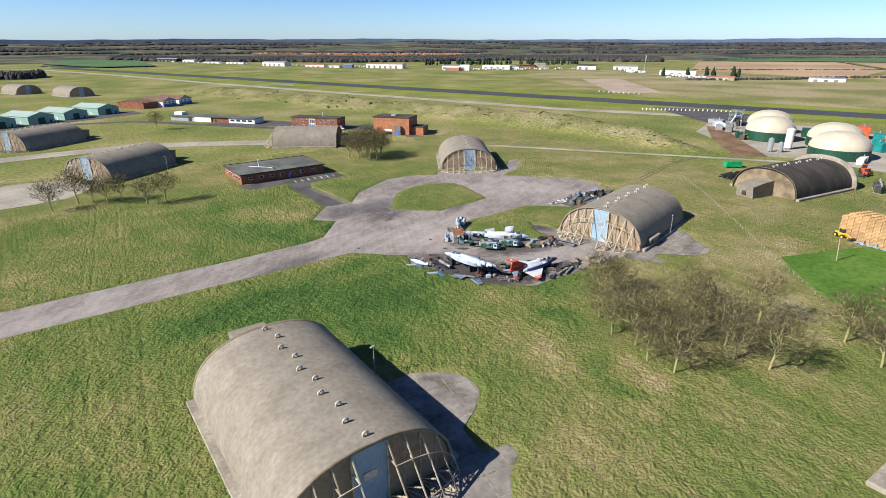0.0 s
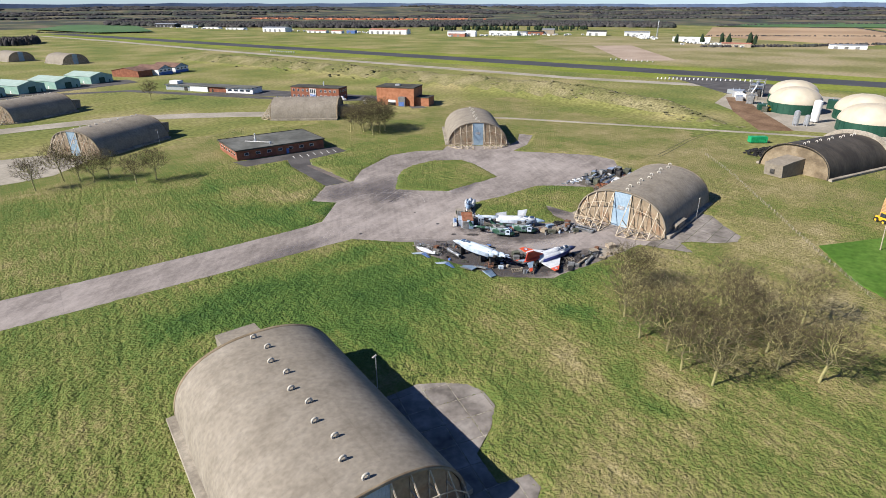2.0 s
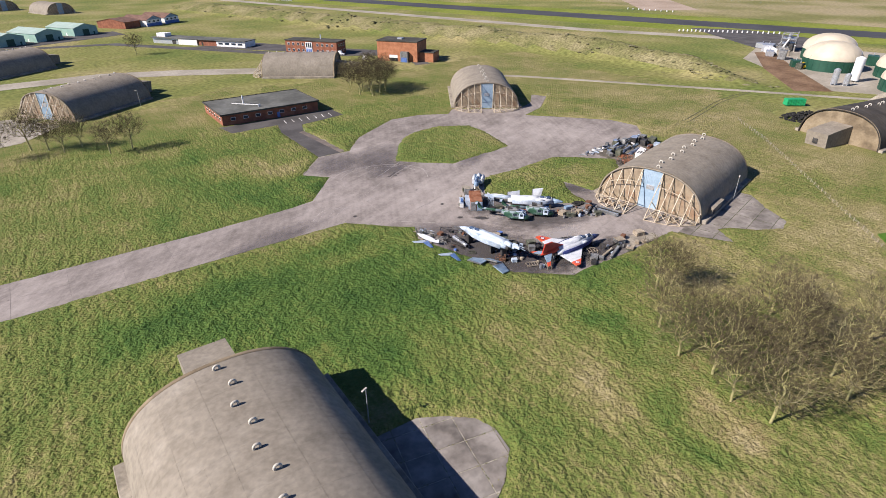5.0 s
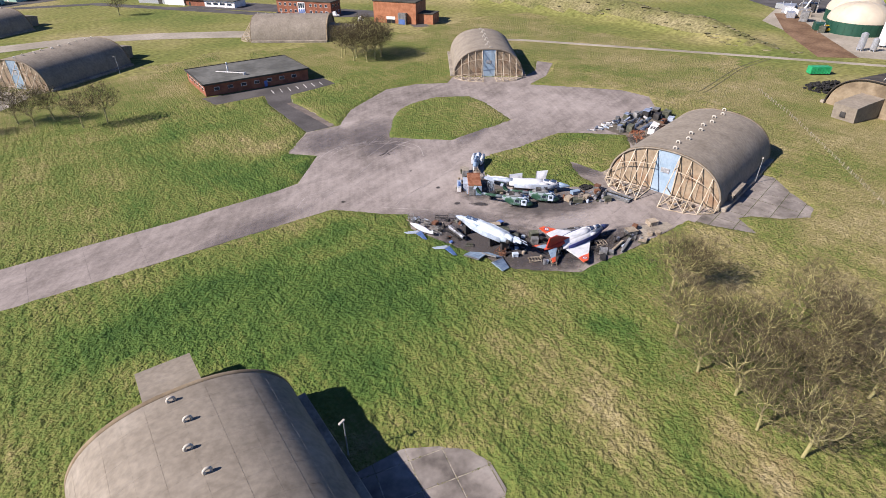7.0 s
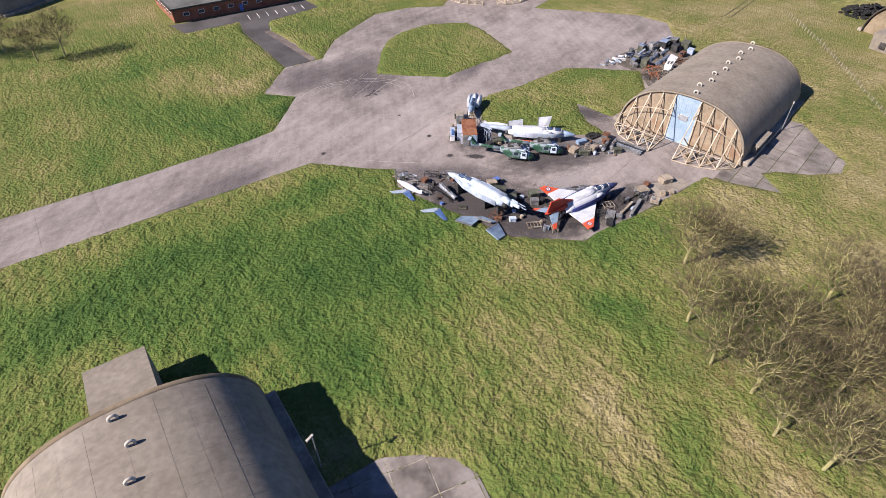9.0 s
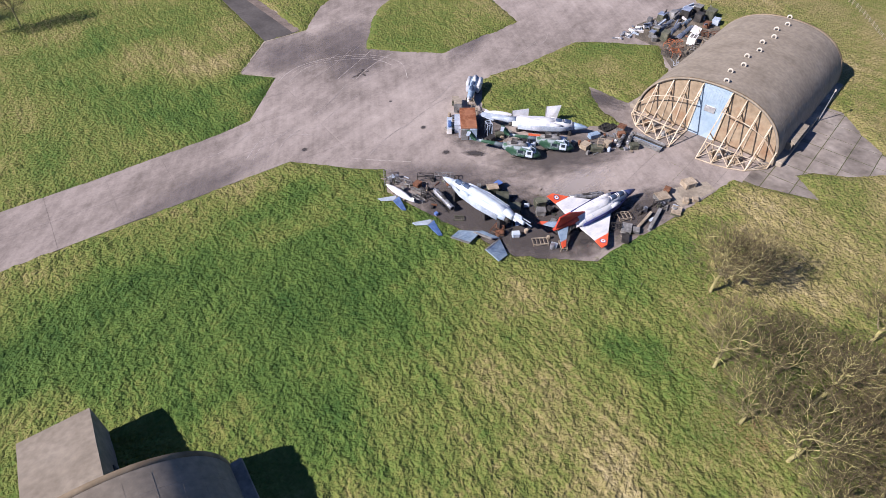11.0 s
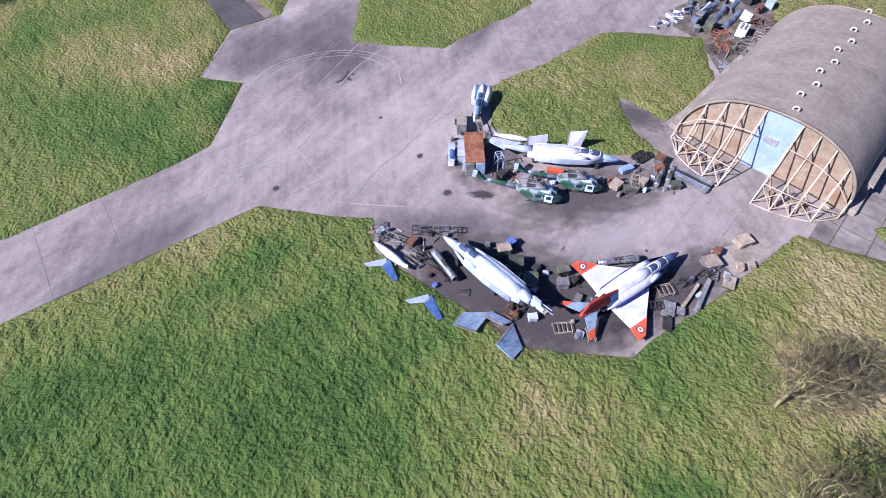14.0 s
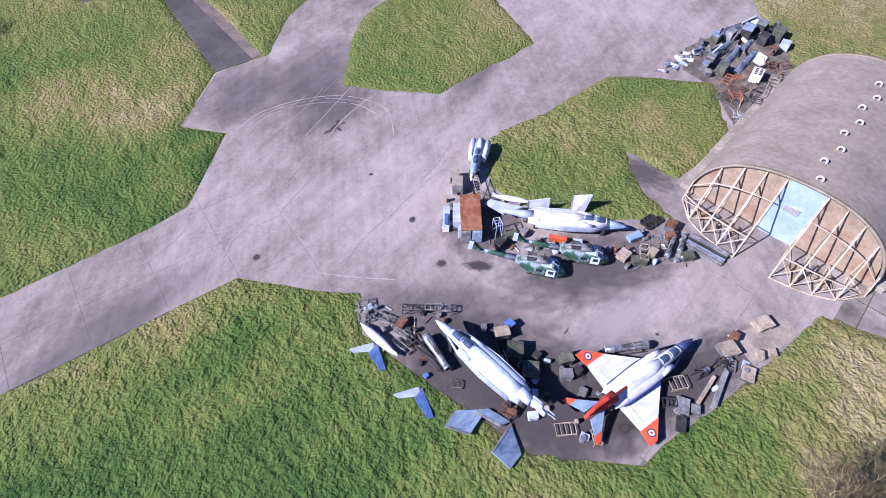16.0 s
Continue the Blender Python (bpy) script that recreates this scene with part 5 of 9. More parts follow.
FENCE = [(222, 122), (205, 103), (188, 87), (162, 62), (150, 50.5), (136, 36)]
POST_WOOD = material("weathered_post", [(0.22, 0.175, 0.12), (0.36, 0.30, 0.22)], 0.8, 0.9, fine=0.2, per_object=0.2)
t = thing("wire_fence", pose(0, 0, 0), "wooden post and wire fence along the field", "fence")
post = None
for (x0, y0), (x1, y1) in zip(FENCE, FENCE[1:]):
    k = round(math.hypot(x1 - x0, y1 - y0) / 2.2)
    for i in range(k):
        if post is None:
            bm = bmesh.new()
            tube(bm, (0, 0, -0.2), (0, 0, 1.3), 0.10, 0.09, 7)
            post = part("post", bm, POST_WOOD, t)
            ob = post
        else:
            ob = new("post", post.data)
            ob.parent = t
        ob.location = (x0 + (x1 - x0) * i / k + rt.uniform(-0.15, 0.15), y0 + (y1 - y0) * i / k + rt.uniform(-0.15, 0.15), rt.uniform(-0.15, 0.05))
        ob.rotation_euler = (rt.uniform(-0.08, 0.08), rt.uniform(-0.08, 0.08), 0)
    for z in (0.45, 0.8, 1.12):
        bm = bmesh.new()
        bar(bm, (x0, y0, z), (x1, y1, z), 0.012)
        part("wire", bm, STEEL, t)
t = thing("timber_pole", pose(166.2, 44.3, 0, -4, -5, 0), "leaning timber pole standing in mown grass", "pole")
bm = bmesh.new()
tube(bm, (0, 0, -0.3), (0, 0, 7.2), 0.16, 0.11, 8)
part("shaft", bm, SCRAP_WOOD, t)

# ---- stack of potato boxes ----
t = thing("box_stack", pose(190.5, 52.5, 0, 0, 0, -108), "tall stack of pale wooden potato boxes", "box stack")


def potato_box():
    """An open slatted box in one piece: grooves between its boards, hollow top."""
    bm = bmesh.new()
    prof = [(0.0, 0.0), (0.0, 0.40), (0.035, 0.42), (0.0, 0.44), (0.0, 0.75), (0.035, 0.77), (0.0, 0.79), (0.0, 1.12), (0.08, 1.12), (0.08, 0.5)]
    rings = [[bm.verts.new(v) for v in ((i, i, z), (1.82 - i, i, z), (1.82 - i, 1.2 - i, z), (i, 1.2 - i, z))] for i, z in prof]
    for p, q in zip(rings, rings[1:]):
        for k in range(4):
            bm.faces.new((p[k], p[(k + 1) % 4], q[(k + 1) % 4], q[k]))
    bm.faces.new(rings[0][::-1]), bm.faces.new(rings[-1])
    bmesh.ops.recalc_face_normals(bm, faces=bm.faces)
    return bm


first = None
for row in range(7):
    for col in range(20):
        for deep in range(6 if row == 6 else 2):
            if col < 1 and row > 5:
                continue
            if deep > 1 and (col > 11 or row < 6):
                continue
            if first is None:
                first = part("potato_box", potato_box(), CRATE_WOOD, t)
                ob = first
            else:
                ob = new("potato_box", first.data)
                ob.parent = t
            ob.location = (1.9 * col + rt.uniform(-0.04, 0.04), 1.28 * deep + rt.uniform(-0.04, 0.04), 1.18 * row)
bm = bmesh.new()
box(bm, 0.1, 37.9, 2.6, 7.6, 0, 7.0)
part("inner_boxes", bm, CRATE_WOOD, t)
for k in range(4):
    plant_unit(187.2 - 0.7 * k, 45.5 - 3.4 * k, -108, 3.0, 1.2, 0.7, PALE_BLUE, "pale blue-grey plastic sheeted pallet on the grass", "sheeted_pallet", "pallet")


# ---- parked cars ----
def car(x, y, rot, mat, label, tall=1.45, long=4.2, name="car"):
    t = thing(name, pose(x, y, 0.055, 0, 0, rot), label, "car" if name == "car" else "van", "vehicles parked by the offices")
    bm = bmesh.new()
    loft(bm, [(-long / 2, 0, 0.62, 0.78, 0.25, 4), (-long / 2 + 0.3, 0, 0.66, 0.86, 0.36, 4), (long / 2 - 0.5, 0, 0.64, 0.86, 0.34, 4), (long / 2, 0, 0.55, 0.74, 0.2, 4)], 16)
    part("body", bm, mat, t)
    bm = bmesh.new()
    back = -long / 2 + 0.3
    loft(bm, [(back, 0, 0.98, 0.74, 0.1, 4), (back + 0.5, 0, 1.0 + (tall - 1.45) / 2, 0.72, tall - 1.05, 4), (0.4, 0, 1.0 + (tall - 1.45) / 2, 0.72, tall - 1.05, 4), (1.1, 0, 0.95, 0.7, 0.08, 4)], 16)
    part("cabin", bm, GLASS if name == "car" else mat, t)
    for sx in (-1, 1):
        for sy in (-1, 1):
            bm = bmesh.new()
            tube(bm, (sx * long * 0.31, sy * 0.66, 0.32), (sx * long * 0.31, sy * 0.88, 0.32), 0.32, 0.32, 14)
            part("wheel", bm, RUBBER, t)


rv = random.Random(8)
for k in range(9):
    u = k / 8
    mt, nm = rv.choice(((WHITE, "white"), (SCRAP_DARK, "dark grey"), (STEEL, "silver"), (BLUE_PAINT, "blue"), (SCRAP_DARK, "black")))
    car(141.5 + 19 * u, 363.5 - 26 * u, 36 + rv.uniform(-4, 4), mt, nm + " hatchback car parked before the brick offices")
car(171.0, 317.5, 40, WHITE, "white delivery van parked beside the plant house", 2.2, 5.2, "van")
car(166.5, 340.0, -50, WHITE, "white delivery van parked on the yard", 2.2, 5.2, "van")


# ---- bare trees ----
def tree_meshes(seed, tall, spread, bole=0.2, ends=430):
    """Trunk with limbs, and a crown of fine twigs, as two meshes. The crown fills a lumpy dome with shoot ends; each end
    joins the nearest wood that already points its way, and wood thickens by the number of ends it carries."""
    rnd = random.Random(seed)
    heart = Vector((0, 0, tall * bole))
    lean = Vector((rnd.uniform(-0.5, 0.5), rnd.uniform(-0.5, 0.5), 0))
    at, up = [Vector((0, 0, -0.3))], [-1]
    for k in range(1, 9):
        f = k / 8
        at.append(Vector((0, 0, tall * (bole + 0.16) * f)) + lean * f * f + 0.06 * Vector((rnd.uniform(-1, 1), rnd.uniform(-1, 1), 0)))
        up.append(k - 1)
    goals = []
    while len(goals) < ends:
        way = Vector((rnd.gauss(0, 1), rnd.gauss(0, 1), rnd.gauss(0, 1))).normalized()
        lump = 0.86 + 0.3 * noise.noise(way * 2.1 + Vector((seed, 0, 0)))
        p = way * lump * rnd.random() ** 0.42
        p = Vector((p.x * spread, p.y * spread, p.z * tall * 0.39 + tall * 0.63)) + lean
        if math.hypot(p.x, p.y) < (p.z - heart.z) * 1.7 + 0.4:
            goals.append(p)
    goals.sort(key=lambda p: (p - heart).length + rnd.uniform(-0.7, 0.7))
    points, ways = np.zeros((4 * ends + 16, 3)), np.zeros((4 * ends + 16, 3))
    for k, p in enumerate(at):
        points[k] = p
        ways[k] = (0, 0, 1)
    tips = []
    for g in goals:
        n = len(at)
        d = np.array(g) - points[4:n]
        gap = np.linalg.norm(d, axis=1) + 1e-6
        toward = (d * ways[4:n]).sum(1) / gap
        best = 4 + int(np.argmin(gap * (1.9 - 1.1 * toward) + 0.22 * np.linalg.norm(points[4:n] - np.array(heart), axis=1)))
        a, last = at[best], best
        bend = Vector(ways[best]) * (g - a).length * 0.14
        for f in (0.35, 0.7, 1.0):
            p = a.lerp(g, f) + bend * (f * (1 - f) * 2) + 0.05 * (g - a).length * Vector((rnd.uniform(-1, 1), rnd.uniform(-1, 1), rnd.uniform(-1, 1))) * (f < 1)
            k = len(at)
            points[k] = p
            ways[k] = (p - at[last]).normalized()
            at.append(p), up.append(last)
            last = k
        tips.append(last)
    load = [0] * len(at)
    for k in tips:
        while k >= 0:
            load[k] += 1
            k = up[k]
    girth = [0.0125 * max(1, n) ** 0.455 for n in load]
    wood_v, wood_f, twig_v, twig_f = [], [], [], []

    def cone(a, b, r0, r1, sides, V, F):
        q = (b - a).to_track_quat("Z", "Y")
        k = len(V)
        for p, r in ((a, r0), (b, r1)):
            for i in range(sides):
                an = 2 * math.pi * i / sides
                V.append(tuple(p + q @ Vector((r * math.cos(an), r * math.sin(an), 0))))
        for i in range(sides):
            F.append((k + i, k + (i + 1) % sides, k + sides + (i + 1) % sides, k + sides + i))

    for k in range(1, len(at)):
        if load[k]:
            r0 = min(girth[up[k]], girth[k] * 1.35) * (1.5 if k == 1 else 1)
            cone(at[up[k]], at[k], r0, girth[k], 9 if load[k] > 80 else 6 if load[k] > 12 else 4 if load[k] > 2 else 3, wood_v, wood_f)

    def turned(d, angle):
        side = d.orthogonal().normalized()
        side.rotate(Matrix.Rotation(rnd.uniform(0, 6.283), 3, d))
        return (d * math.cos(angle) + side * math.sin(angle)).normalized()

    # straight fine shoots that lean out of the crown
    for k in tips:
        d = (Vector(ways[k]) + 0.7 * (at[k] - heart).normalized() + Vector((0, 0, 0.15))).normalized()
        for _ in range(6):
            a = at[k].lerp(at[up[k]], rnd.random())
            e, l = turned(d, rnd.uniform(0.1, 0.75)), rnd.uniform(0.45, 1.15)
            cone(a, a + e * l, 0.012, 0.006, 3, twig_v, twig_f)
            m = a + e * l * rnd.uniform(0.3, 0.6)
            cone(m, m + turned(e, rnd.uniform(0.3, 0.7)) * l * rnd.uniform(0.4, 0.7), 0.009, 0.005, 3, twig_v, twig_f)
    out = []
    for name, V, F in (("trunk", wood_v, wood_f), ("crown", twig_v, twig_f)):
        me = bpy.data.meshes.new(name)
        me.from_pydata(V, [], F)
        me.materials.append(BARK if name == "trunk" else TWIG)
        out.append(me)
    return out


def plant_tree(kind, x, y, rot, s, label, group):
    t = thing("bare_tree", pose(x, y, 0, 0, 0, rot), label, "tree", group)
    t.scale = (s, s, s)
    for me in kind:
        ob = new(me.name.split(".")[0], me)
        ob.parent = t
    return t


KINDS = [tree_meshes(11, 12.4, 5.3, 0.24), tree_meshes(23, 11.2, 5.1, 0.22), tree_meshes(37, 13.0, 5.5, 0.26, 480), tree_meshes(41, 10.8, 5.0, 0.2, 390), tree_meshes(58, 11.8, 5.5, 0.2)]
rg = random.Random(77)
GROVE = [(88.5, 62.5, 0.95), (98.0, 69.9, 1.05), (84.9, 56.4, 0.92), (85.2, 51.0, 1.0), (93.5, 53.0, 0.92), (82.6, 41.1, 1.0), (82.1, 46.4, 0.88), (97.5, 31.3, 1.12), (99.2, 40.4, 1.0), (104.0, 47.5, 1.0),
         (113, 40.5, 1.05), (119.4, 26.8, 1.12), (114.3, 19.4, 1.05), (102.5, 68.5, 0.85), (93.0, 45.0, 0.85), (127, 22, 1.1), (90.5, 48.0, 0.9), (95.5, 37.0, 0.85), (107.5, 53.5, 0.95), (99.5, 46.5, 0.9), (92.5, 58.0, 0.88)]
for i, (x, y, s) in enumerate(GROVE):
    plant_tree(KINDS[i * 3 % 5], x, y, rg.uniform(0, 360), s, "leafless winter tree with a lichen-pale trunk in the grove", "grove of bare trees")
for i, (x, y, s) in enumerate([(6.4, 235.5, 1.1), (11, 232, 1.0), (15, 226.8, 1.0), (20, 230, 0.9), (26.4, 216.1, 1.0), (32.9, 217.4, 1.0), (-2, 228, 1.1)]):
    plant_tree(KINDS[(i + 2) % 5], x, y, rg.uniform(0, 360), s, "leafless winter tree before the far shelter", "bare trees by the shelter")
for i, (x, y, s) in enumerate([(127.5, 241.8, 1.25), (134.5, 244.8, 1.35), (140, 241, 1.3), (131, 237, 1.2), (137, 251, 1.3), (126, 250, 1.25), (143, 247, 1.2), (131, 246, 1.3), (136, 239, 1.25), (140, 254, 1.2), (130, 255, 1.2)]):
    plant_tree(KINDS[(i + 1) % 5], x, y, rg.uniform(0, 360), s, "leafless winter tree in a dense dark clump", "clump of bare trees")
plant_tree(KINDS[3], 65.7, 414.8, 30, 1.2, "lone leafless tree on the camp lawn", "")


# ---- leaf litter under the grove ----
LEAF_V, LEAF_F = [], []
rl = random.Random(91)
while len(LEAF_F) < 15000:
    gx, gy, _ = rl.choice(GROVE[:11])
    x, y = rl.gauss(gx - 1.0, 3.0), rl.gauss(gy, 3.4)
    if float(wave_noise(np.array([x]), np.array([y]), 3.5, 61)[0]) < 0.42:
        continue
    z = ground_at(x, y) + 0.03
    a, w, tip = rl.uniform(0, 6.28), rl.uniform(0.03, 0.07), rl.uniform(0.02, 0.06)
    c, d = w * math.cos(a), w * math.sin(a)
    n0 = len(LEAF_V)
    LEAF_V += [(x - c, y - d, z), (x + 0.5 * d, y - 0.5 * c, z + tip), (x + c, y + d, z + 0.02), (x - 0.5 * d, y + 0.5 * c, z + tip * 0.5)]
    LEAF_F.append((n0, n0 + 1, n0 + 2, n0 + 3))
tagged(mesh_arrays("leaf_litter", LEAF_V, LEAF_F, LITTER), "tan and russet fallen leaves under the bare trees", "leaves", kind="stuff")


# ---- woods, hedges and the far country ----
def clump_stuff(name, spots, mat, label, category):
    """Uneven tree crowns in one mesh: each a jagged cone of a few faces with a broken outline."""
    V, F = [], []
    rnd = random.Random(len(spots))
    for x, y, z, r, h in spots:
        k = len(V)
        rings = ((0.75, 0.0), (1.0, 0.35), (0.7, 0.72), (0.2, 1.0))
        for f, g in rings:
            for i in range(6):
                a = math.pi / 3 * i + rnd.uniform(-0.3, 0.3)
                q = r * f * rnd.uniform(0.65, 1.3)
                V.append((x + q * math.cos(a), y + q * math.sin(a), z + h * g * rnd.uniform(0.85, 1.12)))
        for j in range(3):
            for i in range(6):
                F.append((k + 6 * j + i, k + 6 * j + (i + 1) % 6, k + 6 * j + 6 + (i + 1) % 6, k + 6 * j + 6 + i))
        F.append(tuple(k + 18 + i for i in range(6)))
    ob = mesh_arrays(name, V, F, mat)
    ob.data.polygons.foreach_set("use_smooth", [True] * len(F))
    return tagged(ob, label, category, kind="stuff")


def far_rise(x, y):
    """Height of the rolling country, as in the ground sheet."""
    X, Y = np.array([x], float), np.array([y], float)
    far = np.hypot(X, Y)
    up = np.clip((far - 2200) / 2600, 0, 1)
    return float((up * up * (34 + 22 * wave_noise(X, Y, 900, 21)) + np.clip((far - 1500) / 800, 0, 1) * np.clip((Y - 1100) / 500, 0, 1) * 5 * wave_noise(X, Y, 420, 22))[0])


def belt(points, depth, count, r, h, seed):
    rnd = random.Random(seed)
    spots = []
    seg = list(zip(points, points[1:]))
    lens = [math.dist(a, b) for a, b in seg]
    for _ in range(count):
        u = rnd.random() * sum(lens)
        for (a, b), l in zip(seg, lens):
            if u <= l:
                break
            u -= l
        f = min(1, u / l)
        d = Vector((a[0] + (b[0] - a[0]) * f, a[1] + (b[1] - a[1]) * f))
        out = d.normalized()
        d = d + out * (rnd.random() * depth)
        s = rnd.uniform(0.6, 1.3)
        spots.append((d.x, d.y, far_rise(d.x, d.y) - 0.5, r * s, h * rnd.uniform(0.75, 1.1)))
    return spots


def thinned(spots, size, keep, seed):
    """Only the spots where a broad noise is high, so that a belt breaks into copses."""
    x, y = np.array([p[0] for p in spots]), np.array([p[1] for p in spots])
    n = wave_noise(x, y, size, seed)
    return [p for p, k in zip(spots, n) if k > keep]


WOOD_SPOTS = belt([(230, 2050), (480, 1720), (773, 1450), (1050, 1380), (1260, 1330), (1500, 950)], 300, 6000, 10.5, 10, 1)
WOOD_SPOTS += thinned(belt([(-900, 2500), (-200, 2700), (600, 2700), (1600, 2300), (2500, 1500), (3000, 600)], 300, 4600, 13, 8, 2), 260, 0.28, 51)
WOOD_SPOTS += thinned(belt([(-1400, 3300), (400, 3500), (2000, 3000), (3200, 1800), (3800, 600)], 400, 4300, 18, 9, 3), 340, 0.30, 52)
WOOD_SPOTS += thinned(belt([(-1500, 4100), (400, 4300), (2500, 3700), (3900, 2100), (4400, 600)], 500, 3600, 26, 10, 4), 420, 0.28, 53)
clump_stuff("far_woods", WOOD_SPOTS, WOODLAND, "brown and grey winter woodland along the horizon", "woodland")
HEDGE = belt([(1130, 640), (1440, 395)], 10, 150, 2.2, 3, 5) + belt([(1440, 390), (1900, 640)], 10, 160, 2.4, 3, 6) + belt([(820, 470), (960, 380), (1100, 330), (1200, 200)], 20, 240, 3, 4, 7)
HEDGE += belt([(1700, 930), (2100, 900), (2500, 640)], 20, 160, 4, 5, 8) + belt([(-70, 1150), (0, 1120), (30, 1160)], 70, 420, 3.2, 11, 9) + belt([(40, 1650), (140, 1520), (250, 1500)], 12, 120, 3, 3, 10)
clump_stuff("hedges", HEDGE, WOODLAND, "bare brown hedges between the far fields", "hedge")
clump_stuff("conifers", [(905, 520, 0, 4, 15), (930, 500, 0, 4, 17), (938, 492, 0, 4, 15), (960, 470, 0, 5, 17), (964, 463, 0, 4, 14), (897, 560, 0, 4, 13)]
            + belt([(820, 1180), (1000, 1080), (1150, 960)], 120, 90, 4, 11, 12), CONIFER, "dark green conifers behind the hangars", "conifer")
# the last ridge of the horizon, blue from haze put into its base colour
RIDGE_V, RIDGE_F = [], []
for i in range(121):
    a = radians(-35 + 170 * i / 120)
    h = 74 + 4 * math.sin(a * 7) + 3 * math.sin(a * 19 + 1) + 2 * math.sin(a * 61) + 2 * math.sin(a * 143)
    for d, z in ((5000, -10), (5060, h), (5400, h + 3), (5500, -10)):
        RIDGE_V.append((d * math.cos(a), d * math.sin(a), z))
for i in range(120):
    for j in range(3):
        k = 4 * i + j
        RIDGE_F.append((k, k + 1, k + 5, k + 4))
ridge = mesh_arrays("backdrop", RIDGE_V, RIDGE_F, HAZED_RIDGE)
tagged(ridge, "far wooded ridge on the horizon, blue-grey haze painted into its colour", "horizon", kind="structure")
# scrub on the bank
SCRUB = []
rb = random.Random(31)
for _ in range(420):
    k = rb.randrange(len(BUND) - 1)
    f = rb.random()
    x = BUND[k][0] + (BUND[k + 1][0] - BUND[k][0]) * f + rb.gauss(0, 11)
    y = BUND[k][1] + (BUND[k + 1][1] - BUND[k][1]) * f + rb.gauss(0, 11)
    SCRUB.append((x, y, float(bank_height(np.array([x]), np.array([y]))[0]) - 0.25, rb.uniform(0.7, 2.2), rb.uniform(0.2, 0.42)))
clump_stuff("bank_scrub", SCRUB, material("straw_scrub", [(0.110, 0.112, 0.045), (0.155, 0.142, 0.066), (0.200, 0.175, 0.095)], 0.05, 0.95, fine=0.35, fine_scale=1.2), "straw-coloured scrub on the earth bank", "scrub")
clump_stuff("dark_scrub", [(x + rb.uniform(-6, 6), y + rb.uniform(-6, 6), z, r, h * 1.3) for x, y, z, r, h in SCRUB[:260] if y > 420], material("dark_gorse", [(0.075, 0.078, 0.034), (0.12, 0.108, 0.056)], 0.1, 0.95, fine=0.35, fine_scale=1.2), "dark gorse bushes on the earth bank", "scrub")


def hangar(x, y, rot, w, d, h, wall, roof, label):
    t = thing("hangar", pose(x, y, 0, 0, 0, rot), label, "hangar", "buildings beyond the runway")
    gable_walls(t, -w / 2, w / 2, -d / 2, d / 2, h, h * 0.22, wall)
    gable_roof(t, -w / 2, w / 2, -d / 2, d / 2, h, h * 0.22, roof)
    for k in range(max(1, int(w / 14))):
        xx = -w / 2 + 5 + 13 * k
        bm = bmesh.new()
        box(bm, xx, xx + 5, -d / 2 - 0.15, -d / 2 + 0.1, 0, h * 0.65)
        part("door", bm, SCRAP_GREY, t)


CLAY = material("brick_red_sheet", [(0.33, 0.13, 0.09), (0.42, 0.18, 0.12)], 0.05, 0.8, fine=0.05)
for x, y, w, d, h, wl, rf in ((361, 1852, 70, 25, 9, SCRAP_DARK, STEEL), (400, 1760, 40, 20, 7, WHITE, STEEL), (470, 1560, 55, 16, 5, WHITE, GREY_FELT), (430, 1640, 50, 14, 5, WHITE, GREY_FELT), (513, 1380, 62, 30, 9, WHITE, STEEL),
                              (565, 1262, 48, 16, 5, WHITE, CLAY), (590, 1210, 25, 14, 5, WHITE, CLAY), (668, 1112, 88, 26, 9, WHITE, CLAY), (615, 1190, 20, 12, 6, BLUE_PAINT, STEEL), (725, 940, 34, 20, 6, CLAY, WHITE),
                              (748, 925, 20, 14, 9, WHITE, WHITE), (765, 985, 50, 18, 7, WHITE, STEEL), (832, 920, 60, 20, 7, WHITE, WHITE), (860, 900, 30, 20, 6, WHITE, STEEL), (905, 905, 44, 18, 6, BRICK, SCRAP_DARK),
                              (930, 885, 26, 16, 10, SCRAP_WOOD, STEEL), (985, 800, 40, 26, 8, WHITE, SCRAP_DARK), (1040, 740, 50, 20, 7, WHITE, STEEL), (945, 562, 60, 14, 6, WHITE, WHITE), (870, 445, 40, 12, 5, SCRAP_WOOD, CLAY),
                              (960, 330, 45, 12, 5, WHITE, STEEL), (1130, 245, 40, 12, 5, WHITE, STEEL)):
    hangar(x, y, -53 if y > 600 else -62, w, d, h, wl, rf, "distant light-coloured hangar in a row beyond the runway")
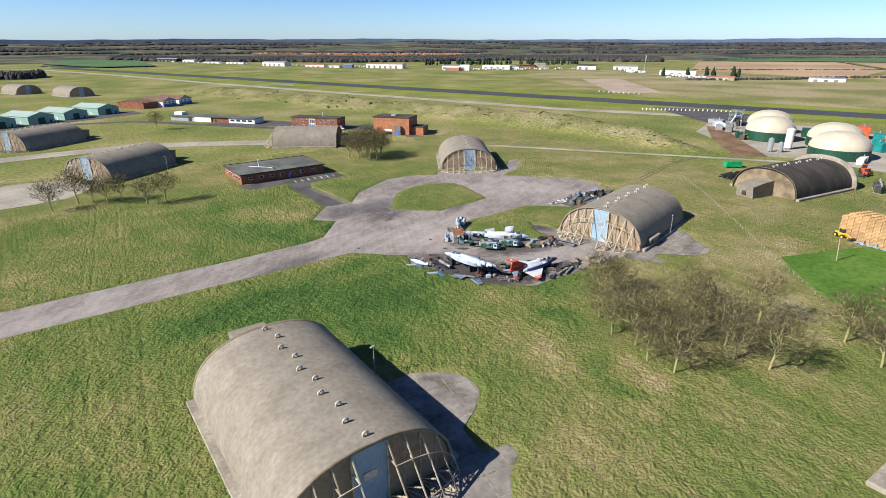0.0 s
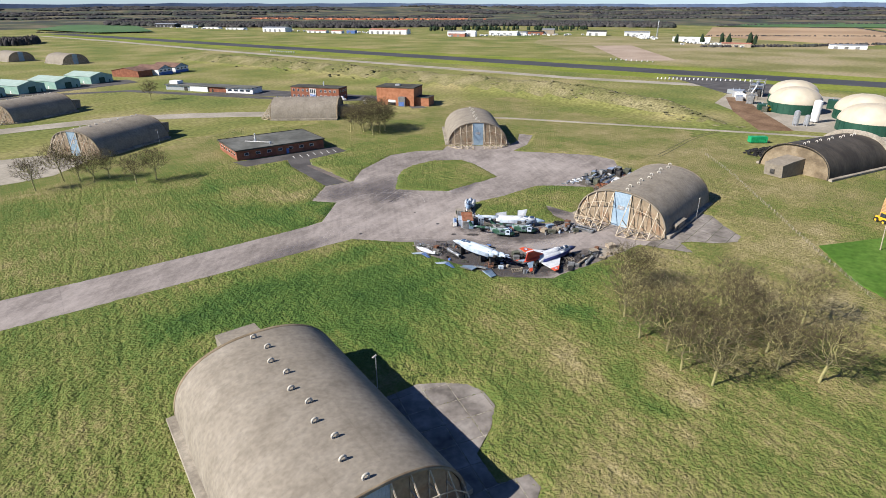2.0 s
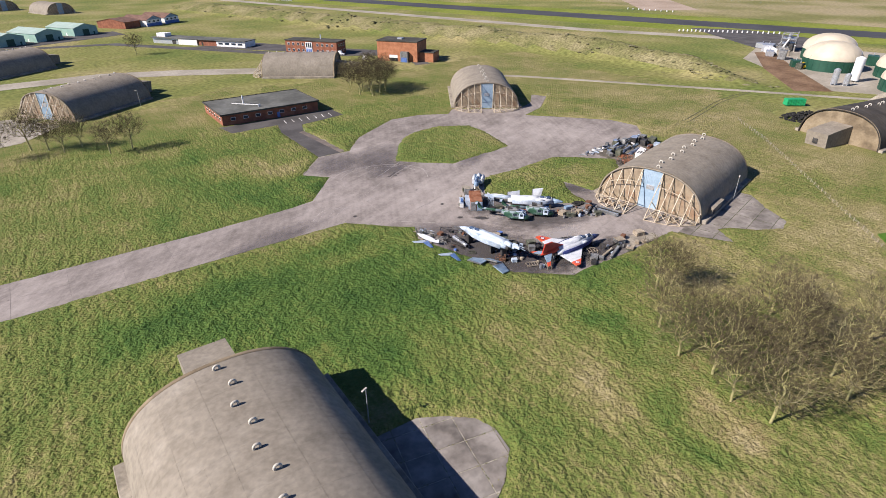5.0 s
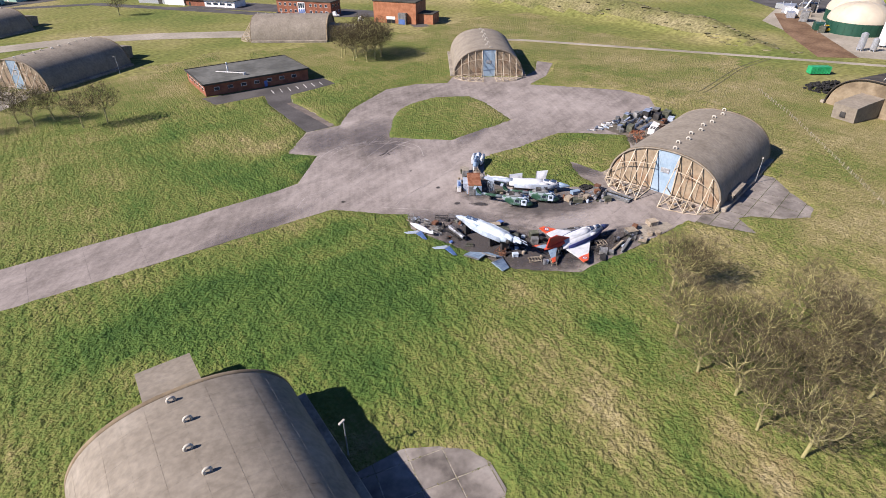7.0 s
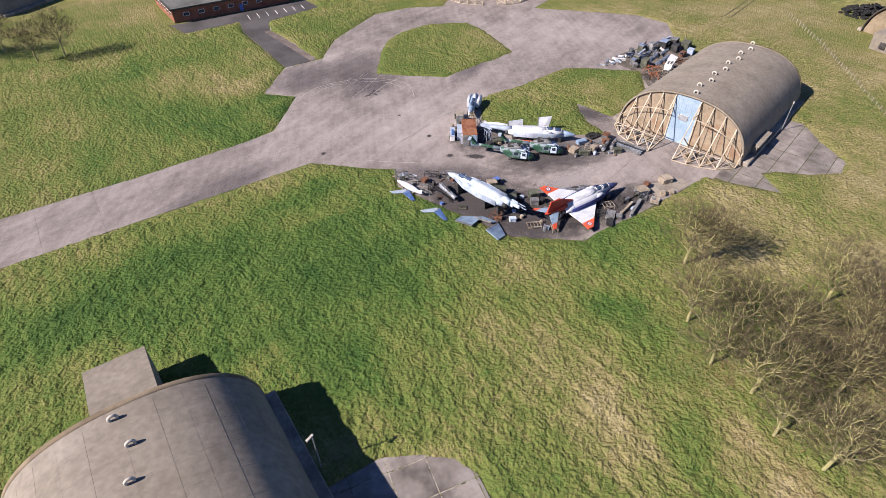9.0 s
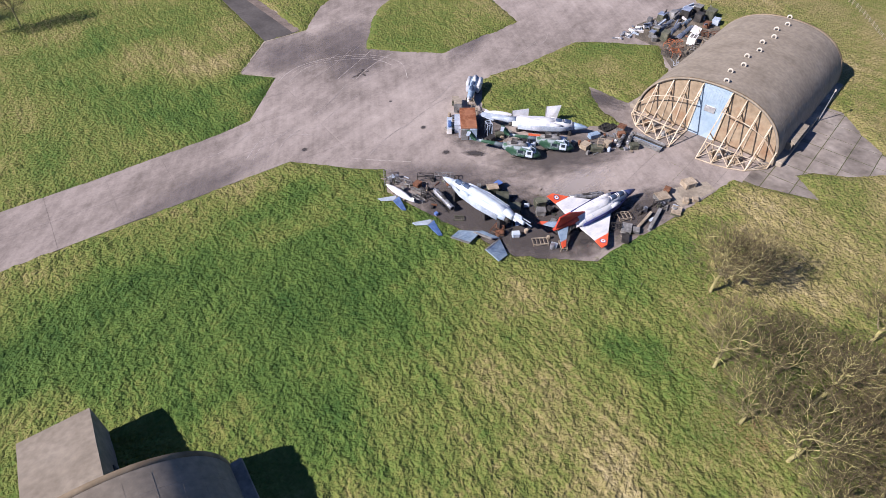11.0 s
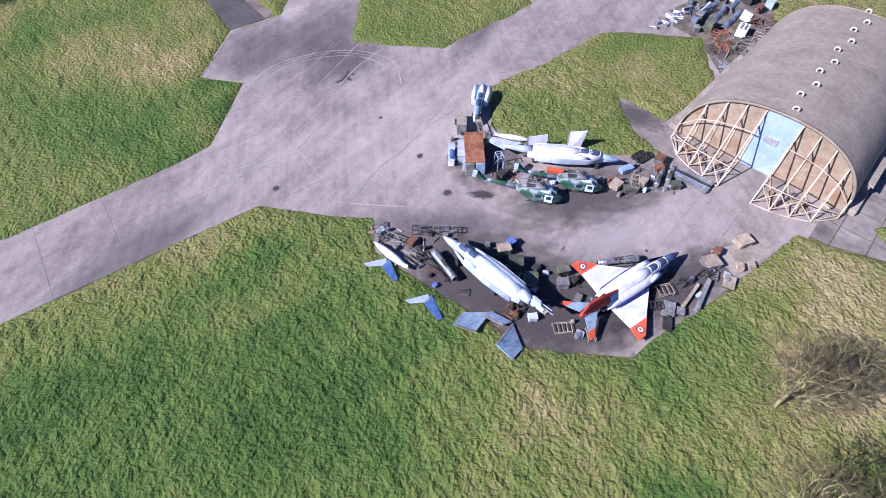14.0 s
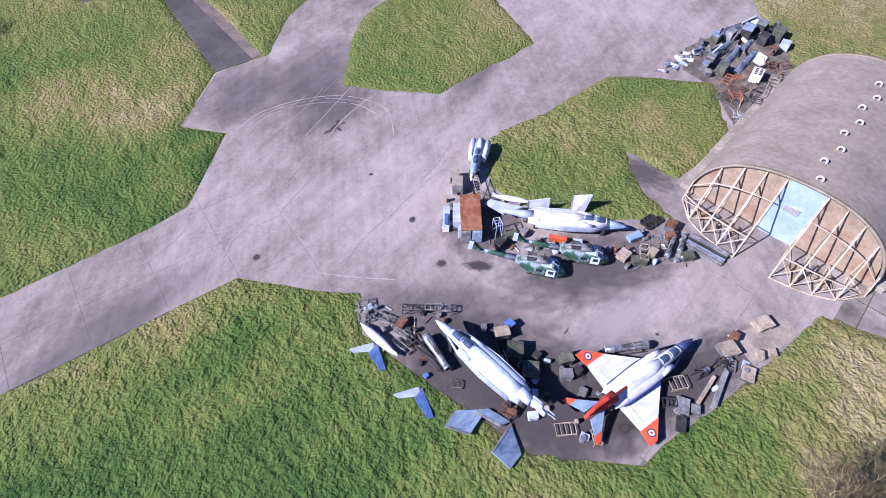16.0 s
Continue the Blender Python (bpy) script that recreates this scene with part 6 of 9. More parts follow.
# parked caravans and vans in rows
van = thing("parked_caravan", pose(850, 520, 0, 0, 0, -40), "small white parked caravan beyond the runway", "caravan", "rows of parked caravans")
bm = bmesh.new()
box(bm, -3, 3, -1.2, 1.2, 0.5, 2.9, bevel=0.3)
part("body", bm, WHITE, van)
bm = bmesh.new()
box(bm, -1.5, 1.5, -1.26, -1.18, 1.5, 2.3)
part("window", bm, GLASS, van)
bm = bmesh.new()
tube(bm, (0, -1.1, 0.4), (0, 1.1, 0.4), 0.4, 0.4, 12)
part("wheels", bm, RUBBER, van)
rc = random.Random(3)
for k in range(230):
    u = rc.random()
    if k < 60:
        x, y = 868 + 50 * u + rc.uniform(-14, 14), 430 + 130 * u + rc.uniform(-8, 8)
    elif k < 110:
        x, y = 700 + 260 * u + rc.uniform(-14, 14), 960 - 130 * u + rc.uniform(-18, 18)
    elif k > 160:
        x, y = 340 + 330 * u + rc.uniform(-12, 12), 1830 - 690 * u + rc.uniform(-25, 25)
    else:
        x, y = 940 + 90 * u + rc.uniform(-10, 10), 640 + 90 * u + rc.uniform(-20, 20)
    copy_thing(van, pose(x, y, 0, 0, 0, rc.uniform(-80, 20)))
# roofs of the far housing estate
ROOFS_V, ROOFS_F = [], []
for k in range(240):
    u = rc.random()
    x, y = 800 + 620 * u + rc.uniform(-40, 40), 2270 - 500 * u + rc.uniform(-60, 90)
    z, w, d, a = far_rise(x, y) + 7, rc.uniform(5, 9), rc.uniform(4, 5), rc.uniform(0, 3.1)
    n0 = len(ROOFS_V)
    for i, j, q in ((-w, -d, 0), (w, -d, 0), (w, d, 0), (-w, d, 0), (-w, 0, 4), (w, 0, 4)):
        ROOFS_V.append((x + i * math.cos(a) - j * math.sin(a), y + i * math.sin(a) + j * math.cos(a), z + q))
    ROOFS_F += [(n0, n0 + 1, n0 + 5, n0 + 4), (n0 + 2, n0 + 3, n0 + 4, n0 + 5), (n0 + 1, n0 + 2, n0 + 5), (n0 + 3, n0, n0 + 4), (n0 + 3, n0 + 2, n0 + 1, n0)]
tagged(mesh_arrays("far_housing", ROOFS_V, ROOFS_F, TERRACOTTA), "terracotta roofs of a far housing estate among woods", "houses", kind="stuff")
# lattice mast, marker boards
t = thing("radio_mast", pose(982, 655, 0), "slim grey lattice radio mast beyond the runway", "mast")
bm = bmesh.new()
for sx, sy in ((-0.9, -0.9), (0.9, -0.9), (0, 1)):
    bar(bm, (sx, sy, 0), (sx * 0.4, sy * 0.4, 32), 0.4)
for k in range(10):
    bar(bm, (-0.9, -0.9, 3 * k), (0.7, -0.7, 3 * k + 3), 0.25)
part("lattice", bm, STEEL, t)
board = thing("marker_board", pose(277, 775, 0, 0, 0, 20), "small white marker board in the airfield grass", "marker", "rows of airfield markers")
bm = bmesh.new()
box(bm, -1.0, 1.0, -0.4, 0.4, 0, 1.5, bevel=0.1)
part("board", bm, WHITE, board)
for k in range(11):
    copy_thing(board, pose(277 + 1.6 * k, 775 - 4 * k, 0, 0, 0, 20))
for k in range(22):
    copy_thing(board, pose(430 + 2.2 * k, 286 - 2.6 * k - 0.25 * (k - 11) ** 2 / 11, 0.07, 0, 0, 20))
for k in range(9):
    copy_thing(board, pose(547 + 1.2 * k, 422 - 6 * k, 0.07, 0, 0, 20))


# ---- scrapped aircraft ----
def disc(bm, r, m, z):
    v = [bm.verts.new(m @ Vector((r * math.cos(2 * math.pi * i / 24), r * math.sin(2 * math.pi * i / 24), z))) for i in range(24)]
    lo = [bm.verts.new(m @ Vector((r * math.cos(2 * math.pi * i / 24), r * math.sin(2 * math.pi * i / 24), z - 0.01))) for i in range(24)]
    bm.faces.new(v)
    for i in range(24):
        bm.faces.new((lo[i], lo[(i + 1) % 24], v[(i + 1) % 24], v[i]))


def roundel(parent, m, size):
    bm = bmesh.new()
    disc(bm, size, m, 0.0)
    ring = part("roundel", bm, ROUNDEL_BLUE, parent, "blue, white and red roundel")
    for r, z, mt in ((0.72 * size, 0.012, WHITE), (0.34 * size, 0.024, JET_RED)):
        bm = bmesh.new()
        disc(bm, r, m, z)
        part("ring", bm, mt, ring)


BODY = [(0.0, -0.05, 0.05, 0.05, 2), (-0.5, -0.03, 0.24, 0.26, 2), (-1.3, 0, 0.44, 0.5, 2), (-2.6, 0.05, 0.60, 0.72, 2), (-4.4, 0.1, 0.72, 0.9, 2.1), (-6.2, 0.12, 0.82, 0.98, 2.3), (-8.5, 0.12, 0.9, 0.95, 2.4),
        (-11, 0.15, 0.88, 0.88, 2.4), (-13, 0.28, 0.75, 0.72, 2.3), (-14.6, 0.42, 0.55, 0.52, 2.1), (-16.2, 0.52, 0.36, 0.36, 2), (-17.5, 0.58, 0.18, 0.2, 2)]


def jet(m, label, wings=True, tail=True, skin=JET_WHITE, nose=JET_BLUE, fin=JET_RED, fin_on=True, flank=JET_BLUE, cut=None, boom=None, ragged=False):
    """A two-seat jet fighter, its nose at the origin and its tail along -x."""
    t = thing("jet_fighter", m, label, "aircraft", "scrapped jet fighters")
    rows = [r for r in BODY if cut is None or r[0] >= cut]
    bm = bmesh.new()
    loft(bm, [(x, 0, z, w, h, n) for x, z, w, h, n in rows[3:9]], 24)
    fus = part("fuselage", bm, skin, t)
    bm = bmesh.new()
    loft(bm, [(x, 0, z, w, h, n) for x, z, w, h, n in (rows[8:10] if ragged else rows[8:])], 20)
    tb = part("tail_boom", bm, boom or skin, t)
    if ragged:
        # the tail torn off in steps, with bare spars left standing
        for x0, x1, y, z, w, h, rot in ((-14.4, -15.7, -0.10, 0.50, 0.40, 0.36, 2), (-15.5, -16.6, -0.28, 0.55, 0.22, 0.30, -5), (-14.2, -15.2, 0.42, 0.12, 0.26, 0.30, 6)):
            bm = bmesh.new()
            box(bm, x1, x0, y - w, y + w, z - h, z + h, pose(0, 0, 0, 0, 0, rot * 0.3), 0.1)
            part("torn_section", bm, skin, tb, "torn and stepped tail section")
        for y, z, l in ((-0.42, 0.75, 17.3), (-0.12, 0.62, 17.0), (-0.30, 0.35, 17.6), (0.2, 0.4, 15.9)):
            bm = bmesh.new()
            bar(bm, (-14.6, y, z), (-l, y - 0.06, z - 0.1), 0.10)
            part("bare_spar", bm, JET_GREY, tb)
        bm = bmesh.new()
        plate(bm, [(-14.9, 0.30, 0.72), (-16.1, 0.10, 0.82), (-15.8, -0.3, 0.92), (-14.7, -0.2, 0.95)], 0.04)
        part("torn_skin", bm, JET_GREY, tb)
    bm = bmesh.new()
    loft(bm, [(-5.6, 0, 0.10, 1.30, 0.60, 3), (-6.3, 0, 0.10, 1.46, 0.80, 2.9), (-7.6, 0, 0.10, 1.53, 0.86, 2.8), (-9.5, 0, 0.10, 1.55, 0.87, 2.7), (-11.2, 0, 0.10, 1.48, 0.83, 2.6),
              (-12.6, 0, 0.08, 1.36, 0.73, 2.4), (-13.7, 0, 0.04, 1.12, 0.56, 2.2)], 28)
    part("centre_body", bm, skin, t)
    # riveted panel lines standing a little proud
    for x in (-6.9, -8.8, -10.6, -12.2):
        bm = bmesh.new()
        k = min(range(len(BODY)), key=lambda i: abs(BODY[i][0] - x))
        z, w, h, n = 0.10, {-6.9: 1.515, -8.8: 1.547, -10.6: 1.50, -12.2: 1.40}[x], {-6.9: 0.84, -8.8: 0.87, -10.6: 0.845, -12.2: 0.765}[x], 2.7
        loft(bm, [(x - 0.025, 0, z, w * 1.008, h * 1.008, n), (x + 0.025, 0, z, w * 1.008, h * 1.008, n)], 28)
        part("panel_line", bm, JET_GREY, fus)
    bm = bmesh.new()
    loft(bm, [(x, 0, z, w, h, n) for x, z, w, h, n in rows[:4]], 24)
    part("nose_cone", bm, nose, t, "painted radar nose")
    # canopy: two glazed humps with frames
    for x0, x1, k in ((-3.0, -4.5, 0), (-4.6, -6.1, 1)):
        bm = bmesh.new()
        loft(bm, [(x0 + (x1 - x0) * f, 0, 0.80 + 0.06 * k, w, h, 2) for f, w, h in ((0, 0.22, 0.12 + 0.12 * k), (0.25, 0.40, 0.42), (0.7, 0.44, 0.50), (1.0, 0.40, 0.40))], 16)
        c = part("canopy", bm, CANOPY, t, "blue-tinted glazed canopy")
        for f in (0.06, 0.97):
            bm = bmesh.new()
            xx = x0 + (x1 - x0) * f
            hh = 0.52 if f > 0.3 else 0.30 + 0.05 * k
            loft(bm, [(xx - 0.035, 0, 0.80 + 0.06 * k, 0.455, hh, 2), (xx + 0.035, 0, 0.80 + 0.06 * k, 0.455, hh, 2)], 16)
            part("canopy_frame", bm, skin, c)
    bm = bmesh.new()
    loft(bm, [(-6.0, 0, 0.86, 0.46, 0.42, 2), (-7.5, 0, 0.74, 0.80, 0.44, 2), (-11, 0, 0.70, 0.78, 0.36, 2), (-14 if not ragged else -13.0, 0, 0.70, 0.30, 0.24, 2)], 14)
    part("spine", bm, skin, t)
    for s in (-1, 1):
        bm = bmesh.new()
        loft(bm, [(-4.9, s * 1.02, 0.10, 0.28, 0.62, 3), (-5.8, s * 1.02, 0.10, 0.40, 0.68, 3), (-6.8, s * 0.98, 0.10, 0.50, 0.72, 2.9)], 18)
        duct = part("intake_duct", bm, skin, t)
        bm = bmesh.new()
        loft(bm, [(-4.86, s * 1.02, 0.10, 0.22, 0.55, 3), (-4.92, s * 1.02, 0.10, 0.22, 0.55, 3)], 18)
        part("intake_mouth", bm, DARK, duct)
        bm = bmesh.new()
        loft(bm, [(-2.6, s * 0.60, 0.02, 0.06, 0.36, 3), (-4.9, s * 1.30, 0.0, 0.07, 0.50, 3), (-8.5, s * 1.57, 0.02, 0.06, 0.62, 3), (-12.6, s * 1.42, 0.0, 0.07, 0.52, 3)], 12)
        part("flank_stripe", bm, flank, duct, "painted flank stripe")
        bm = bmesh.new()
        loft(bm, [(-13.5, s * 0.62, -0.1, 0.42, 0.46, 2), (-14.3, s * 0.62, -0.1, 0.36, 0.36, 2)], 14)
        part("jet_pipe", bm, SCRAP_DARK, t)
        if wings:
            bm = bmesh.new()
            plate(bm, [(-6.4, s * 1.1, -0.35), (-10.3, s * 4.25, -0.30), (-12.9, s * 4.25, -0.30), (-13.1, s * 1.1, -0.35)], 0.20)
            w = part("wing", bm, skin, t)
            bm = bmesh.new()
            plate(bm, [(-10.2, s * 4.25, -0.28), (-12.3, s * 5.9, 0.08), (-13.4, s * 5.9, 0.08), (-13.0, s * 4.25, -0.28)], 0.16)
            tip = part("wing_tip", bm, TIP_ORANGE, w, "orange-red outer wing panel")
            a = math.degrees(math.atan2(0.36, 1.65)) * s
            roundel(tip, Matrix.Translation((-12.2, s * 5.0, 0.0)) @ pose(0, 0, 0, a, 0, 0), 0.46)
            for k in range(2):
                bm = bmesh.new()
                plate(bm, [(-12.0 - 0.1 * k, s * (1.4 + 1.35 * k), -0.23), (-12.0 - 0.1 * k, s * (2.65 + 1.35 * k), -0.23), (-13.0, s * (2.65 + 1.35 * k), -0.26), (-13.08, s * (1.4 + 1.35 * k), -0.26)], 0.1)
                part("flap", bm, skin, w)
        if tail:
            bm = bmesh.new()
            plate(bm, [(-14.9, s * 0.45, 0.35), (-16.6, s * 2.0, -0.20), (-17.6, s * 2.0, -0.20), (-17.0, s * 0.45, 0.35)], 0.12)
            tp = part("tailplane", bm, PALE_BLUE if wings else skin, t)
            bm = bmesh.new()
            plate(bm, [(-16.55, s * 1.95, -0.17), (-17.3, s * 2.75, -0.46), (-17.9, s * 2.75, -0.46), (-17.6, s * 1.95, -0.17)], 0.13)
            part("tailplane_tip", bm, TIP_ORANGE if wings else skin, tp)
    if fin_on:
        bm = bmesh.new()
        plate(bm, [(-10.9, 0, 0.80), (-14.9, 0, 2.75), (-16.9, 0, 2.75), (-17.3, 0, 0.6)], 0.22)
        f = part("fin", bm, fin, t, "painted tail fin")
        bm = bmesh.new()
        box(bm, -17.0, -14.9, -0.12, 0.12, 2.74, 2.86, bevel=0.04)
        part("fin_cap", bm, fin, f)
    # low trestles under the belly
    for x in (-3.2, -9.5, -12.5):
        bm = bmesh.new()
        z0 = -(m.translation.z) - 0.05
        box(bm, x - 0.25, x + 0.25, -0.8, 0.8, z0, -0.62, bevel=0.03)
        part("trestle", bm, SCRAP_DARK, t)
    return t


j2 = jet(pose(105.2, 89.4, 1.55, 6, 0, -1.0), "white jet fighter with red fin and orange wing tips", boom=JET_RED, flank=FLANK_BLUE)
j2.scale = (1.0, 1.02, 1.0)
jet(pose(81.2, 108.3, 2.75, 0, 1.5, 99.7), "chalky white jet fighter fuselage without wings on trestles", wings=False, tail=False, fin_on=False, skin=JET_CHALK, nose=JET_GREY, flank=JET_GREY, ragged=True)
jet(pose(111.6, 105.9, 1.6, 0, 0, -43), "white jet fighter fuselage with grey-blue nose beside the lawn", wings=False, tail=False, fin_on=False, skin=JET_WHITE, nose=PALE_BLUE, flank=JET_GREY, boom=JET_GREY)


def loose_panel(name, corners, thick, mat, label, trims=()):
    t = thing(name, pose(0, 0, 0), label, "aircraft part", "loose aircraft panels")
    bm = bmesh.new()
    plate(bm, corners, thick)
    p = part("panel", bm, mat, t)
    c = sum((Vector(v) for v in corners), Vector()) / len(corners)
    k = [c + (Vector(v) - c) * 0.55 for v in corners]
    nrm = (k[1] - k[0]).cross(k[2] - k[0]).normalized()
    if nrm.z < 0:
        nrm = -nrm
    bm = bmesh.new()
    plate(bm, [v + nrm * (thick / 2 + 0.012) for v in k], 0.02)
    part("access_panel", bm, mat, p)
    bm = bmesh.new()
    bar(bm, Vector(corners[0]), Vector(corners[-1]), thick * 1.3)
    part("spar", bm, SCRAP_GREY, p)
    return t


# wings cut from the white fuselage, lying on the grass edge
loose_panel("wing_section", [(75.1, 97.6, 1.40), (77.2, 98.5, 0.80), (80.2, 96.8, 0.28), (76.9, 95.5, 0.85)], 0.16, PALE_BLUE, "faded blue detached jet wing panel lying on grass")
loose_panel("wing_section", [(79.0, 97.2, 0.55), (80.4, 96.8, 0.3), (81.5, 94.2, 0.3), (80.2, 94.4, 0.7)], 0.18, PALE_BLUE, "faded blue wing centre section on the ground")
loose_panel("wing_section", [(81.4, 94.0, 0.25), (80.2, 90.8, 0.38), (78.2, 90.3, 0.75), (77.5, 92.5, 1.62)], 0.16, PALE_BLUE, "faded blue detached jet wing panel lying on grass")
for x, y, r in ((73.9, 110.6, 0), (75.3, 102.8, 6)):
    loose_panel("tailplane_half", [(x + 0.1, y + 0.5, 0.4), (x - 2.8, y + 1.3, 0.62), (x - 2.5, y + 0.6, 0.5), (x - 0.2, y - 0.6, 0.35)], 0.10, JET_GREY, "pale grey detached tailplane half on the grass")
    loose_panel("tailplane_half", [(x + 0.4, y + 0.1, 0.42), (x - 0.5, y - 3.5, 0.55), (x - 1.1, y - 3.3, 0.7), (x - 1.1, y - 0.5, 0.62)], 0.10, DEEP_BLUE, "blue detached tailplane half on the grass")
# upright panels beyond the second white jet
loose_panel("wing_section", [(102.6, 116.6, 0.1), (105.4, 115.0, 0.1), (105.5, 115.3, 2.9), (102.9, 116.8, 2.6)], 0.14, JET_WHITE, "white detached wing panel standing upright on grass")
loose_panel("wing_section", [(107.6, 112.9, 0.1), (109.3, 111.9, 0.1), (110.4, 112.0, 3.5), (108.3, 113.6, 3.2)], 0.14, JET_WHITE, "white detached wing panel standing upright on grass")


def drop_tank(a, b, r, mat, label):
    a, b = Vector(a), Vector(b)
    ang = math.degrees(math.atan2(b.y - a.y, b.x - a.x))
    t = thing("drop_tank", pose(a.x, a.y, a.z, 0, 0, ang), label, "drop tank")
    l = (b - a).length
    bm = bmesh.new()
    loft(bm, [(0, 0, 0, 0.03, 0.03, 2), (0.08 * l, 0, 0, 0.4 * r, 0.4 * r, 2), (0.25 * l, 0, 0, 0.85 * r, 0.85 * r, 2), (0.45 * l, 0, 0, r, r, 2), (0.65 * l, 0, 0, 0.95 * r, 0.95 * r, 2), (0.88 * l, 0, 0, 0.5 * r, 0.5 * r, 2),
              (l, 0, 0, 0.08, 0.08, 2)], 18)
    part("body", bm, mat, t)
    for x in (0.3, 0.7):
        bm = bmesh.new()
        box(bm, x * l - 0.15, x * l + 0.15, -r, r, -a.z - 0.02, -r * 0.6)
        part("cradle", bm, SCRAP_WOOD, t)
    bm = bmesh.new()
    plate(bm, [(0.82 * l, 0, 0.3 * r), (0.95 * l, 0, 1.3 * r), (1.0 * l, 0, 1.3 * r), (0.97 * l, 0, 0)], 0.05)
    part("tail_vane", bm, mat, t)


drop_tank((74.0, 114.2, 0.7), (75.4, 107.8, 0.7), 0.55, JET_WHITE, "white streamlined drop tank on wooden blocks")
drop_tank((104.3, 117.4, 0.8), (100.4, 121.9, 0.8), 0.45, JET_WHITE, "white streamlined drop tank beside the lawn")


def engine(a, b, r, label):
    a, b = Vector(a), Vector(b)
    ang = math.degrees(math.atan2(b.y - a.y, b.x - a.x))
    t = thing("jet_engine", pose(a.x, a.y, a.z, 0, 0, ang), label, "jet engine", "dismounted jet engines")
    l = (b - a).length
    bm = bmesh.new()
    loft(bm, [(0, 0, 0, r * 0.8, r * 0.8, 2), (0.1 * l, 0, 0, r, r, 2), (0.35 * l, 0, 0, r * 0.9, r * 0.9, 2), (0.5 * l, 0, 0, r * 0.72, r * 0.72, 2), (0.75 * l, 0, 0, r * 0.8, r * 0.8, 2), (l, 0, 0, r * 0.75, r * 0.75, 2)], 18)
    c = part("casing", bm, BARE_METAL, t)
    for f, k in ((0.06, 1.06), (0.22, 1.03), (0.36, 1.0), (0.52, 0.84), (0.66, 0.84), (0.8, 0.9), (0.97, 0.86)):
        bm = bmesh.new()
        tube(bm, (f * l - 0.05, 0, 0), (f * l + 0.05, 0, 0), r * k, r * k, 18)
        part("flange", bm, SCRAP_GREY if f < 0.9 else STEEL, c)
    bm = bmesh.new()
    tube(bm, (l - 0.02, 0, 0), (l + 0.01, 0, 0), r * 0.66, r * 0.66, 18)
    part("nozzle", bm, DARK, c)
    for k in range(5):
        bm = bmesh.new()
        y = (-0.5 + 0.25 * k) * r
        bar(bm, (0.15 * l, y, r * 0.9), (0.62 * l, y * 0.7, r * 0.72), 0.06)
        part("pipe", bm, SCRAP_DARK, c)
    for x in (0.15, 0.8):
        for y in (-1, 1):
            bm = bmesh.new()
            bar(bm, (x * l, y * r * 1.1, -a.z), (x * l, y * r * 0.5, -r * 0.4), 0.1)
            part("cradle_leg", bm, SCRAP_DARK, t)
    bm = bmesh.new()
    for y in (-1, 1):
        bar(bm, (0.05 * l, y * r * 1.1, -a.z + 0.08), (0.95 * l, y * r * 1.1, -a.z + 0.08), 0.12)
    part("cradle_frame", bm, SCRAP_DARK, t)


engine((79.6, 108.2, 0.85), (79.3, 103.0, 0.85), 0.52, "dismounted silver jet engine in a steel cradle")
engine((100.9, 92.0, 0.75), (95.9, 94.5, 0.75), 0.52, "dismounted silver jet engine on the apron")


def nose_section():
    """A cut-off cockpit section with its intakes."""
    t = thing("cockpit_section", pose(99.3, 125.6, 1.35, 0, 0, 223), "blue and white cut-off jet cockpit section", "aircraft part")
    rows = [r for r in BODY if r[0] >= -8.5]
    bm = bmesh.new()
    loft(bm, [(x, 0, z, w, h, n) for x, z, w, h, n in rows[2:]], 22)
    part("fuselage", bm, PALE_BLUE, t)
    bm = bmesh.new()
    loft(bm, [(x, 0, z, w, h, n) for x, z, w, h, n in rows[:3]], 22)
    part("nose_cone", bm, JET_WHITE, t)
    for x0, x1 in ((-3.0, -4.5), (-4.7, -6.1)):
        bm = bmesh.new()
        loft(bm, [(x0 + (x1 - x0) * f, 0, 0.8, w, h, 2) for f, w, h in ((0, 0.22, 0.16), (0.3, 0.40, 0.44), (0.7, 0.44, 0.50), (1, 0.40, 0.38))], 16)
        part("canopy", bm, CANOPY, t)
    for s in (-1, 1):
        bm = bmesh.new()
        loft(bm, [(-4.9, s * 1.05, 0.12, 0.30, 0.75, 3), (-6.5, s * 1.15, 0.08, 0.44, 0.82, 3), (-8.6, s * 1.12, 0.02, 0.5, 0.82, 2.6)], 18)
        part("intake_duct", bm, JET_WHITE, t)
    bm = bmesh.new()
    box(bm, -6.6, -5.9, -1.2, 1.2, -1.4, -0.7, bevel=0.04)
    box(bm, -3.0, -2.4, -0.8, 0.8, -1.4, -0.6, bevel=0.04)
    part("trestle", bm, SCRAP_DARK, t)
    bm = bmesh.new()
    loft(bm, [(-6.4, 0, 0.95, 0.4, 0.36, 2), (-8.5, 0, 0.98, 0.38, 0.30, 2)], 12)
    part("spine", bm, JET_WHITE, t)


nose_section()


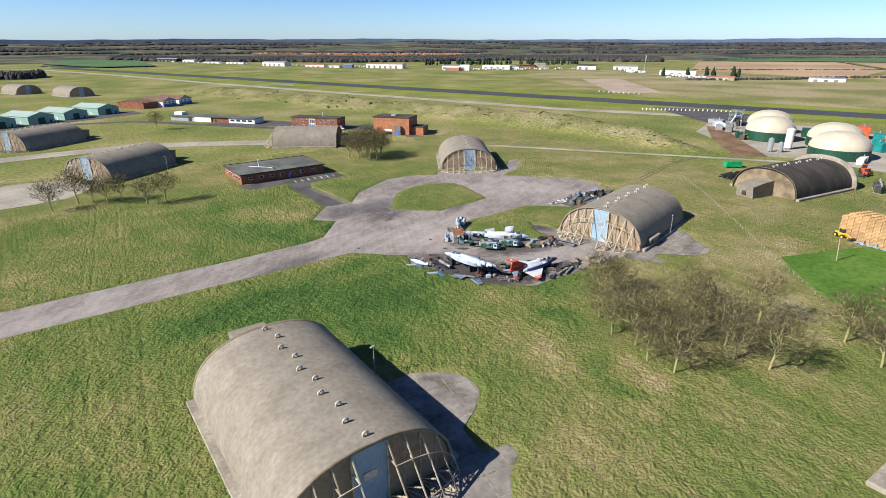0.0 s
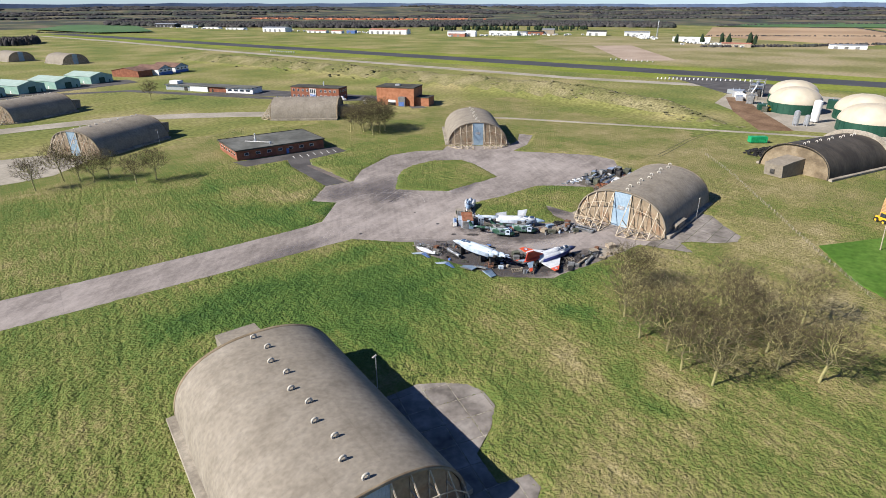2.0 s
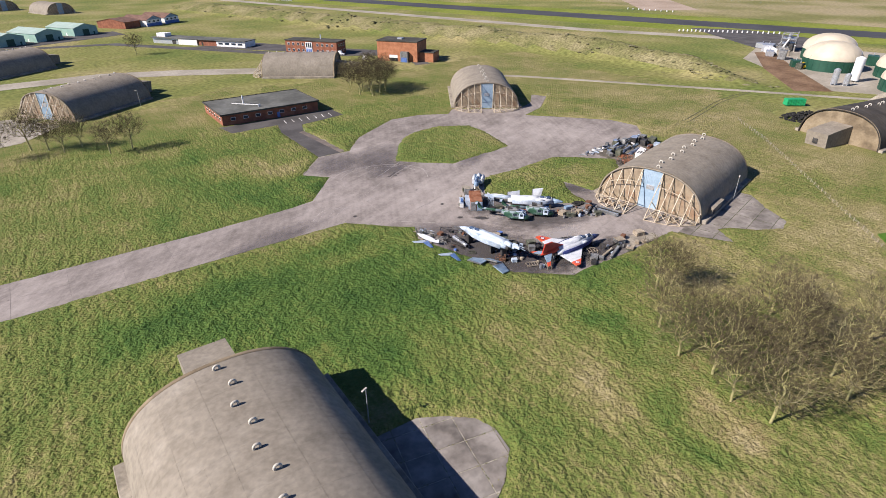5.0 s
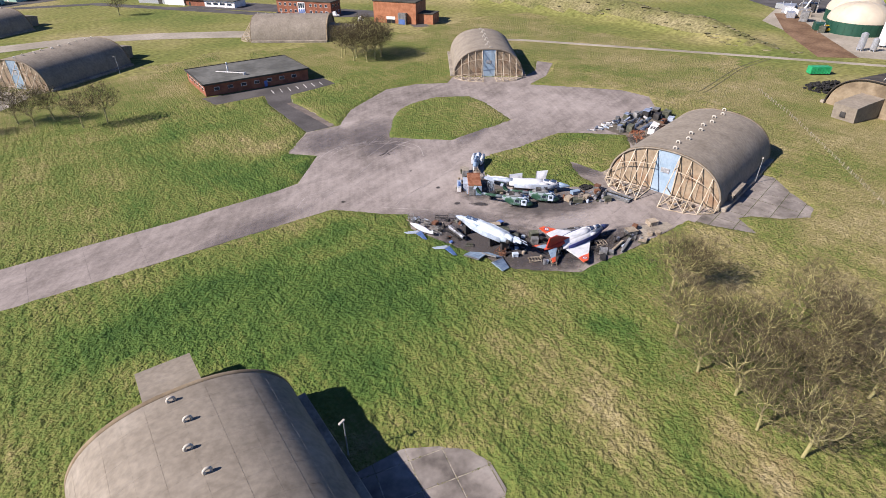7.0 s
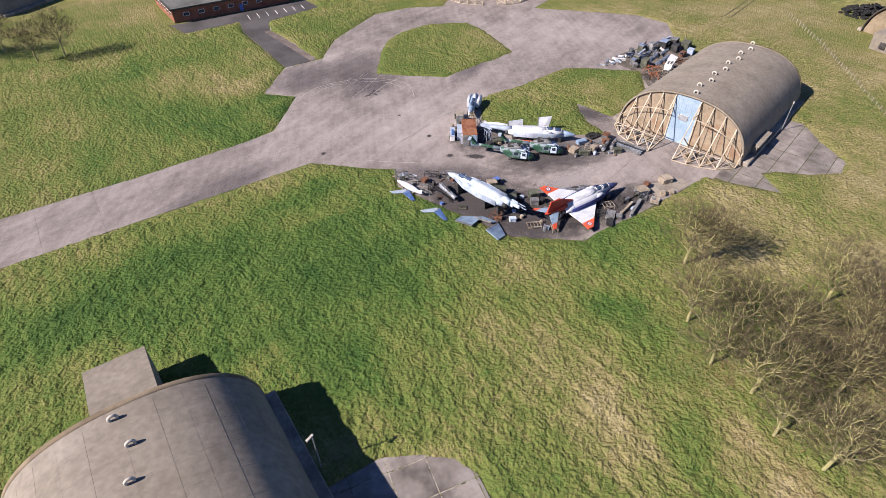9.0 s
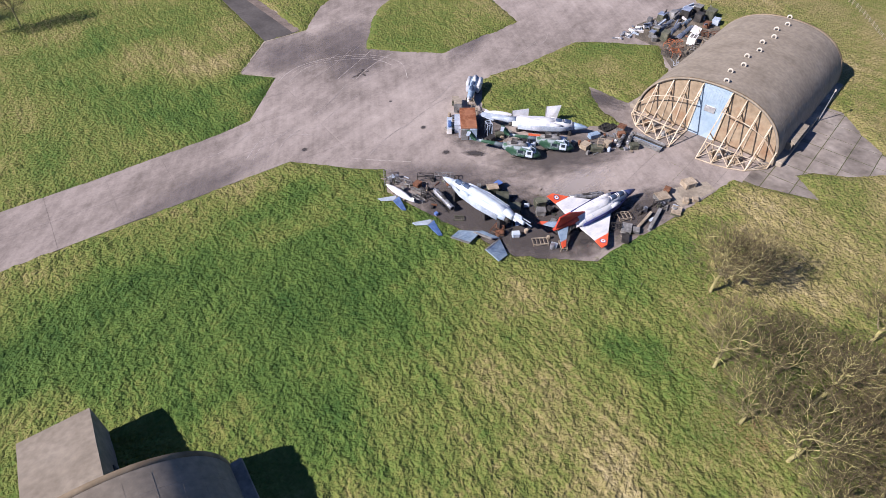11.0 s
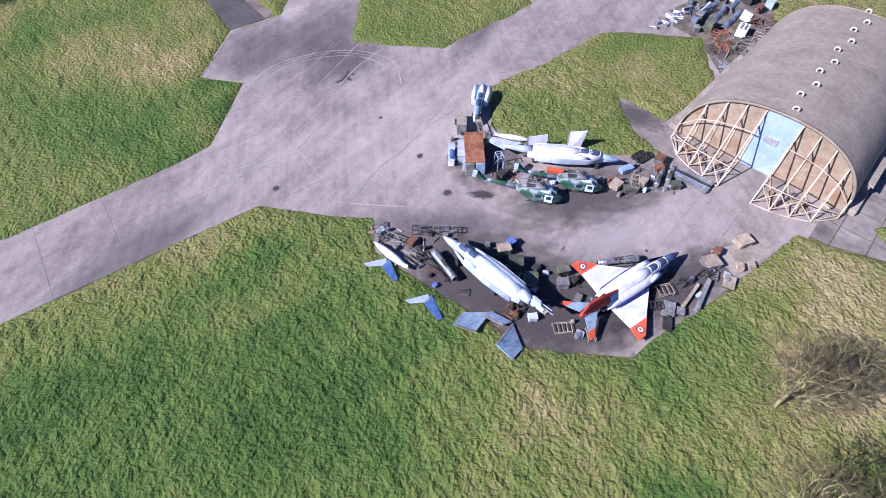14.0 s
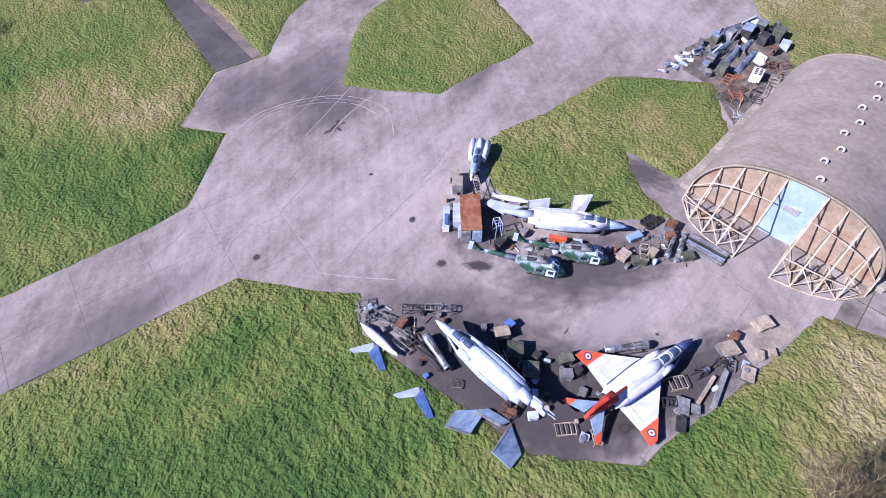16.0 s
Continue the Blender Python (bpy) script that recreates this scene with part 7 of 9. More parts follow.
def helicopter(m, label):
    """A small army helicopter hulk: cabin forward along +x, tail boom behind, no rotors."""
    t = thing("helicopter", m, label, "helicopter", "scrapped helicopters")
    t.scale = (1.08, 1.08, 1.08)
    bm = bmesh.new()
    loft(bm, [(0, 0, 0.75, 0.12, 0.12, 2), (-0.35, 0, 0.85, 0.55, 0.38, 2.4), (-1.0, 0, 1.0, 0.82, 0.66, 2.8), (-1.9, 0, 1.25, 0.92, 0.92, 3.2), (-3.4, 0, 1.3, 0.95, 0.97, 3.4), (-4.6, 0, 1.3, 0.92, 0.92, 3.0),
              (-5.5, 0, 1.5, 0.62, 0.66, 2.5), (-6.2, 0, 1.7, 0.36, 0.42, 2)], 20)
    cabin = part("cabin", bm, CAMO, t)
    bm = bmesh.new()
    loft(bm, [(-6.0, 0, 1.7, 0.36, 0.42, 2), (-8.5, 0, 1.85, 0.26, 0.30, 2), (-11.0, 0, 2.0, 0.17, 0.2, 2)], 14)
    boom = part("tail_boom", bm, CAMO, t)
    bm = bmesh.new()
    plate(bm, [(-10.3, 0, 2.1), (-11.5, 0, 3.5), (-12.1, 0, 3.5), (-11.3, 0, 1.9)], 0.14)
    part("tail_fin", bm, CAMO, boom)
    bm = bmesh.new()
    plate(bm, [(-11.4, 0.0, 3.35), (-11.5, -1.3, 3.35), (-12.0, -1.3, 3.35), (-12.0, 0, 3.35)], 0.07)
    part("tailplane", bm, JET_GREY, boom)
    bm = bmesh.new()
    loft(bm, [(-2.2, 0, 2.3, 0.35, 0.2, 2.5), (-3.0, 0, 2.45, 0.55, 0.36, 2.8), (-4.4, 0, 2.42, 0.55, 0.34, 2.8), (-5.6, 0, 2.2, 0.3, 0.22, 2.2)], 16)
    deck = part("engine_deck", bm, SCRAP_GREY, t, "grey stripped engine deck")
    for s in (-1, 1):
        bm = bmesh.new()
        tube(bm, (-3.9, s * 0.35, 2.72), (-4.9, s * 0.42, 2.7), 0.22, 0.26, 12)
        part("exhaust", bm, SCRAP_DARK, deck)
    bm = bmesh.new()
    tube(bm, (-2.9, 0, 2.7), (-2.9, 0, 3.25), 0.18, 0.12, 12)
    box(bm, -3.3, -2.5, -0.1, 0.1, 3.05, 3.2)
    box(bm, -3.0, -2.8, -0.4, 0.4, 3.05, 3.2)
    part("rotor_head", bm, SCRAP_DARK, deck)
    # pale masked windscreen and doors
    for s in (-1, 1):
        bm = bmesh.new()
        plate(bm, [(-0.95, s * 0.12, 1.68), (-0.95, s * 0.78, 1.52), (-1.75, s * 0.80, 2.10), (-1.75, s * 0.10, 2.17)], 0.05)
        w = part("windscreen", bm, PALE_GREY_MASK, cabin, "pale masked windscreen")
        bm = bmesh.new()
        plate(bm, [(-1.05, s * 0.22, 1.76), (-1.05, s * 0.66, 1.64), (-1.60, s * 0.68, 2.02), (-1.60, s * 0.2, 2.10)], 0.08)
        part("pane", bm, GLASS, w)
        bm = bmesh.new()
        box(bm, -2.35, -1.25, s * 0.95 - 0.05, s * 0.95 + 0.05, 0.75, 2.0, bevel=0.04)
        d = part("cockpit_door", bm, PALE_GREY_MASK, cabin, "pale grey cockpit door")
        bm = bmesh.new()
        box(bm, -2.1, -1.5, s * 0.95 - 0.08, s * 0.95 + 0.08, 1.3, 1.85)
        part("door_pane", bm, GLASS, d)
        bm = bmesh.new()
        box(bm, -3.9, -2.5, s * 0.96 - 0.04, s * 0.96 + 0.04, 0.7, 2.0, bevel=0.04)
        part("cabin_door", bm, CAMO, cabin)
        bm = bmesh.new()
        box(bm, -3.6, -2.8, s * 0.97 - 0.07, s * 0.97 + 0.07, 1.35, 1.85)
        part("cabin_window", bm, GLASS, cabin)
        bm = bmesh.new()
        bar(bm, (-1.2, s * 0.6, 0.06), (-4.6, s * 0.6, 0.06), 0.10)
        bar(bm, (-1.5, s * 0.6, 0.06), (-1.5, s * 0.45, 0.5), 0.1)
        bar(bm, (-4.3, s * 0.6, 0.06), (-4.3, s * 0.45, 0.5), 0.1)
        part("skid", bm, SCRAP_DARK, t)
    bm = bmesh.new()
    plate(bm, [(-1.82, -0.75, 2.16), (-1.82, 0.75, 2.16), (-3.1, 0.72, 2.29), (-3.1, -0.72, 2.29)], 0.06)
    part("roof_window", bm, PALE_GREY_MASK, cabin)


PALE_GREY_MASK = material("pale_masking", [(0.45, 0.55, 0.66), (0.60, 0.68, 0.76)], 1.0, 0.6, fine=0.08)
# the fin of the third jet, laid over its tail
loose_panel("tail_fin", [(102.0, 116.6, 1.9), (99.2, 120.8, 1.6), (98.0, 120.6, 1.6), (98.9, 117.4, 1.7)], 0.16, JET_GREY, "grey-blue detached tail fin laid over the fuselage")
helicopter(pose(99.7, 105.3, 0.0, 0, 0, -49.5), "green and grey camouflaged helicopter hulk without rotors")
helicopter(pose(105.9, 103.6, 0.0, 0, 0, -46), "green and grey camouflaged helicopter hulk beside a white jet")


# ---- scrap and crates ----
def crate(x, y, w, d, h, rot, mat, label, z=0.0, lid=None, group="", name="crate", category="crate"):
    t = thing(name, pose(x, y, z, 0, 0, rot), label, category, group)
    bm = bmesh.new()
    box(bm, -w / 2, w / 2, -d / 2, d / 2, 0.08, h, bevel=0.03)
    b = part("body", bm, mat, t)
    bm = bmesh.new()
    box(bm, -w / 2 - 0.04, w / 2 + 0.04, -d / 2 - 0.04, d / 2 + 0.04, h, h + 0.07, bevel=0.02)
    part("lid", bm, lid or mat, t)
    for s in (-1, 1):
        bm = bmesh.new()
        box(bm, s * w * 0.33 - 0.06, s * w * 0.33 + 0.06, -d / 2 - 0.05, d / 2 + 0.05, 0.0, 0.1)
        part("runner", bm, SCRAP_WOOD, t)
        bm = bmesh.new()
        box(bm, s * w * 0.33 - 0.05, s * w * 0.33 + 0.05, -d / 2 - 0.04, d / 2 + 0.04, 0.1, h)
        part("batten", bm, mat, b)
    return t


def frame_rack(x, y, w, d, h, rot, mat, label, z=0.0, rungs=5, name="servicing_trestle", group=""):
    t = thing(name, pose(x, y, z, 0, 0, rot), label, "frame", group)
    for sx in (-1, 1):
        for sy in (-1, 1):
            bm = bmesh.new()
            bar(bm, (sx * w / 2, sy * d / 2, 0), (sx * w / 2, sy * d / 2, h), 0.08)
            part("upright", bm, mat, t)
    for sy in (-1, 1):
        bm = bmesh.new()
        bar(bm, (-w / 2, sy * d / 2, h), (w / 2, sy * d / 2, h), 0.09)
        part("side_rail", bm, mat, t)
    for k in range(rungs):
        bm = bmesh.new()
        xx = -w / 2 + w * k / (rungs - 1)
        bar(bm, (xx, -d / 2, h), (xx, d / 2, h), 0.07)
        part("rung", bm, mat, t)
    bm = bmesh.new()
    bar(bm, (-w / 2, -d / 2, 0.05), (w / 2, -d / 2, h), 0.06)
    part("brace", bm, mat, t)
    bm = bmesh.new()
    bar(bm, (w / 2, d / 2, 0.05), (-w / 2, d / 2, h), 0.06)
    part("brace", bm, mat, t)
    return t


def beam_piece(x, y, l, s, rot, mat, label, z=0.1, tilt=0.0, group=""):
    t = thing("metal_beam", pose(x, y, z, 0, tilt, rot), label, "scrap metal", group)
    bm = bmesh.new()
    box(bm, -l / 2, l / 2, -s / 2, s / 2, -0.02, 0.04)
    part("flange", bm, mat, t)
    bm = bmesh.new()
    box(bm, -l / 2, l / 2, -0.03, 0.03, 0.04, s)
    part("web", bm, mat, t)
    bm = bmesh.new()
    box(bm, -l / 2, l / 2, -s / 2, s / 2, s, s + 0.05)
    part("flange", bm, mat, t)
    return t


# round the wingless fuselage
frame_rack(75.2, 115.6, 3.2, 1.2, 0.9, 62, SCRAP_GREY, "pale grey steel trestle rack", rungs=7)
frame_rack(76.8, 113.2, 2.6, 0.9, 0.7, -60, SCRAP_GREY, "dull grey steel trestle rack", rungs=5)
frame_rack(77.6, 110.0, 2.4, 0.5, 0.5, -70, SCRAP_GREY, "dull grey steel trestle rack", rungs=4)
frame_rack(76.6, 108.8, 2.6, 0.6, 0.45, -75, SCRAP_GREY, "dull grey steel trestle rack", rungs=4)
crate(78.3, 111.4, 1.2, 1.0, 0.8, 20, RUST, "rusty brown steel box on the apron", group="scrap boxes")
frame_rack(80.4, 112.2, 2.6, 0.9, 1.0, -38, SCRAP_DARK, "dark steel servicing trestle", rungs=4)
frame_rack(83.0, 110.4, 3.2, 0.9, 1.1, -38, SCRAP_GREY, "dark steel servicing trestle", rungs=6)
frame_rack(78.3, 106.6, 5.6, 0.6, 0.8, -82, SCRAP_DARK, "dark steel engine cradle frame", rungs=6)
frame_rack(79.2, 101.2, 1.4, 0.9, 0.25, -40, SCRAP_GREEN, "drab green pallet frame on the apron", rungs=6)
crate(76.9, 104.0, 0.5, 0.5, 0.4, 10, BLUE_PAINT, "small blue box on the apron edge", group="scrap boxes")
crate(83.9, 93.3, 1.1, 0.8, 0.7, -28, JET_CHALK, "white rectangular fairing box by the fuselage tail", group="scrap boxes")
crate(87.4, 103.2, 1.8, 1.3, 1.2, -25, SCRAP_GREEN, "drab green crate with a pale top", lid=SCRAP_WOOD, group="scrap boxes")
crate(88.9, 103.6, 1.1, 1.0, 1.0, 5, SCRAP_DARK, "dark metal box with blue fittings", lid=BLUE_PAINT, group="scrap boxes")
crate(86.2, 105.2, 0.6, 0.7, 0.7, -35, SCRAP_GREY, "dull grey metal box on the apron", group="scrap boxes")
crate(87.3, 100.6, 1.9, 1.6, 1.3, -40, SCRAP_GREEN, "drab green steel crate on the apron", group="scrap boxes")
crate(87.2, 97.6, 1.8, 1.6, 1.2, -42, SCRAP_GREEN, "drab green steel crate on the apron", group="scrap boxes")
crate(89.0, 98.6, 0.9, 0.8, 0.7, 15, SCRAP_DARK, "dark metal box on the apron", group="scrap boxes")
crate(91.4, 96.3, 1.7, 1.3, 1.2, -20, SCRAP_GREEN, "drab green crate stack by the jet wing", group="scrap boxes")
crate(90.2, 94.8, 1.4, 1.1, 1.0, -35, SCRAP_GREY, "dull grey metal box by the jet wing", group="scrap boxes")
crate(91.6, 94.4, 1.0, 0.9, 0.8, 10, SCRAP_DARK, "dark metal box under the jet wing", group="scrap boxes")
crate(90.4, 92.2, 1.0, 0.8, 0.5, 30, SCRAP_GREY, "dull grey metal tray on the apron", group="scrap boxes")
frame_rack(85.9, 90.2, 2.2, 1.3, 0.4, -30, SCRAP_WOOD, "buff steel trolley frame on the apron", rungs=5)
frame_rack(88.0, 87.6, 1.6, 0.9, 0.6, 60, SCRAP_WOOD, "buff steel trestle below the tailplane", rungs=4)
crate(87.0, 88.4, 0.9, 0.6, 0.6, -60, JET_GREY, "pale grey cylinder cap below the tailplane", group="scrap boxes")
crate(82.2, 95.0, 1.3, 0.7, 0.5, -40, RUST, "rusty steel stand under the fuselage", group="scrap boxes")
# to the right of the red-finned jet, along the grass edge
frame_rack(82.0, 95.4, 1.9, 1.3, 1.1, 20, RUST, "rust-red tripod frame under the cut tail", rungs=3)
crate(114.6, 86.0, 2.1, 1.6, 0.9, -15, SCRAP_WOOD, "large weathered plywood crate with pale lid", group="crates along the grass")
crate(108.2, 86.2, 2.1, 1.8, 0.9, -20, SCRAP_GREY, "drab olive steel crate on the apron edge", lid=SCRAP_WOOD, group="crates along the grass")
crate(110.3, 86.9, 1.0, 0.9, 0.9, 20, RUST, "rusty steel box between crates", group="crates along the grass")
frame_rack(107.0, 84.8, 1.5, 1.1, 0.3, 30, SCRAP_GREY, "dull grey wire pallet", rungs=5)
crate(107.6, 82.9, 2.0, 1.4, 0.5, 28, SCRAP_GREEN, "low drab green pallet box with slatted lid", lid=SCRAP_WOOD, group="crates along the grass")
beam_piece(103.4, 83.6, 5.2, 0.5, 22, SCRAP_GREY, "long grey metal spar on the grass edge")
beam_piece(102.0, 84.4, 4.4, 0.4, 14, SCRAP_WOOD, "long weathered plank-like spar on the apron")
beam_piece(105.2, 86.0, 4.6, 0.12, 2, SCRAP_DARK, "thin dark tow bar on the apron")
frame_rack(100.0, 86.8, 1.9, 1.5, 0.6, -25, SCRAP_WOOD, "buff square tank frame beside the wing", rungs=4)
crate(98.3, 84.7, 1.9, 1.4, 0.6, 35, SCRAP_GREY, "grey metal crate with ribbed top", group="crates along the grass")
crate(96.6, 83.4, 1.7, 1.0, 0.4, 38, SCRAP_DARK, "low dark metal bin at the grass edge", group="crates along the grass")
crate(99.2, 83.6, 1.0, 0.9, 0.55, 38, SCRAP_GREY, "grey metal box at the grass edge", group="crates along the grass")
frame_rack(97.2, 85.8, 1.4, 0.9, 0.9, -40, SCRAP_DARK, "dark steel stand beside the wing tip", rungs=4)
frame_rack(102.6, 86.3, 0.8, 0.8, 1.4, 10, SCRAP_DARK, "dark steel jack stand", rungs=3)
frame_rack(106.0, 85.6, 0.8, 0.8, 1.2, 40, SCRAP_DARK, "dark steel jack stand", rungs=3)
crate(110.8, 83.6, 1.1, 0.8, 0.6, 40, SCRAP_WOOD, "small weathered wooden box on the grass edge", group="crates along the grass")
crate(112.4, 83.0, 1.0, 0.8, 0.45, 50, SCRAP_WOOD, "small drab green box on the grass edge", group="crates along the grass")
sheet("concrete_pad", [(110.1, 87.6), (118.0, 84.9), (117.4, 82.6), (109.4, 83.2)], FOOTING, "pale square concrete pad under the crates", "pad", 0.035)
# beside the second white jet and the helicopters
t = thing("rusty_container", pose(95.2, 120.2, 0, 0, 0, 56), "rust-red open steel container among scrap", "container")
bm = bmesh.new()
box(bm, -3.6, 3.0, -1.45, 1.45, 0.1, 2.5, bevel=0.04)
body = part("body", bm, RUST_SHEET, t)
for k in range(3):
    bm = bmesh.new()
    box(bm, -3.2 + 2.8 * k, -3.1 + 2.8 * k, -1.5, 1.5, 2.48, 2.54)
    part("roof_rib", bm, RUST_SHEET, body)
for s in (-1, 1):
    bm = bmesh.new()
    box(bm, -3.95, -3.62, s * 0.78 - 0.66, s * 0.78 + 0.66, 0.1, 2.3, bevel=0.03)
    part("end_cabinet", bm, PALE_BLUE if s < 0 else SCRAP_GREY, t, "blue-grey metal end cabinet")
crate(97.3, 126.2, 2.0, 1.5, 2.0, 55, SCRAP_GREY, "tall dull grey equipment cabinet", lid=FOOTING, group="scrap boxes")
crate(98.2, 128.2, 1.6, 1.3, 1.3, 55, SCRAP_GREEN, "drab green equipment cabinet", lid=FOOTING, group="scrap boxes")
frame_rack(99.4, 124.2, 3.6, 0.9, 1.7, 66, SCRAP_WOOD, "buff steel access ladder on the apron", rungs=8)
crate(92.3, 122.0, 3.8, 0.9, 1.2, 54, WHITE, "long white equipment box beside the lockers", lid=JET_GREY, group="scrap boxes")
crate(91.9, 121.4, 1.8, 0.4, 0.35, 54, DEEP_BLUE, "short blue panel box on a white box", z=1.27, group="scrap boxes")
crate(92.6, 118.6, 0.8, 1.0, 1.9, 54, JET_GREY, "pale grey upright cabinet by the container", group="scrap boxes")
crate(93.5, 117.6, 0.8, 0.9, 2.1, 54, SCRAP_GREY, "dull grey upright cabinet by the container", lid=JET_GREY, group="scrap boxes")
crate(93.8, 121.4, 3.6, 1.2, 1.7, 54, JET_GREY, "long pale grey locker beside the rusty container", group="scrap boxes")
frame_rack(96.9, 116.2, 1.5, 0.9, 2.6, 70, JET_GREY, "pale grey lattice access tower", rungs=4)
crate(95.8, 114.2, 1.4, 1.1, 1.2, 15, SCRAP_DARK, "dark stripped gearbox on the apron", group="scrap boxes")
crate(98.2, 114.6, 1.5, 1.1, 0.9, -30, SCRAP_GREEN, "drab green stripped engine box", group="scrap boxes")
crate(99.8, 113.9, 1.1, 0.8, 0.8, 20, SCRAP_GREY, "grey stripped engine box", group="scrap boxes")
crate(103.0, 110.4, 2.4, 0.6, 0.8, -48, ORANGE, "orange folded cover between aircraft", group="scrap boxes")
crate(104.8, 108.4, 1.2, 0.6, 0.8, -48, JET_GREY, "pale grey box between aircraft", group="scrap boxes")
crate(108.4, 103.2, 1.6, 1.4, 0.9, 10, SCRAP_WOOD, "weathered wooden crate under the jet nose", group="scrap boxes")
crate(107.4, 105.2, 0.6, 0.8, 0.7, 40, SCRAP_GREY, "small grey box under the jet nose", group="scrap boxes")
crate(109.4, 101.4, 1.9, 1.2, 0.9, -35, SCRAP_GREEN, "drab green trolley chassis on the apron", group="scrap boxes")
frame_rack(110.8, 101.8, 2.6, 1.1, 1.0, 40, SCRAP_WOOD, "buff steel hoist frame on the apron", rungs=4)
crate(111.8, 101.2, 1.2, 1.0, 1.1, 15, SCRAP_WOOD, "dull buff tug engine cover", group="scrap boxes")
crate(112.0, 104.6, 2.0, 1.0, 0.8, -12, PALE_BLUE, "blue equipment trolley by the jet nose", group="scrap boxes")
crate(117.4, 103.0, 1.7, 1.3, 1.2, 20, SCRAP_GREY, "grey machine block before the shelter", lid=RUST, group="scrap boxes")
crate(116.2, 101.9, 1.2, 1.0, 0.9, -30, RUST, "rusty machine block before the shelter", group="scrap boxes")
for k in range(3):
    engine((112.9 + 1.0 * k, 99.7 - 0.2 * k, 0.62), (116.2 + 1.0 * k, 101.3 - 0.2 * k, 0.62), 0.36, "dark stripped engine core before the shelter") if k != 1 else None
crate(115.4, 98.2, 1.5, 1.2, 0.8, -28, SCRAP_GREEN, "drab green box before the shelter", group="scrap boxes")
for k in range(6):
    beam_piece(117.4 + 0.42 * k, 97.4 + 0.1 * k, 5.6, 0.32, -76, (SCRAP_GREY, BARE_METAL, PALE_BLUE, SCRAP_DARK)[k % 4], "pale metal rail in a bundle before the shelter", z=0.12 + 0.12 * (k % 2), group="bundle of metal rails")
for k in range(7):
    copy_thing(tyre, pose(115.4 + 0.7 * (k % 4), 104.9 + 0.9 * (k // 4), 0.2, rt.uniform(-15, 15), rt.uniform(-15, 15), 0))
t = thing("steel_drum", pose(91.4, 76.4, 0.12, 80, 0, 25), "small dark dented drum lying in the grass", "drum")
bm = bmesh.new()
tube(bm, (0, 0, -0.4), (0, 0, 0.4), 0.28, 0.28, 16)
drum = part("barrel", bm, SCRAP_DARK, t)
for h in (-0.4, -0.13, 0.13, 0.4):
    bm = bmesh.new()
    tube(bm, (0, 0, h - 0.02), (0, 0, h + 0.02), 0.30, 0.30, 16)
    part("hoop", bm, SCRAP_GREY, drum)

# ---- the scrap heap beside the girdered shelter ----
RUST_BRIGHT = material("orange_rust", [(0.30, 0.10, 0.045), (0.42, 0.165, 0.08)], 1.2, 0.9, fine=0.25, fine_scale=4, per_object=0.2)
HEAP_SOIL = material("oily_soil", [(0.085, 0.075, 0.060), (0.17, 0.145, 0.115)], 0.5, 0.95, fine=0.3, fine_scale=4)
sheet("heap_earth", [(149.5, 127.5), (155.5, 132.0), (175.5, 131.4), (172.5, 120.0), (163.0, 113.4), (143.0, 110.6), (149.6, 121)], HEAP_SOIL, "dark oily ground under the scrap heap", "ground", 0.03)
rh = random.Random(12)
HULL_BLUE = material("grey_blue_hull", [(0.10, 0.13, 0.20), (0.20, 0.24, 0.32), (0.26, 0.30, 0.37)], 0.8, 0.55, fine=0.2, fine_scale=4, per_object=0.25, spread=0.2)


def hull_section(x, y, l, r, rot, mat, label, z=0.0, tip=0.0):
    """A curved skin panel cut from a fuselage, lying hollow side down, with the frames that stiffen it."""
    t = thing("hull_section", pose(x, y, z, tip, 0, rot), label, "aircraft part", "cut fuselage sections")
    bm = bmesh.new()
    rows = []
    for u in (-l / 2, -l / 6, l / 6, l / 2):
        q = r * (1 - 0.12 * (u / l + 0.5))
        rows.append([bm.verts.new((u, q * math.cos(radians(12 + 156 * i / 12)), q * 0.9 * math.sin(radians(12 + 156 * i / 12)))) for i in range(13)])
    for p, q in zip(rows, rows[1:]):
        for i in range(12):
            bm.faces.new((p[i], q[i], q[i + 1], p[i + 1])).smooth = True
    bmesh.ops.solidify(bm, geom=bm.faces[:], thickness=0.07)
    skin = part("skin", bm, mat, t)
    for u in (-l / 2 + 0.1, 0, l / 2 - 0.1):
        bm = bmesh.new()
        q = r * (1 - 0.12 * (u / l + 0.5)) + 0.05
        for i in range(8):
            a0, a1 = radians(14 + 19 * i), radians(33 + 19 * i)
            bar(bm, (u, q * math.cos(a0), q * 0.9 * math.sin(a0)), (u, q * math.cos(a1), q * 0.9 * math.sin(a1)), 0.09)
        part("frame", bm, SCRAP_GREY, skin)
    return t


def tangle(x, y, r, mat, label, count=26):
    """A heap of bent pipes and cable."""
    t = thing("pipe_tangle", pose(x, y, 0), label, "scrap metal")
    for _ in range(count):
        bm = bmesh.new()
        a, q = rh.uniform(0, 6.28), rh.uniform(0, r)
        p = Vector((q * math.cos(a), q * math.sin(a), 0.05))
        d = Vector((rh.uniform(-1, 1), rh.uniform(-1, 1), rh.uniform(0.2, 0.7))).normalized()
        for _ in range(4):
            e = p + d * rh.uniform(0.3, 0.6)
            e.z = max(0.05, e.z)
            bar(bm, p, e, 0.06, sides=5)
            p, d = e, (d + Vector((rh.uniform(-0.6, 0.6), rh.uniform(-0.6, 0.6), rh.uniform(-0.8, 0.2)))).normalized()
        part("pipe", bm, mat, t)


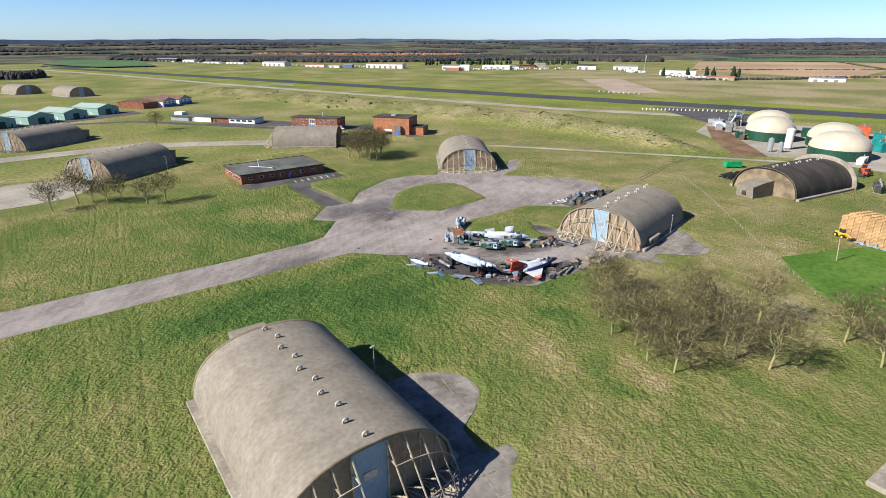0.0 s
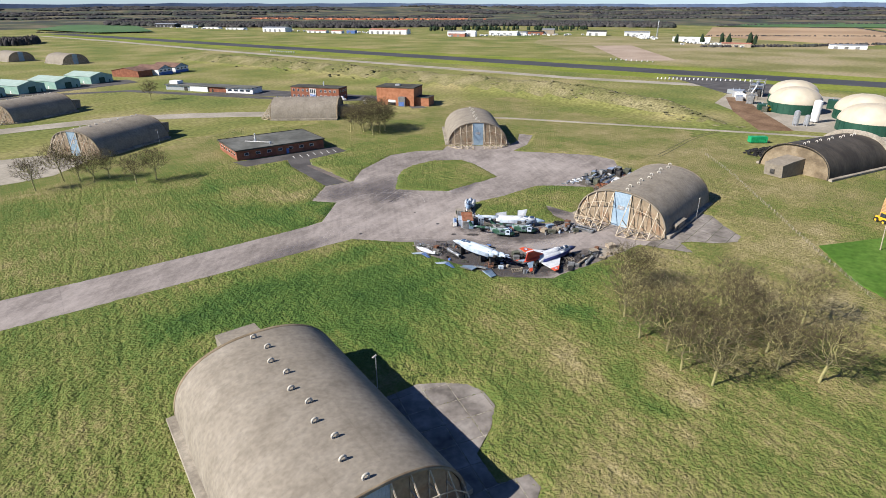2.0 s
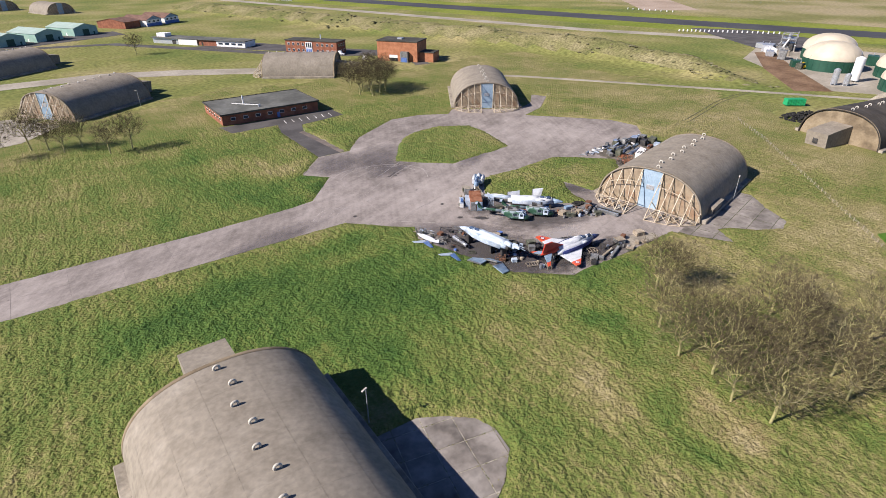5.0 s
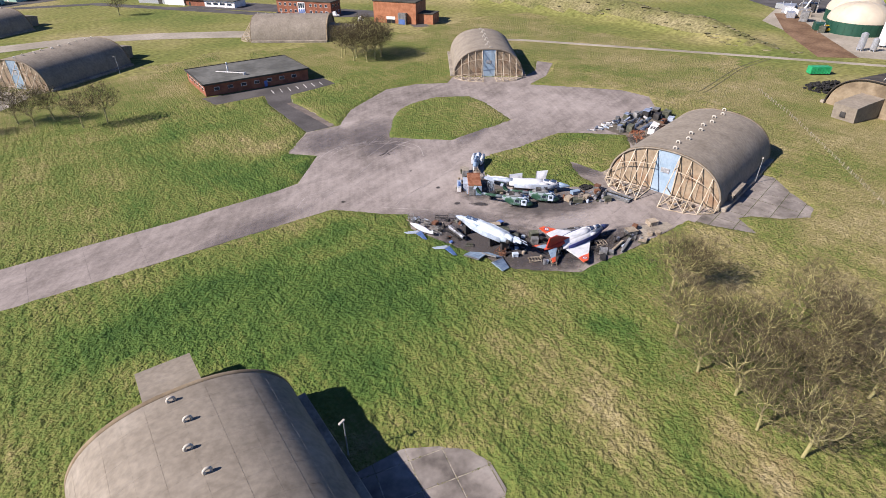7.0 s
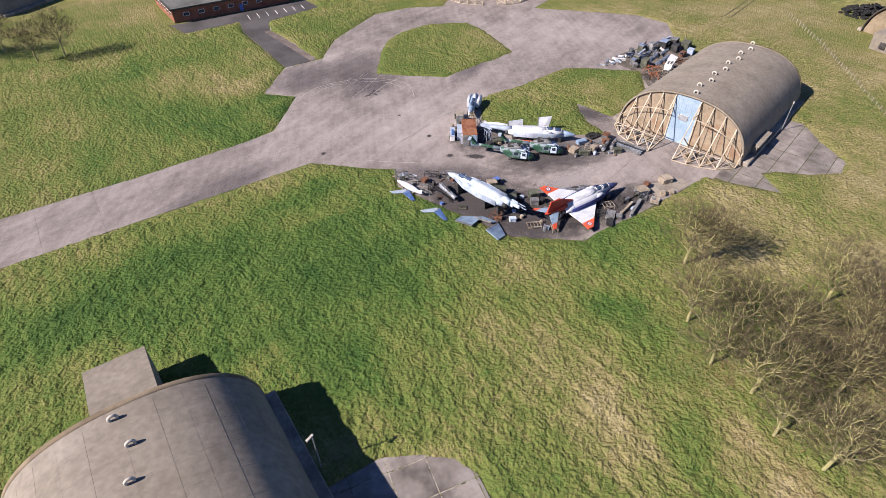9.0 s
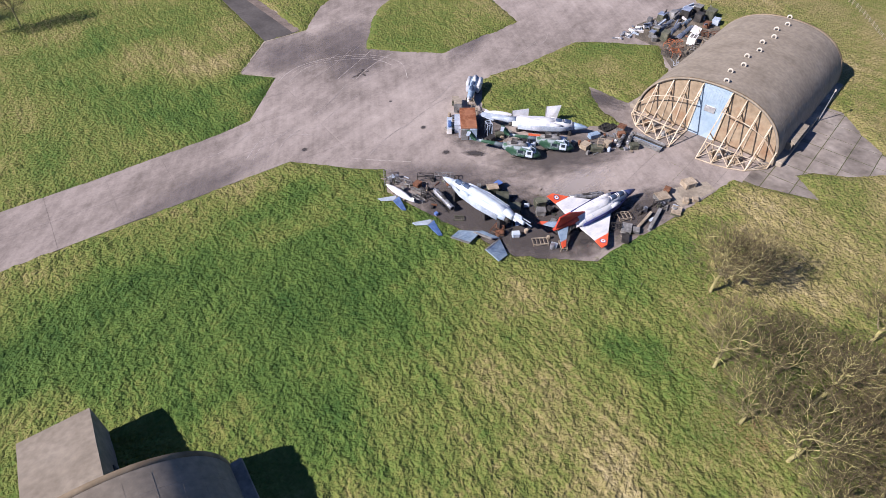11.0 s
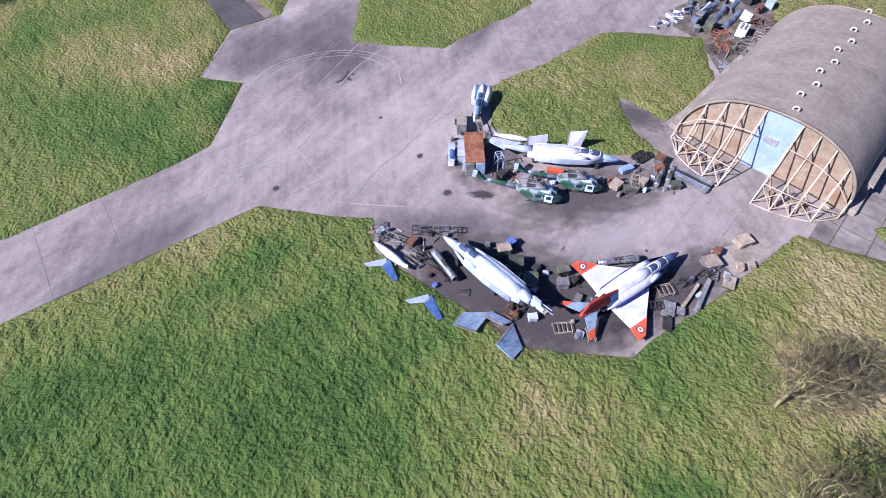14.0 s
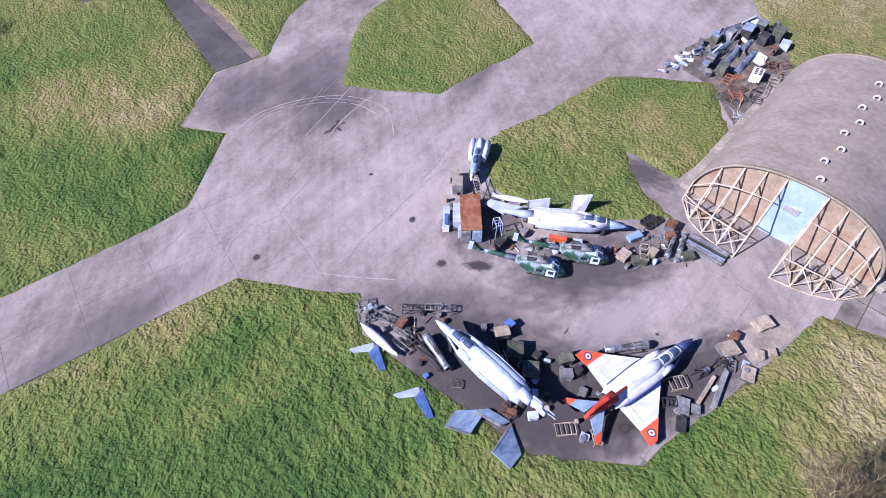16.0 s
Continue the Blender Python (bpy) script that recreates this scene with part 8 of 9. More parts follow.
# curved skins and long panels stacked side by side
for x, y, l, r, rot, mt in ((160.2, 127.5, 7.8, 0.62, 12, HULL_BLUE), (160.2, 124.9, 7.8, 0.66, 17, HULL_BLUE), (160.5, 122.2, 9.0, 0.7, 14, HULL_BLUE), (168.5, 131.0, 7.0, 0.8, -4, HULL_BLUE), (173.0, 130.6, 6.0, 0.7, 2, SCRAP_GREY),
                            (165.6, 125.6, 5.2, 0.6, 16, PALE_BLUE), (156.8, 129.6, 4.2, 0.6, 30, HULL_BLUE)):
    hull_section(x, y, l, r, rot, mt, "long blue-grey fuselage skin cut away and stacked in the heap")
for x, y, w, d, h, rot in ((154.1, 122.8, 2.2, 1.6, 1.9, 20), (154.9, 126.0, 1.8, 1.4, 1.7, 24), (152.8, 125.4, 1.5, 1.2, 1.4, 20), (168.1, 127.8, 3.0, 1.9, 2.2, 16), (172.2, 127.4, 2.6, 1.7, 2.0, 20), (172.5, 123.9, 2.6, 2.0, 2.1, 18),
                           (168.9, 124.6, 2.0, 1.7, 1.9, 18), (162.1, 130.3, 2.2, 1.5, 1.6, 16), (165.0, 129.2, 2.0, 1.4, 1.8, 10), (175.0, 125.6, 1.6, 1.4, 1.2, 40), (151.6, 123.8, 1.3, 1.0, 1.0, 44), (158.6, 131.0, 1.4, 1.0, 1.1, 30)):
    crate(x, y, w, d, h, rot + rh.uniform(-5, 5), rh.choice((SCRAP_GREY, SCRAP_DARK, SCRAP_GREEN, SCRAP_GREY)), "drab dented equipment case in the scrap heap", group="scrap heap boxes", lid=rh.choice((None, SCRAP_GREY, HULL_BLUE)))
crate(170.9, 121.1, 2.0, 1.6, 1.3, 20, JET_GREY, "pale metal case at the rim of the scrap heap", group="scrap heap boxes")
crate(167.7, 121.3, 1.7, 1.3, 1.2, 12, RUST, "rust-brown steel box in the scrap heap", group="scrap heap boxes")
for x, y, w, d, tip in ((163.2, 121.0, 3.2, 2.0, 16), (174.0, 130.0, 1.8, 1.2, 10), (166.8, 127.0, 1.9, 1.3, 24)):
    q = thing("sheet_panel", pose(x, y, 0.55, tip, -8, 20), "white painted sheet panel lying on the scrap heap", "panel")
    bm = bmesh.new()
    box(bm, -w / 2, w / 2, -d / 2, d / 2, 0, 0.08, bevel=0.02)
    part("sheet", bm, WHITE, q)
    bm = bmesh.new()
    bar(bm, (-w / 3, 0, 0), (-w / 3, 0, -0.75), 0.1)
    part("prop", bm, SCRAP_GREY, q)
# pale broken parts strewn before the heap
for _ in range(30):
    f = rh.random()
    x, y = 145.0 + 9.5 * f + rh.gauss(0, 0.9), 128.6 + 1.6 * f + rh.gauss(0, 0.8)
    if rh.random() < 0.5:
        crate(x, y, rh.uniform(0.5, 1.3), rh.uniform(0.4, 0.8), rh.uniform(0.15, 0.5), rh.uniform(0, 180), rh.choice((JET_GREY, WHITE, BARE_METAL, SCRAP_GREY)), "pale metal box of aircraft parts", group="pale scrap boxes")
    else:
        beam_piece(x, y, rh.uniform(0.9, 2.2), rh.uniform(0.15, 0.4), rh.uniform(0, 180), rh.choice((JET_GREY, WHITE, BARE_METAL)), "pale loose metal section on the concrete", 0.06, 0, "scrap heap sections")
# rusty and grey frames between the heap and the shelter
for x, y, w, d, h, rot, mt in ((152.6, 120.4, 3.0, 1.3, 0.9, 18, RUST_BRIGHT), (149.6, 116.4, 2.0, 1.8, 1.2, 50, RUST_BRIGHT), (154.8, 119.6, 1.8, 1.2, 0.8, -20, RUST_BRIGHT), (163.1, 118.5, 2.8, 1.4, 0.8, 30, RUST), (165.2, 117.2, 2.2, 1.2, 0.9, -10, RUST),
                               (148.0, 117.4, 1.8, 1.2, 1.0, 80, SCRAP_DARK), (154.2, 114.6, 3.6, 1.5, 1.5, 28, SCRAP_GREY), (158.0, 114.9, 3.4, 1.5, 1.6, 30, SCRAP_WOOD), (161.2, 115.2, 2.6, 1.4, 1.3, 26, SCRAP_GREY), (151.4, 113.4, 1.8, 1.4, 1.1, 35, SCRAP_DARK), (152.4, 117.6, 1.6, 1.3, 0.9, 5, RUST)):
    frame_rack(x, y, w, d, h, rot + rh.uniform(-8, 8), mt, "rusty bent steel frame in the scrap heap" if mt in (RUST, RUST_BRIGHT) else "grey tubular steel frame in the scrap heap", rungs=4, group="scrap heap frames")
for _ in range(26):
    f = rh.random()
    x, y = 147.5 + 17 * f + rh.gauss(0, 0.8), 113.6 + 5.0 * f + rh.gauss(0, 1.5)
    beam_piece(x, y, rh.uniform(1.2, 3.2), rh.uniform(0.1, 0.25), rh.uniform(0, 180), rh.choice((RUST, RUST_BRIGHT, SCRAP_GREY, SCRAP_WOOD, SCRAP_DARK)), "loose metal section in the scrap heap", rh.uniform(0.06, 0.4), rh.uniform(-8, 8), "scrap heap sections")
for _ in range(22):
    f = rh.random()
    x, y = 156 + 19 * f + rh.gauss(0, 1.0), 125.5 + 2.5 * f + rh.gauss(0, 1.9)
    beam_piece(x, y, rh.uniform(1.5, 4.0), rh.uniform(0.15, 0.4), 20 + rh.uniform(-30, 30), rh.choice((HULL_BLUE, SCRAP_GREY, JET_GREY, SCRAP_DARK, SCRAP_WOOD)), "loose aircraft frame section in the scrap heap", rh.uniform(0.4, 1.5), rh.uniform(-14, 14), "scrap heap sections")
tangle(146.6, 112.3, 1.7, JET_GREY, "tangle of pale bent pipes beside the shelter")
tangle(174.5, 127.2, 1.5, SCRAP_GREY, "tangle of grey bent pipes on the scrap heap")
tangle(151.2, 118.6, 1.2, RUST, "tangle of rusty bent pipes in the scrap heap")
u = crate(157.6, 118.0, 2.6, 1.8, 1.6, 22, WHITE, "white cabinet with dark slots on the scrap heap", z=0.1)
for row in range(2):
    for k in range(4):
        bm = bmesh.new()
        box(bm, -1.05 + 0.56 * k, -0.65 + 0.56 * k, -0.7 + 0.75 * row, -0.2 + 0.75 * row, 1.66, 1.70)
        part("slot", bm, SCRAP_DARK, u)


# ---- stains on the concrete ----
def stain(x, y, rx, ry, rot, mat, label, z=0.016):
    """A torn-edged stain lying on the slabs; its mesh is a unit disc scaled to size."""
    bm = bmesh.new()
    ring = [bm.verts.new((1.1 * math.cos(2 * math.pi * i / 28), 1.1 * math.sin(2 * math.pi * i / 28), 0)) for i in range(28)]
    bm.faces.new(ring)
    ob = tagged(link_mesh("stain", bm, mat), label, "stain", kind="structure")
    ob.matrix_basis = pose(x, y, z, 0, 0, rot) @ Matrix.Diagonal((rx, ry, 1, 1))


# dirty concrete round the jets; part of this darkness is painted cloud shade
stain(84.5, 99.0, 12, 9, -50, GRIME_SHADE, "dark grime with painted cloud shade over the concrete round the jets")
stain(92.0, 91.5, 13, 8, -5, GRIME_SHADE, "dark grime with painted cloud shade over the concrete round the jets", 0.018)
stain(104.0, 104.5, 15, 7, -20, GRIME_SHADE, "dark grime over the concrete by the helicopters", 0.014)
stain(96.5, 118.5, 8, 7, 40, GRIME_SHADE, "dark grime over the concrete by the container", 0.017)
stain(87.0, 91.5, 12, 9, 15, GRIME_SHADE, "dark grime with painted cloud shade over the concrete round the jets", 0.0165)
stain(80.5, 102.5, 9, 8, -60, GRIME_SHADE, "dark grime with painted cloud shade over the concrete round the jets", 0.0175)
stain(96.5, 87.5, 10, 5.5, -5, GRIME_SHADE, "dark grime with painted cloud shade over the concrete round the jets", 0.0185)
stain(105.0, 86.0, 10, 4.5, 0, GRIME_SHADE, "dark grime with painted cloud shade over the concrete by the crates", 0.0155)
stain(123.0, 113.0, 3.5, 6.5, 20, GRIME_SHADE, "dark weathering on the concrete wedge by the shelter", 0.0145)
stain(80.0, 167.0, 11, 9, 50, SOOT, "dark grime over the concrete by the slip road", 0.0142)
stain(93.0, 165.0, 13, 9, 50, SOOT, "dark grime over the concrete by the slip road", 0.0152)
stain(90.5, 154.0, 9, 7, 30, SOOT, "dark grime inside the turning circle", 0.0148)
stain(118.0, 149.0, 14, 4, 32, SOOT, "dark weathering along the taxiway edge", 0.0138)
stain(84.0, 110.0, 14, 5, -42, SOOT, "dark grime over the concrete before the jets", 0.0158)
stain(47.0, 131.0, 16, 5, 14, SOOT, "dark weathering along the taxiway edge", 0.0144)
for k, (dx, dy, rx, ry, rot) in enumerate(((0, 0, 1.3, 0.5, 38), (1.3, 0.9, 1.0, 0.4, 62), (-1.2, -0.2, 0.9, 0.3, 10), (0.7, -0.7, 0.8, 0.35, 100), (2.0, 0.2, 0.5, 0.3, 0))):
    stain(88.6 + dx, 149.5 + dy, rx, ry, rot, OIL, "black broken tar patch on the taxiway concrete", 0.02 + 0.0004 * k)
stain(91.5, 113.2, 2.4, 1.1, -40, OIL, "black oil stain beside the helicopters", 0.02)
stain(87.6, 116.4, 0.9, 0.8, 0, OIL, "small black oil spot on the apron", 0.02)
stain(91.4, 86.6, 1.0, 0.8, 0, OIL, "small black oil spot by the jet", 0.022)
stain(93.0, 86.0, 0.9, 0.9, 0, OIL, "small black oil spot by the jet", 0.022)
stain(100.0, 96.5, 9, 3.5, 5, SCUFF, "pale scuffed concrete before the jets", 0.019)
rs = random.Random(44)
for k in range(8):
    x, y = rs.uniform(60, 130), rs.uniform(84, 160)
    if inside(np.array([x]), np.array([y]), APRON)[0] and not inside(np.array([x]), np.array([y]), LAWN)[0] and not inside(np.array([x]), np.array([y]), ISLAND)[0]:
        r = rs.uniform(0.25, 0.7)
        stain(x, y, r * rs.uniform(1, 2), r, rs.uniform(0, 180), OIL, "small dark oil spot on the concrete", 0.021)

# ---- small loose scrap ----
def bit_pipe(rnd):
    bm = bmesh.new()
    l = rnd.uniform(0.6, 2.4)
    tube(bm, (-l / 2, 0, 0.09), (l / 2, 0, 0.09), 0.08, 0.08, 8)
    return bm, "metal_pipe", "short metal pipe lying in scrap"


def bit_panel(rnd):
    bm = bmesh.new()
    w, d = rnd.uniform(0.5, 1.3), rnd.uniform(0.4, 0.9)
    plate(bm, [(-w / 2, -d / 2, 0.06), (w / 2, -d / 2 * 0.7, 0.06 + rnd.uniform(0, 0.3)), (w / 2 * 0.8, d / 2, 0.1 + rnd.uniform(0, 0.3)), (-w / 2, d / 2 * 0.9, 0.08)], 0.05)
    return bm, "sheet_panel", "bent loose sheet metal panel in scrap"


def bit_box(rnd):
    bm = bmesh.new()
    w, d, h = rnd.uniform(0.35, 0.9), rnd.uniform(0.3, 0.7), rnd.uniform(0.25, 0.7)
    box(bm, -w / 2, w / 2, -d / 2, d / 2, 0, h, bevel=0.04)
    box(bm, -w / 3, w / 3, -d / 3, d / 3, h, h + 0.08, bevel=0.02)
    return bm, "equipment_box", "small equipment box lying in scrap"


def bit_drum(rnd):
    bm = bmesh.new()
    r, h = rnd.uniform(0.22, 0.34), rnd.uniform(0.5, 0.9)
    tube(bm, (0, 0, 0), (0, 0, h), r, r, 14)
    tube(bm, (0, 0, h * 0.3), (0, 0, h * 0.36), r * 1.06, r * 1.06, 14)
    tube(bm, (0, 0, h * 0.66), (0, 0, h * 0.72), r * 1.06, r * 1.06, 14)
    return bm, "steel_drum", "small dented steel drum in scrap"


ZONES = [([(74.5, 117), (80, 113), (86, 109.5), (84, 107), (79.5, 110), (78, 103), (80.5, 98), (77.5, 104), (74.5, 112)], 26), ([(85.5, 104), (90, 104), (92, 94), (94, 88), (90, 84), (84, 89), (85, 94)], 18),
         ([(96, 82.8), (101, 82.8), (112, 82.8), (114, 85), (106, 87), (100, 87.5), (97, 86)], 10), ([(94, 117), (99.5, 113.5), (106, 107.5), (104.5, 106), (98, 112)], 34),
         ([(106.5, 104.5), (112, 105.5), (118, 104.5), (118.5, 98), (114, 97.5), (107.5, 101)], 44), ([(90.5, 121), (96, 127.5), (100, 128), (98, 122)], 20)]
for poly, count in ZONES:
    made, tries = 0, 0
    while made < count and tries < 4000:
        tries += 1
        x, y = rs.uniform(74, 119), rs.uniform(82, 129)
        if not inside(np.array([x]), np.array([y]), poly)[0]:
            continue
        bm, nm, lb = rs.choice((bit_pipe, bit_panel, bit_box, bit_box, bit_drum, bit_panel))(rs)
        ob = tagged(link_mesh(nm, bm, rs.choice((SCRAP_DARK, SCRAP_GREY, SCRAP_GREEN, RUST, SCRAP_WOOD, JET_GREY, BARE_METAL))), lb, "scrap", "small loose scrap")
        ob.matrix_basis = pose(x, y, 0.0, 0, 0, rs.uniform(0, 360))
        made += 1

# ---- tyre marks curling over the taxiway ----
def smooth_line(pts, steps=6):
    """Points of a smooth curve through the given ones."""
    out = []
    for k in range(len(pts) - 1):
        p0, p1, p2, p3 = (Vector(pts[max(0, min(len(pts) - 1, k + d))]) for d in (-1, 0, 1, 2))
        for q in range(steps):
            f = q / steps
            out.append(tuple(0.5 * (2 * p1 + (p2 - p0) * f + (2 * p0 - 5 * p1 + 4 * p2 - p3) * f * f + (3 * p1 - p0 - 3 * p2 + p3) * f ** 3)))
    return out + [tuple(pts[-1])]


for line, width in (([(73.2, 156.4), (76.0, 158.7), (80.2, 160.3), (86.3, 159.9), (92.4, 157.6), (96.6, 153.6), (98.4, 148.4), (96.0, 142.3)], 0.16),
                    ([(75.0, 155.1), (80.4, 158.6), (86.4, 158.2), (91.6, 156.0), (95.2, 152.4), (96.6, 147.6)], 0.14),
                    ([(77.0, 158.2), (81.0, 159.6), (86.3, 159.2), (92.0, 157.0), (95.9, 153.1)], 0.10),
                    ([(58.1, 134.8), (60.0, 136.8), (61.8, 138.4), (64.0, 138.9), (67.2, 137.6), (72.3, 133.6)], 0.12),
                    ([(58.9, 133.8), (60.6, 135.8), (62.4, 137.3), (64.2, 137.8)], 0.12), ([(73.1, 124.6), (77.0, 121.0), (81.1, 117.7)], 0.12),
                    ([(98.0, 158.0), (112.0, 166.0), (124.0, 172.5)], 0.10), ([(84.0, 150.5), (98.0, 158.8), (110.0, 166.5)], 0.09)):
    fine = smooth_line(line)
    start = 0
    while start < len(fine) - 2:
        run = rs.randrange(4, 12)
        bm = bmesh.new()
        prism(bm, strip(fine[start:start + run + 1], width * rs.uniform(0.7, 1.2)), -0.02, 0.019)
        tagged(link_mesh("tyre_mark", bm, TYRE_MARK), "pale curved tyre mark on the concrete", "marking", kind="structure")
        start += run + (1 if rs.random() < 0.3 else 0)

# faint scrapes and rubber streaks along the taxi line
for k in range(40):
    x, y = rs.uniform(40, 132), rs.uniform(120, 160)
    way = radians(26 + rs.uniform(-8, 8))
    reach, bow = rs.uniform(2.5, 9), rs.uniform(-0.9, 0.9)
    line = [(x + reach * f * math.cos(way) - bow * (1 - f * f) * math.sin(way), y + reach * f * math.sin(way) + bow * (1 - f * f) * math.cos(way)) for f in (-1, -0.5, 0, 0.5, 1)]
    px, py = np.array([p[0] for p in line]), np.array([p[1] for p in line])
    if np.any(edge_gap(px, py, APRON) > -1) or np.any(edge_gap(px, py, LAWN) < 1) or np.any(edge_gap(px, py, ISLAND) < 1):
        continue
    bm = bmesh.new()
    prism(bm, strip(smooth_line(line, 4), rs.uniform(0.08, 0.22)), -0.02, 0.0185 + 0.0001 * k)
    tagged(link_mesh("scrape", bm, PALE_SCRAPE if rs.random() < 0.7 else DARK_SCRAPE), "faint scrape mark along the concrete taxiway", "marking", kind="structure")

# broken concrete block at the grass edge behind the near shelter
t = thing("concrete_block", pose(83.2, 8.4, 0, 0, 0, -4), "pale broken concrete block lying in the grass", "concrete block")
bm = bmesh.new()
box(bm, -4.2, 4.2, -2.4, 2.4, -0.1, 1.0, bevel=0.15)
part("block", bm, FOOTING, t)
bm = bmesh.new()
box(bm, -2.6, 3.4, -1.6, 0.8, 1.0, 1.6, pose(0, 0, 0, 4, 3, 8), 0.1)
part("slab", bm, FOOTING, t)


# ---- concrete slabs of the aprons and roads ----
def clip_half(poly, ax, ay, c):
    """The part of a polygon where ax*x + ay*y <= c."""
    out = []
    for i, p in enumerate(poly):
        q = poly[(i + 1) % len(poly)]
        dp, dq = ax * p[0] + ay * p[1] - c, ax * q[0] + ay * q[1] - c
        if dp <= 0:
            out.append(p)
        if (dp < 0 < dq) or (dq < 0 < dp):
            k = dp / (dp - dq)
            out.append((p[0] + (q[0] - p[0]) * k, p[1] + (q[1] - p[1]) * k))
    return out


def area_of(poly):
    return 0.5 * abs(sum(p[0] * q[1] - q[0] * p[1] for p, q in zip(poly, poly[1:] + poly[:1])))


def slab_field(parent, outline, angle, size_u, size_v, mat, seed, holes=(), gap=0.02):
    rnd = random.Random(seed)
    c, s = math.cos(radians(angle)), math.sin(radians(angle))
    us = [x * c + y * s for x, y in outline]
    vs = [-x * s + y * c for x, y in outline]
    for i in range(math.floor(min(us) / size_u), math.ceil(max(us) / size_u)):
        strip_poly = clip_half(clip_half(outline, c, s, (i + 1) * size_u - gap), -c, -s, -i * size_u - gap)
        if len(strip_poly) < 3:
            continue
        for j in range(math.floor(min(vs) / size_v), math.ceil(max(vs) / size_v)):
            cell = clip_half(clip_half(strip_poly, -s, c, (j + 1) * size_v - gap), s, -c, -j * size_v - gap)
            clean = [p for k, p in enumerate(cell) if math.dist(p, cell[k - 1]) > 0.02]
            if len(clean) < 3 or area_of(clean) < 0.4:
                continue
            px, py = np.array([p[0] for p in clean]), np.array([p[1] for p in clean])
            if any(np.all(edge_gap(px, py, h) < -0.6) for h in holes):
                continue
            z = rnd.uniform(-0.3, 0.3) * gap
            bm = bmesh.new()
            prism(bm, clean, -0.12, z)
            part("slab", bm, mat, parent)


def paving(name, outline, label, z=-0.02, joint=JOINT):
    return sheet(name, outline, joint, label, "paving", z)


WEST = clip_half(APRON, 1, 0, 74)
EAST = clip_half(clip_half(APRON, -1, 0, -74), 0.216, -0.976, -52.93)
REAR = clip_half(APRON, -0.216, 0.976, 52.93)
road = paving("road", WEST, "weathered concrete slab taxiway leading to the apron")
slab_field(road, WEST, 0, 9.2, 7.6, CONCRETE, 1)
apron = paving("apron", EAST, "weathered concrete slab apron with stained patches")
slab_field(apron, clip_half(EAST, 0, 1, 118), 12.5, 5.6, 5.6, CONCRETE, 2, (ISLAND, LAWN))
slab_field(apron, clip_half(EAST, 0, -1, -118), 12.5, 5.6, 5.6, CONCRETE, 5, (ISLAND, LAWN), 0.006)
rear = paving("rear_stand", REAR, "old concrete slabs with grassy joints behind the shelter", joint=MOSS_JOINT)
slab_field(rear, REAR, 12.5, 4.6, 4.2, OLD_SLAB, 4, (), 0.07)
stand = paving("stand", STAND, "old concrete slab hardstanding beside the shelter", joint=PALE_JOINT)
slab_field(stand, STAND, -12, 4.2, 4.2, OLD_SLAB, 3, (), 0.07)
sheet("slip_road", SLIP, ASPHALT, "worn dark asphalt slip road to the hut", "road", 0.0)
sheet("slip_margin", strip([(86.6, 176.6), (84.6, 204.5)], 2.4), MARGIN, "brown worn margin along the slip road", "road", 0.012)
sheet("slip_kerb", strip([(88.3, 176.0), (86.0, 205), (88.5, 212)], 0.7), FOOTING, "pale concrete edging along the slip road", "kerb", 0.06)


for line in (((68.2, 164.2), (73.6, 158.6)), ((78.0, 175.7), (88.2, 175.5)), ((68.1, 164.6), (78.0, 175.6))):
    sheet("edging", strip(line, 0.35), FOOTING, "pale concrete edging at the rim of the taxiway", "kerb", 0.045)


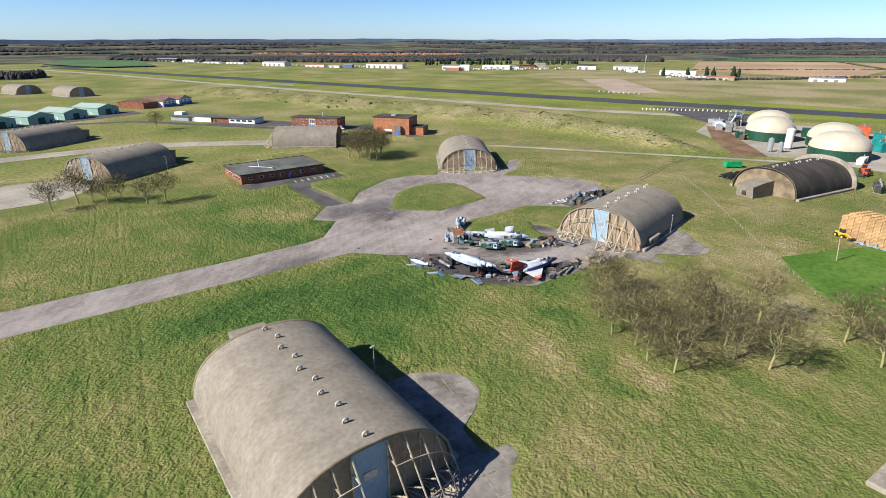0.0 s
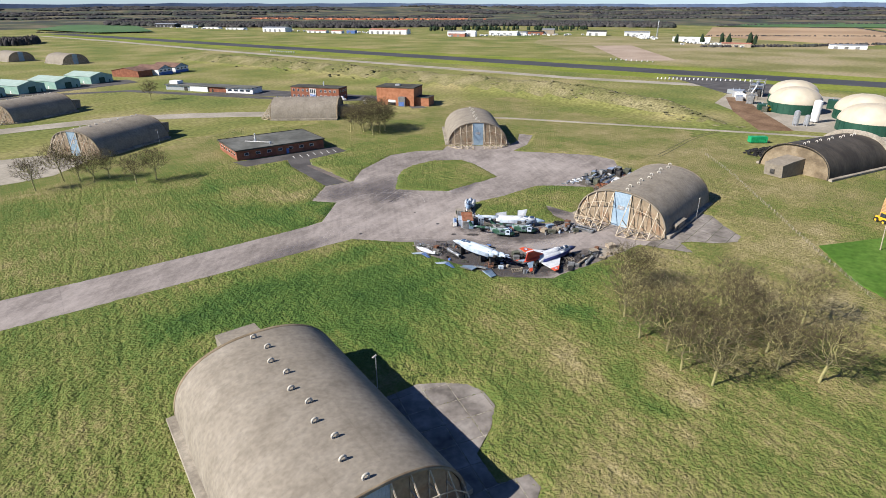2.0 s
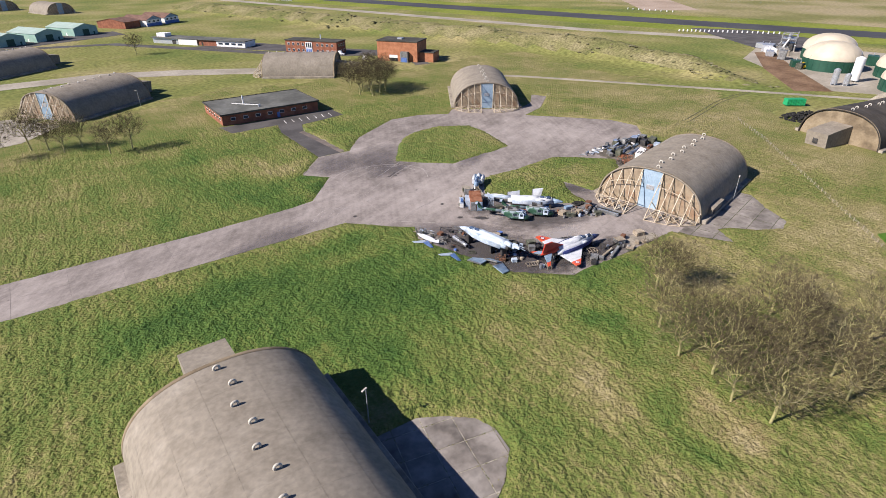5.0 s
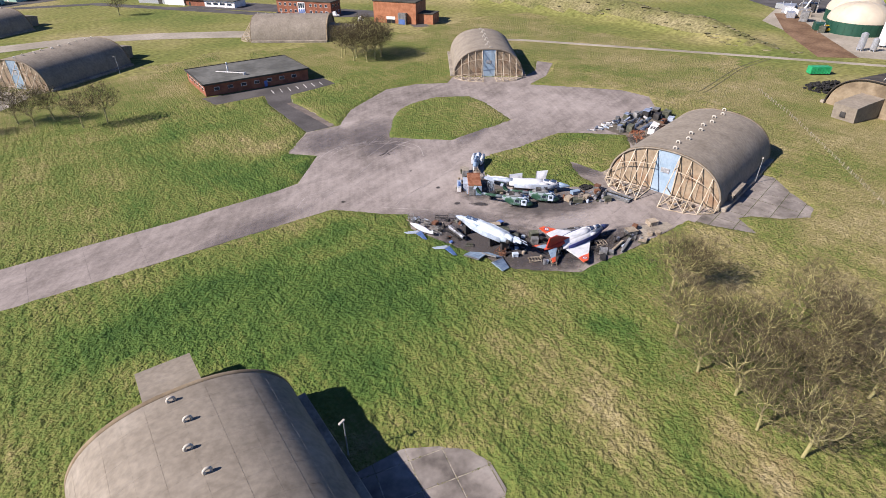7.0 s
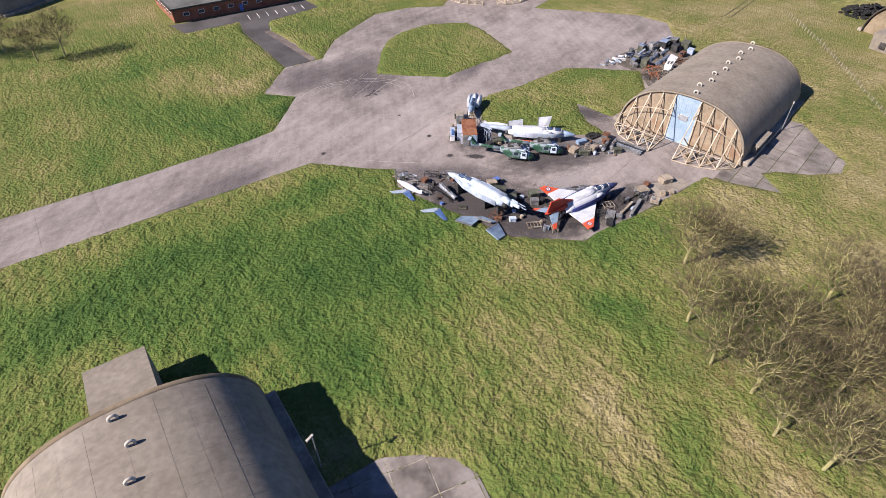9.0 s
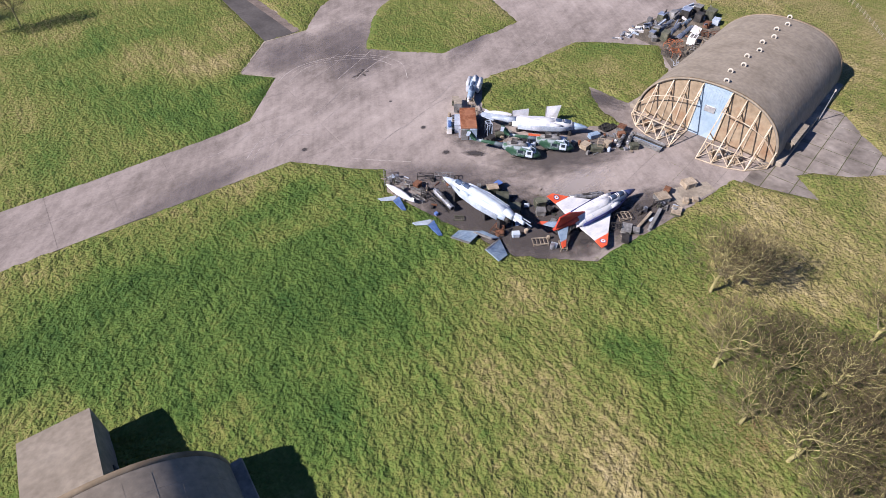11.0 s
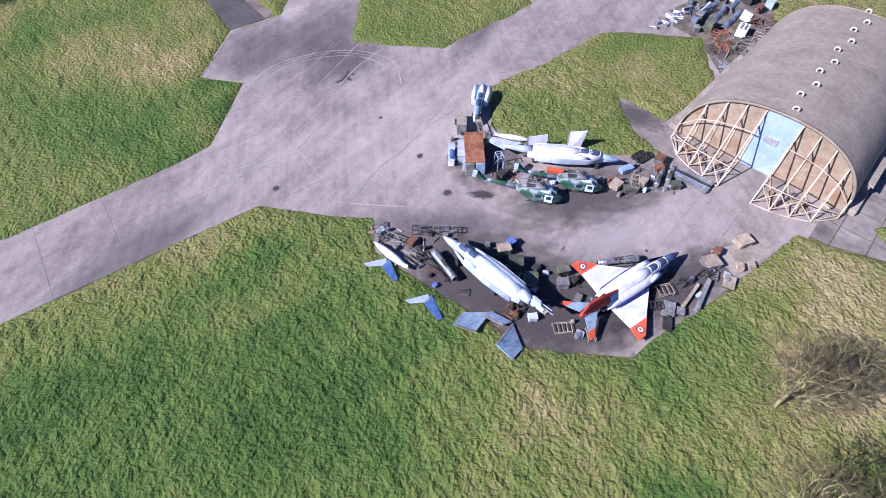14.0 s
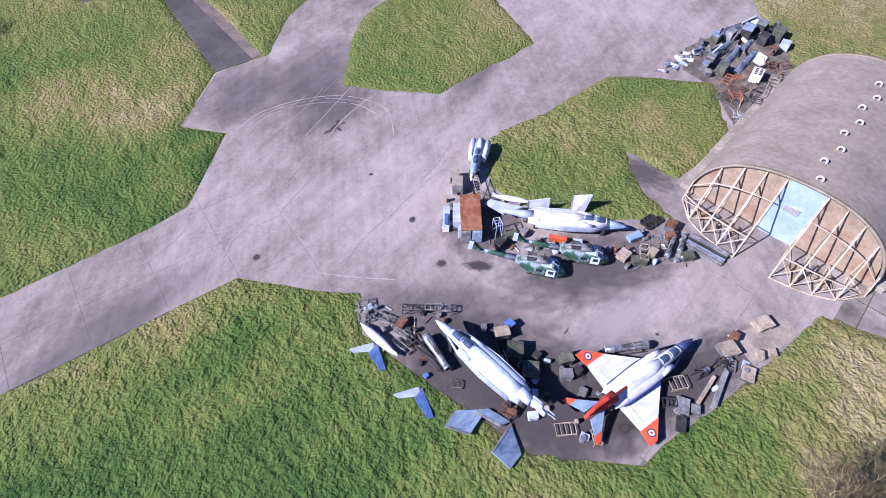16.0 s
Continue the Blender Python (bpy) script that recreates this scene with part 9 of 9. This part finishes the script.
# ---- weeds in the joints and along the broken edges ----
def weed_tufts():
    rnd = random.Random(314)
    V, F = [], []

    def tuft(x, y, size):
        for _ in range(4):
            a, lean = rnd.uniform(0, 6.283), rnd.uniform(0.3, 1.0)
            c, d = math.cos(a), math.sin(a)
            w, h = 0.34 * size, size * rnd.uniform(0.3, 0.7)
            k = len(V)
            V.extend([(x - w * d, y + w * c, -0.02), (x + w * d, y - w * c, -0.02), (x + lean * size * c, y + lean * size * d, h)])
            F.append((k, k + 1, k + 2))

    made = 0
    while made < 1100:
        # close to the outline of the apron and its lawns
        ring = rnd.choice((APRON, APRON, LAWN, ISLAND, STAND))
        i = rnd.randrange(len(ring))
        (x0, y0), (x1, y1) = ring[i], ring[(i + 1) % len(ring)]
        f = rnd.random()
        x, y = x0 + (x1 - x0) * f + rnd.gauss(0, 0.35), y0 + (y1 - y0) * f + rnd.gauss(0, 0.35)
        if -5 < x < 160 and 36 < y < 182:
            tuft(x, y, rnd.uniform(0.08, 0.18))
            made += 1
    # along the slab joints before the girdered shelter and under the jets
    c, s = math.cos(radians(12.5)), math.sin(radians(12.5))
    for _ in range(1500):
        u, v = rnd.uniform(80, 135), rnd.uniform(60, 92)
        if rnd.random() < 0.5:
            u = 5.6 * round(u / 5.6) + rnd.gauss(0, 0.04)
        else:
            v = 5.6 * round(v / 5.6) + rnd.gauss(0, 0.04)
        x, y = u * c - v * s, u * s + v * c
        p = np.array([x]), np.array([y])
        if inside(*p, APRON)[0] and not inside(*p, LAWN)[0] and wave_noise(p[0], p[1], 5, 81)[0] > 0.62 and (y < 99 or x > 108):
            tuft(x, y, rnd.uniform(0.06, 0.16))
    # and along those of the round stand
    c, s = math.cos(radians(-12)), math.sin(radians(-12))
    for _ in range(900):
        u, v = rnd.uniform(20, 45), rnd.uniform(40, 82)
        if rnd.random() < 0.5:
            u = 4.2 * round(u / 4.2) + rnd.gauss(0, 0.06)
        else:
            v = 4.2 * round(v / 4.2) + rnd.gauss(0, 0.06)
        x, y = u * c - v * s, u * s + v * c
        if inside(np.array([x]), np.array([y]), STAND)[0]:
            tuft(x, y, rnd.uniform(0.08, 0.2))
    tagged(mesh_arrays("weed_tufts", V, F, WEED), "small grass tufts growing from slab joints and edges", "weeds", kind="stuff")


weed_tufts()
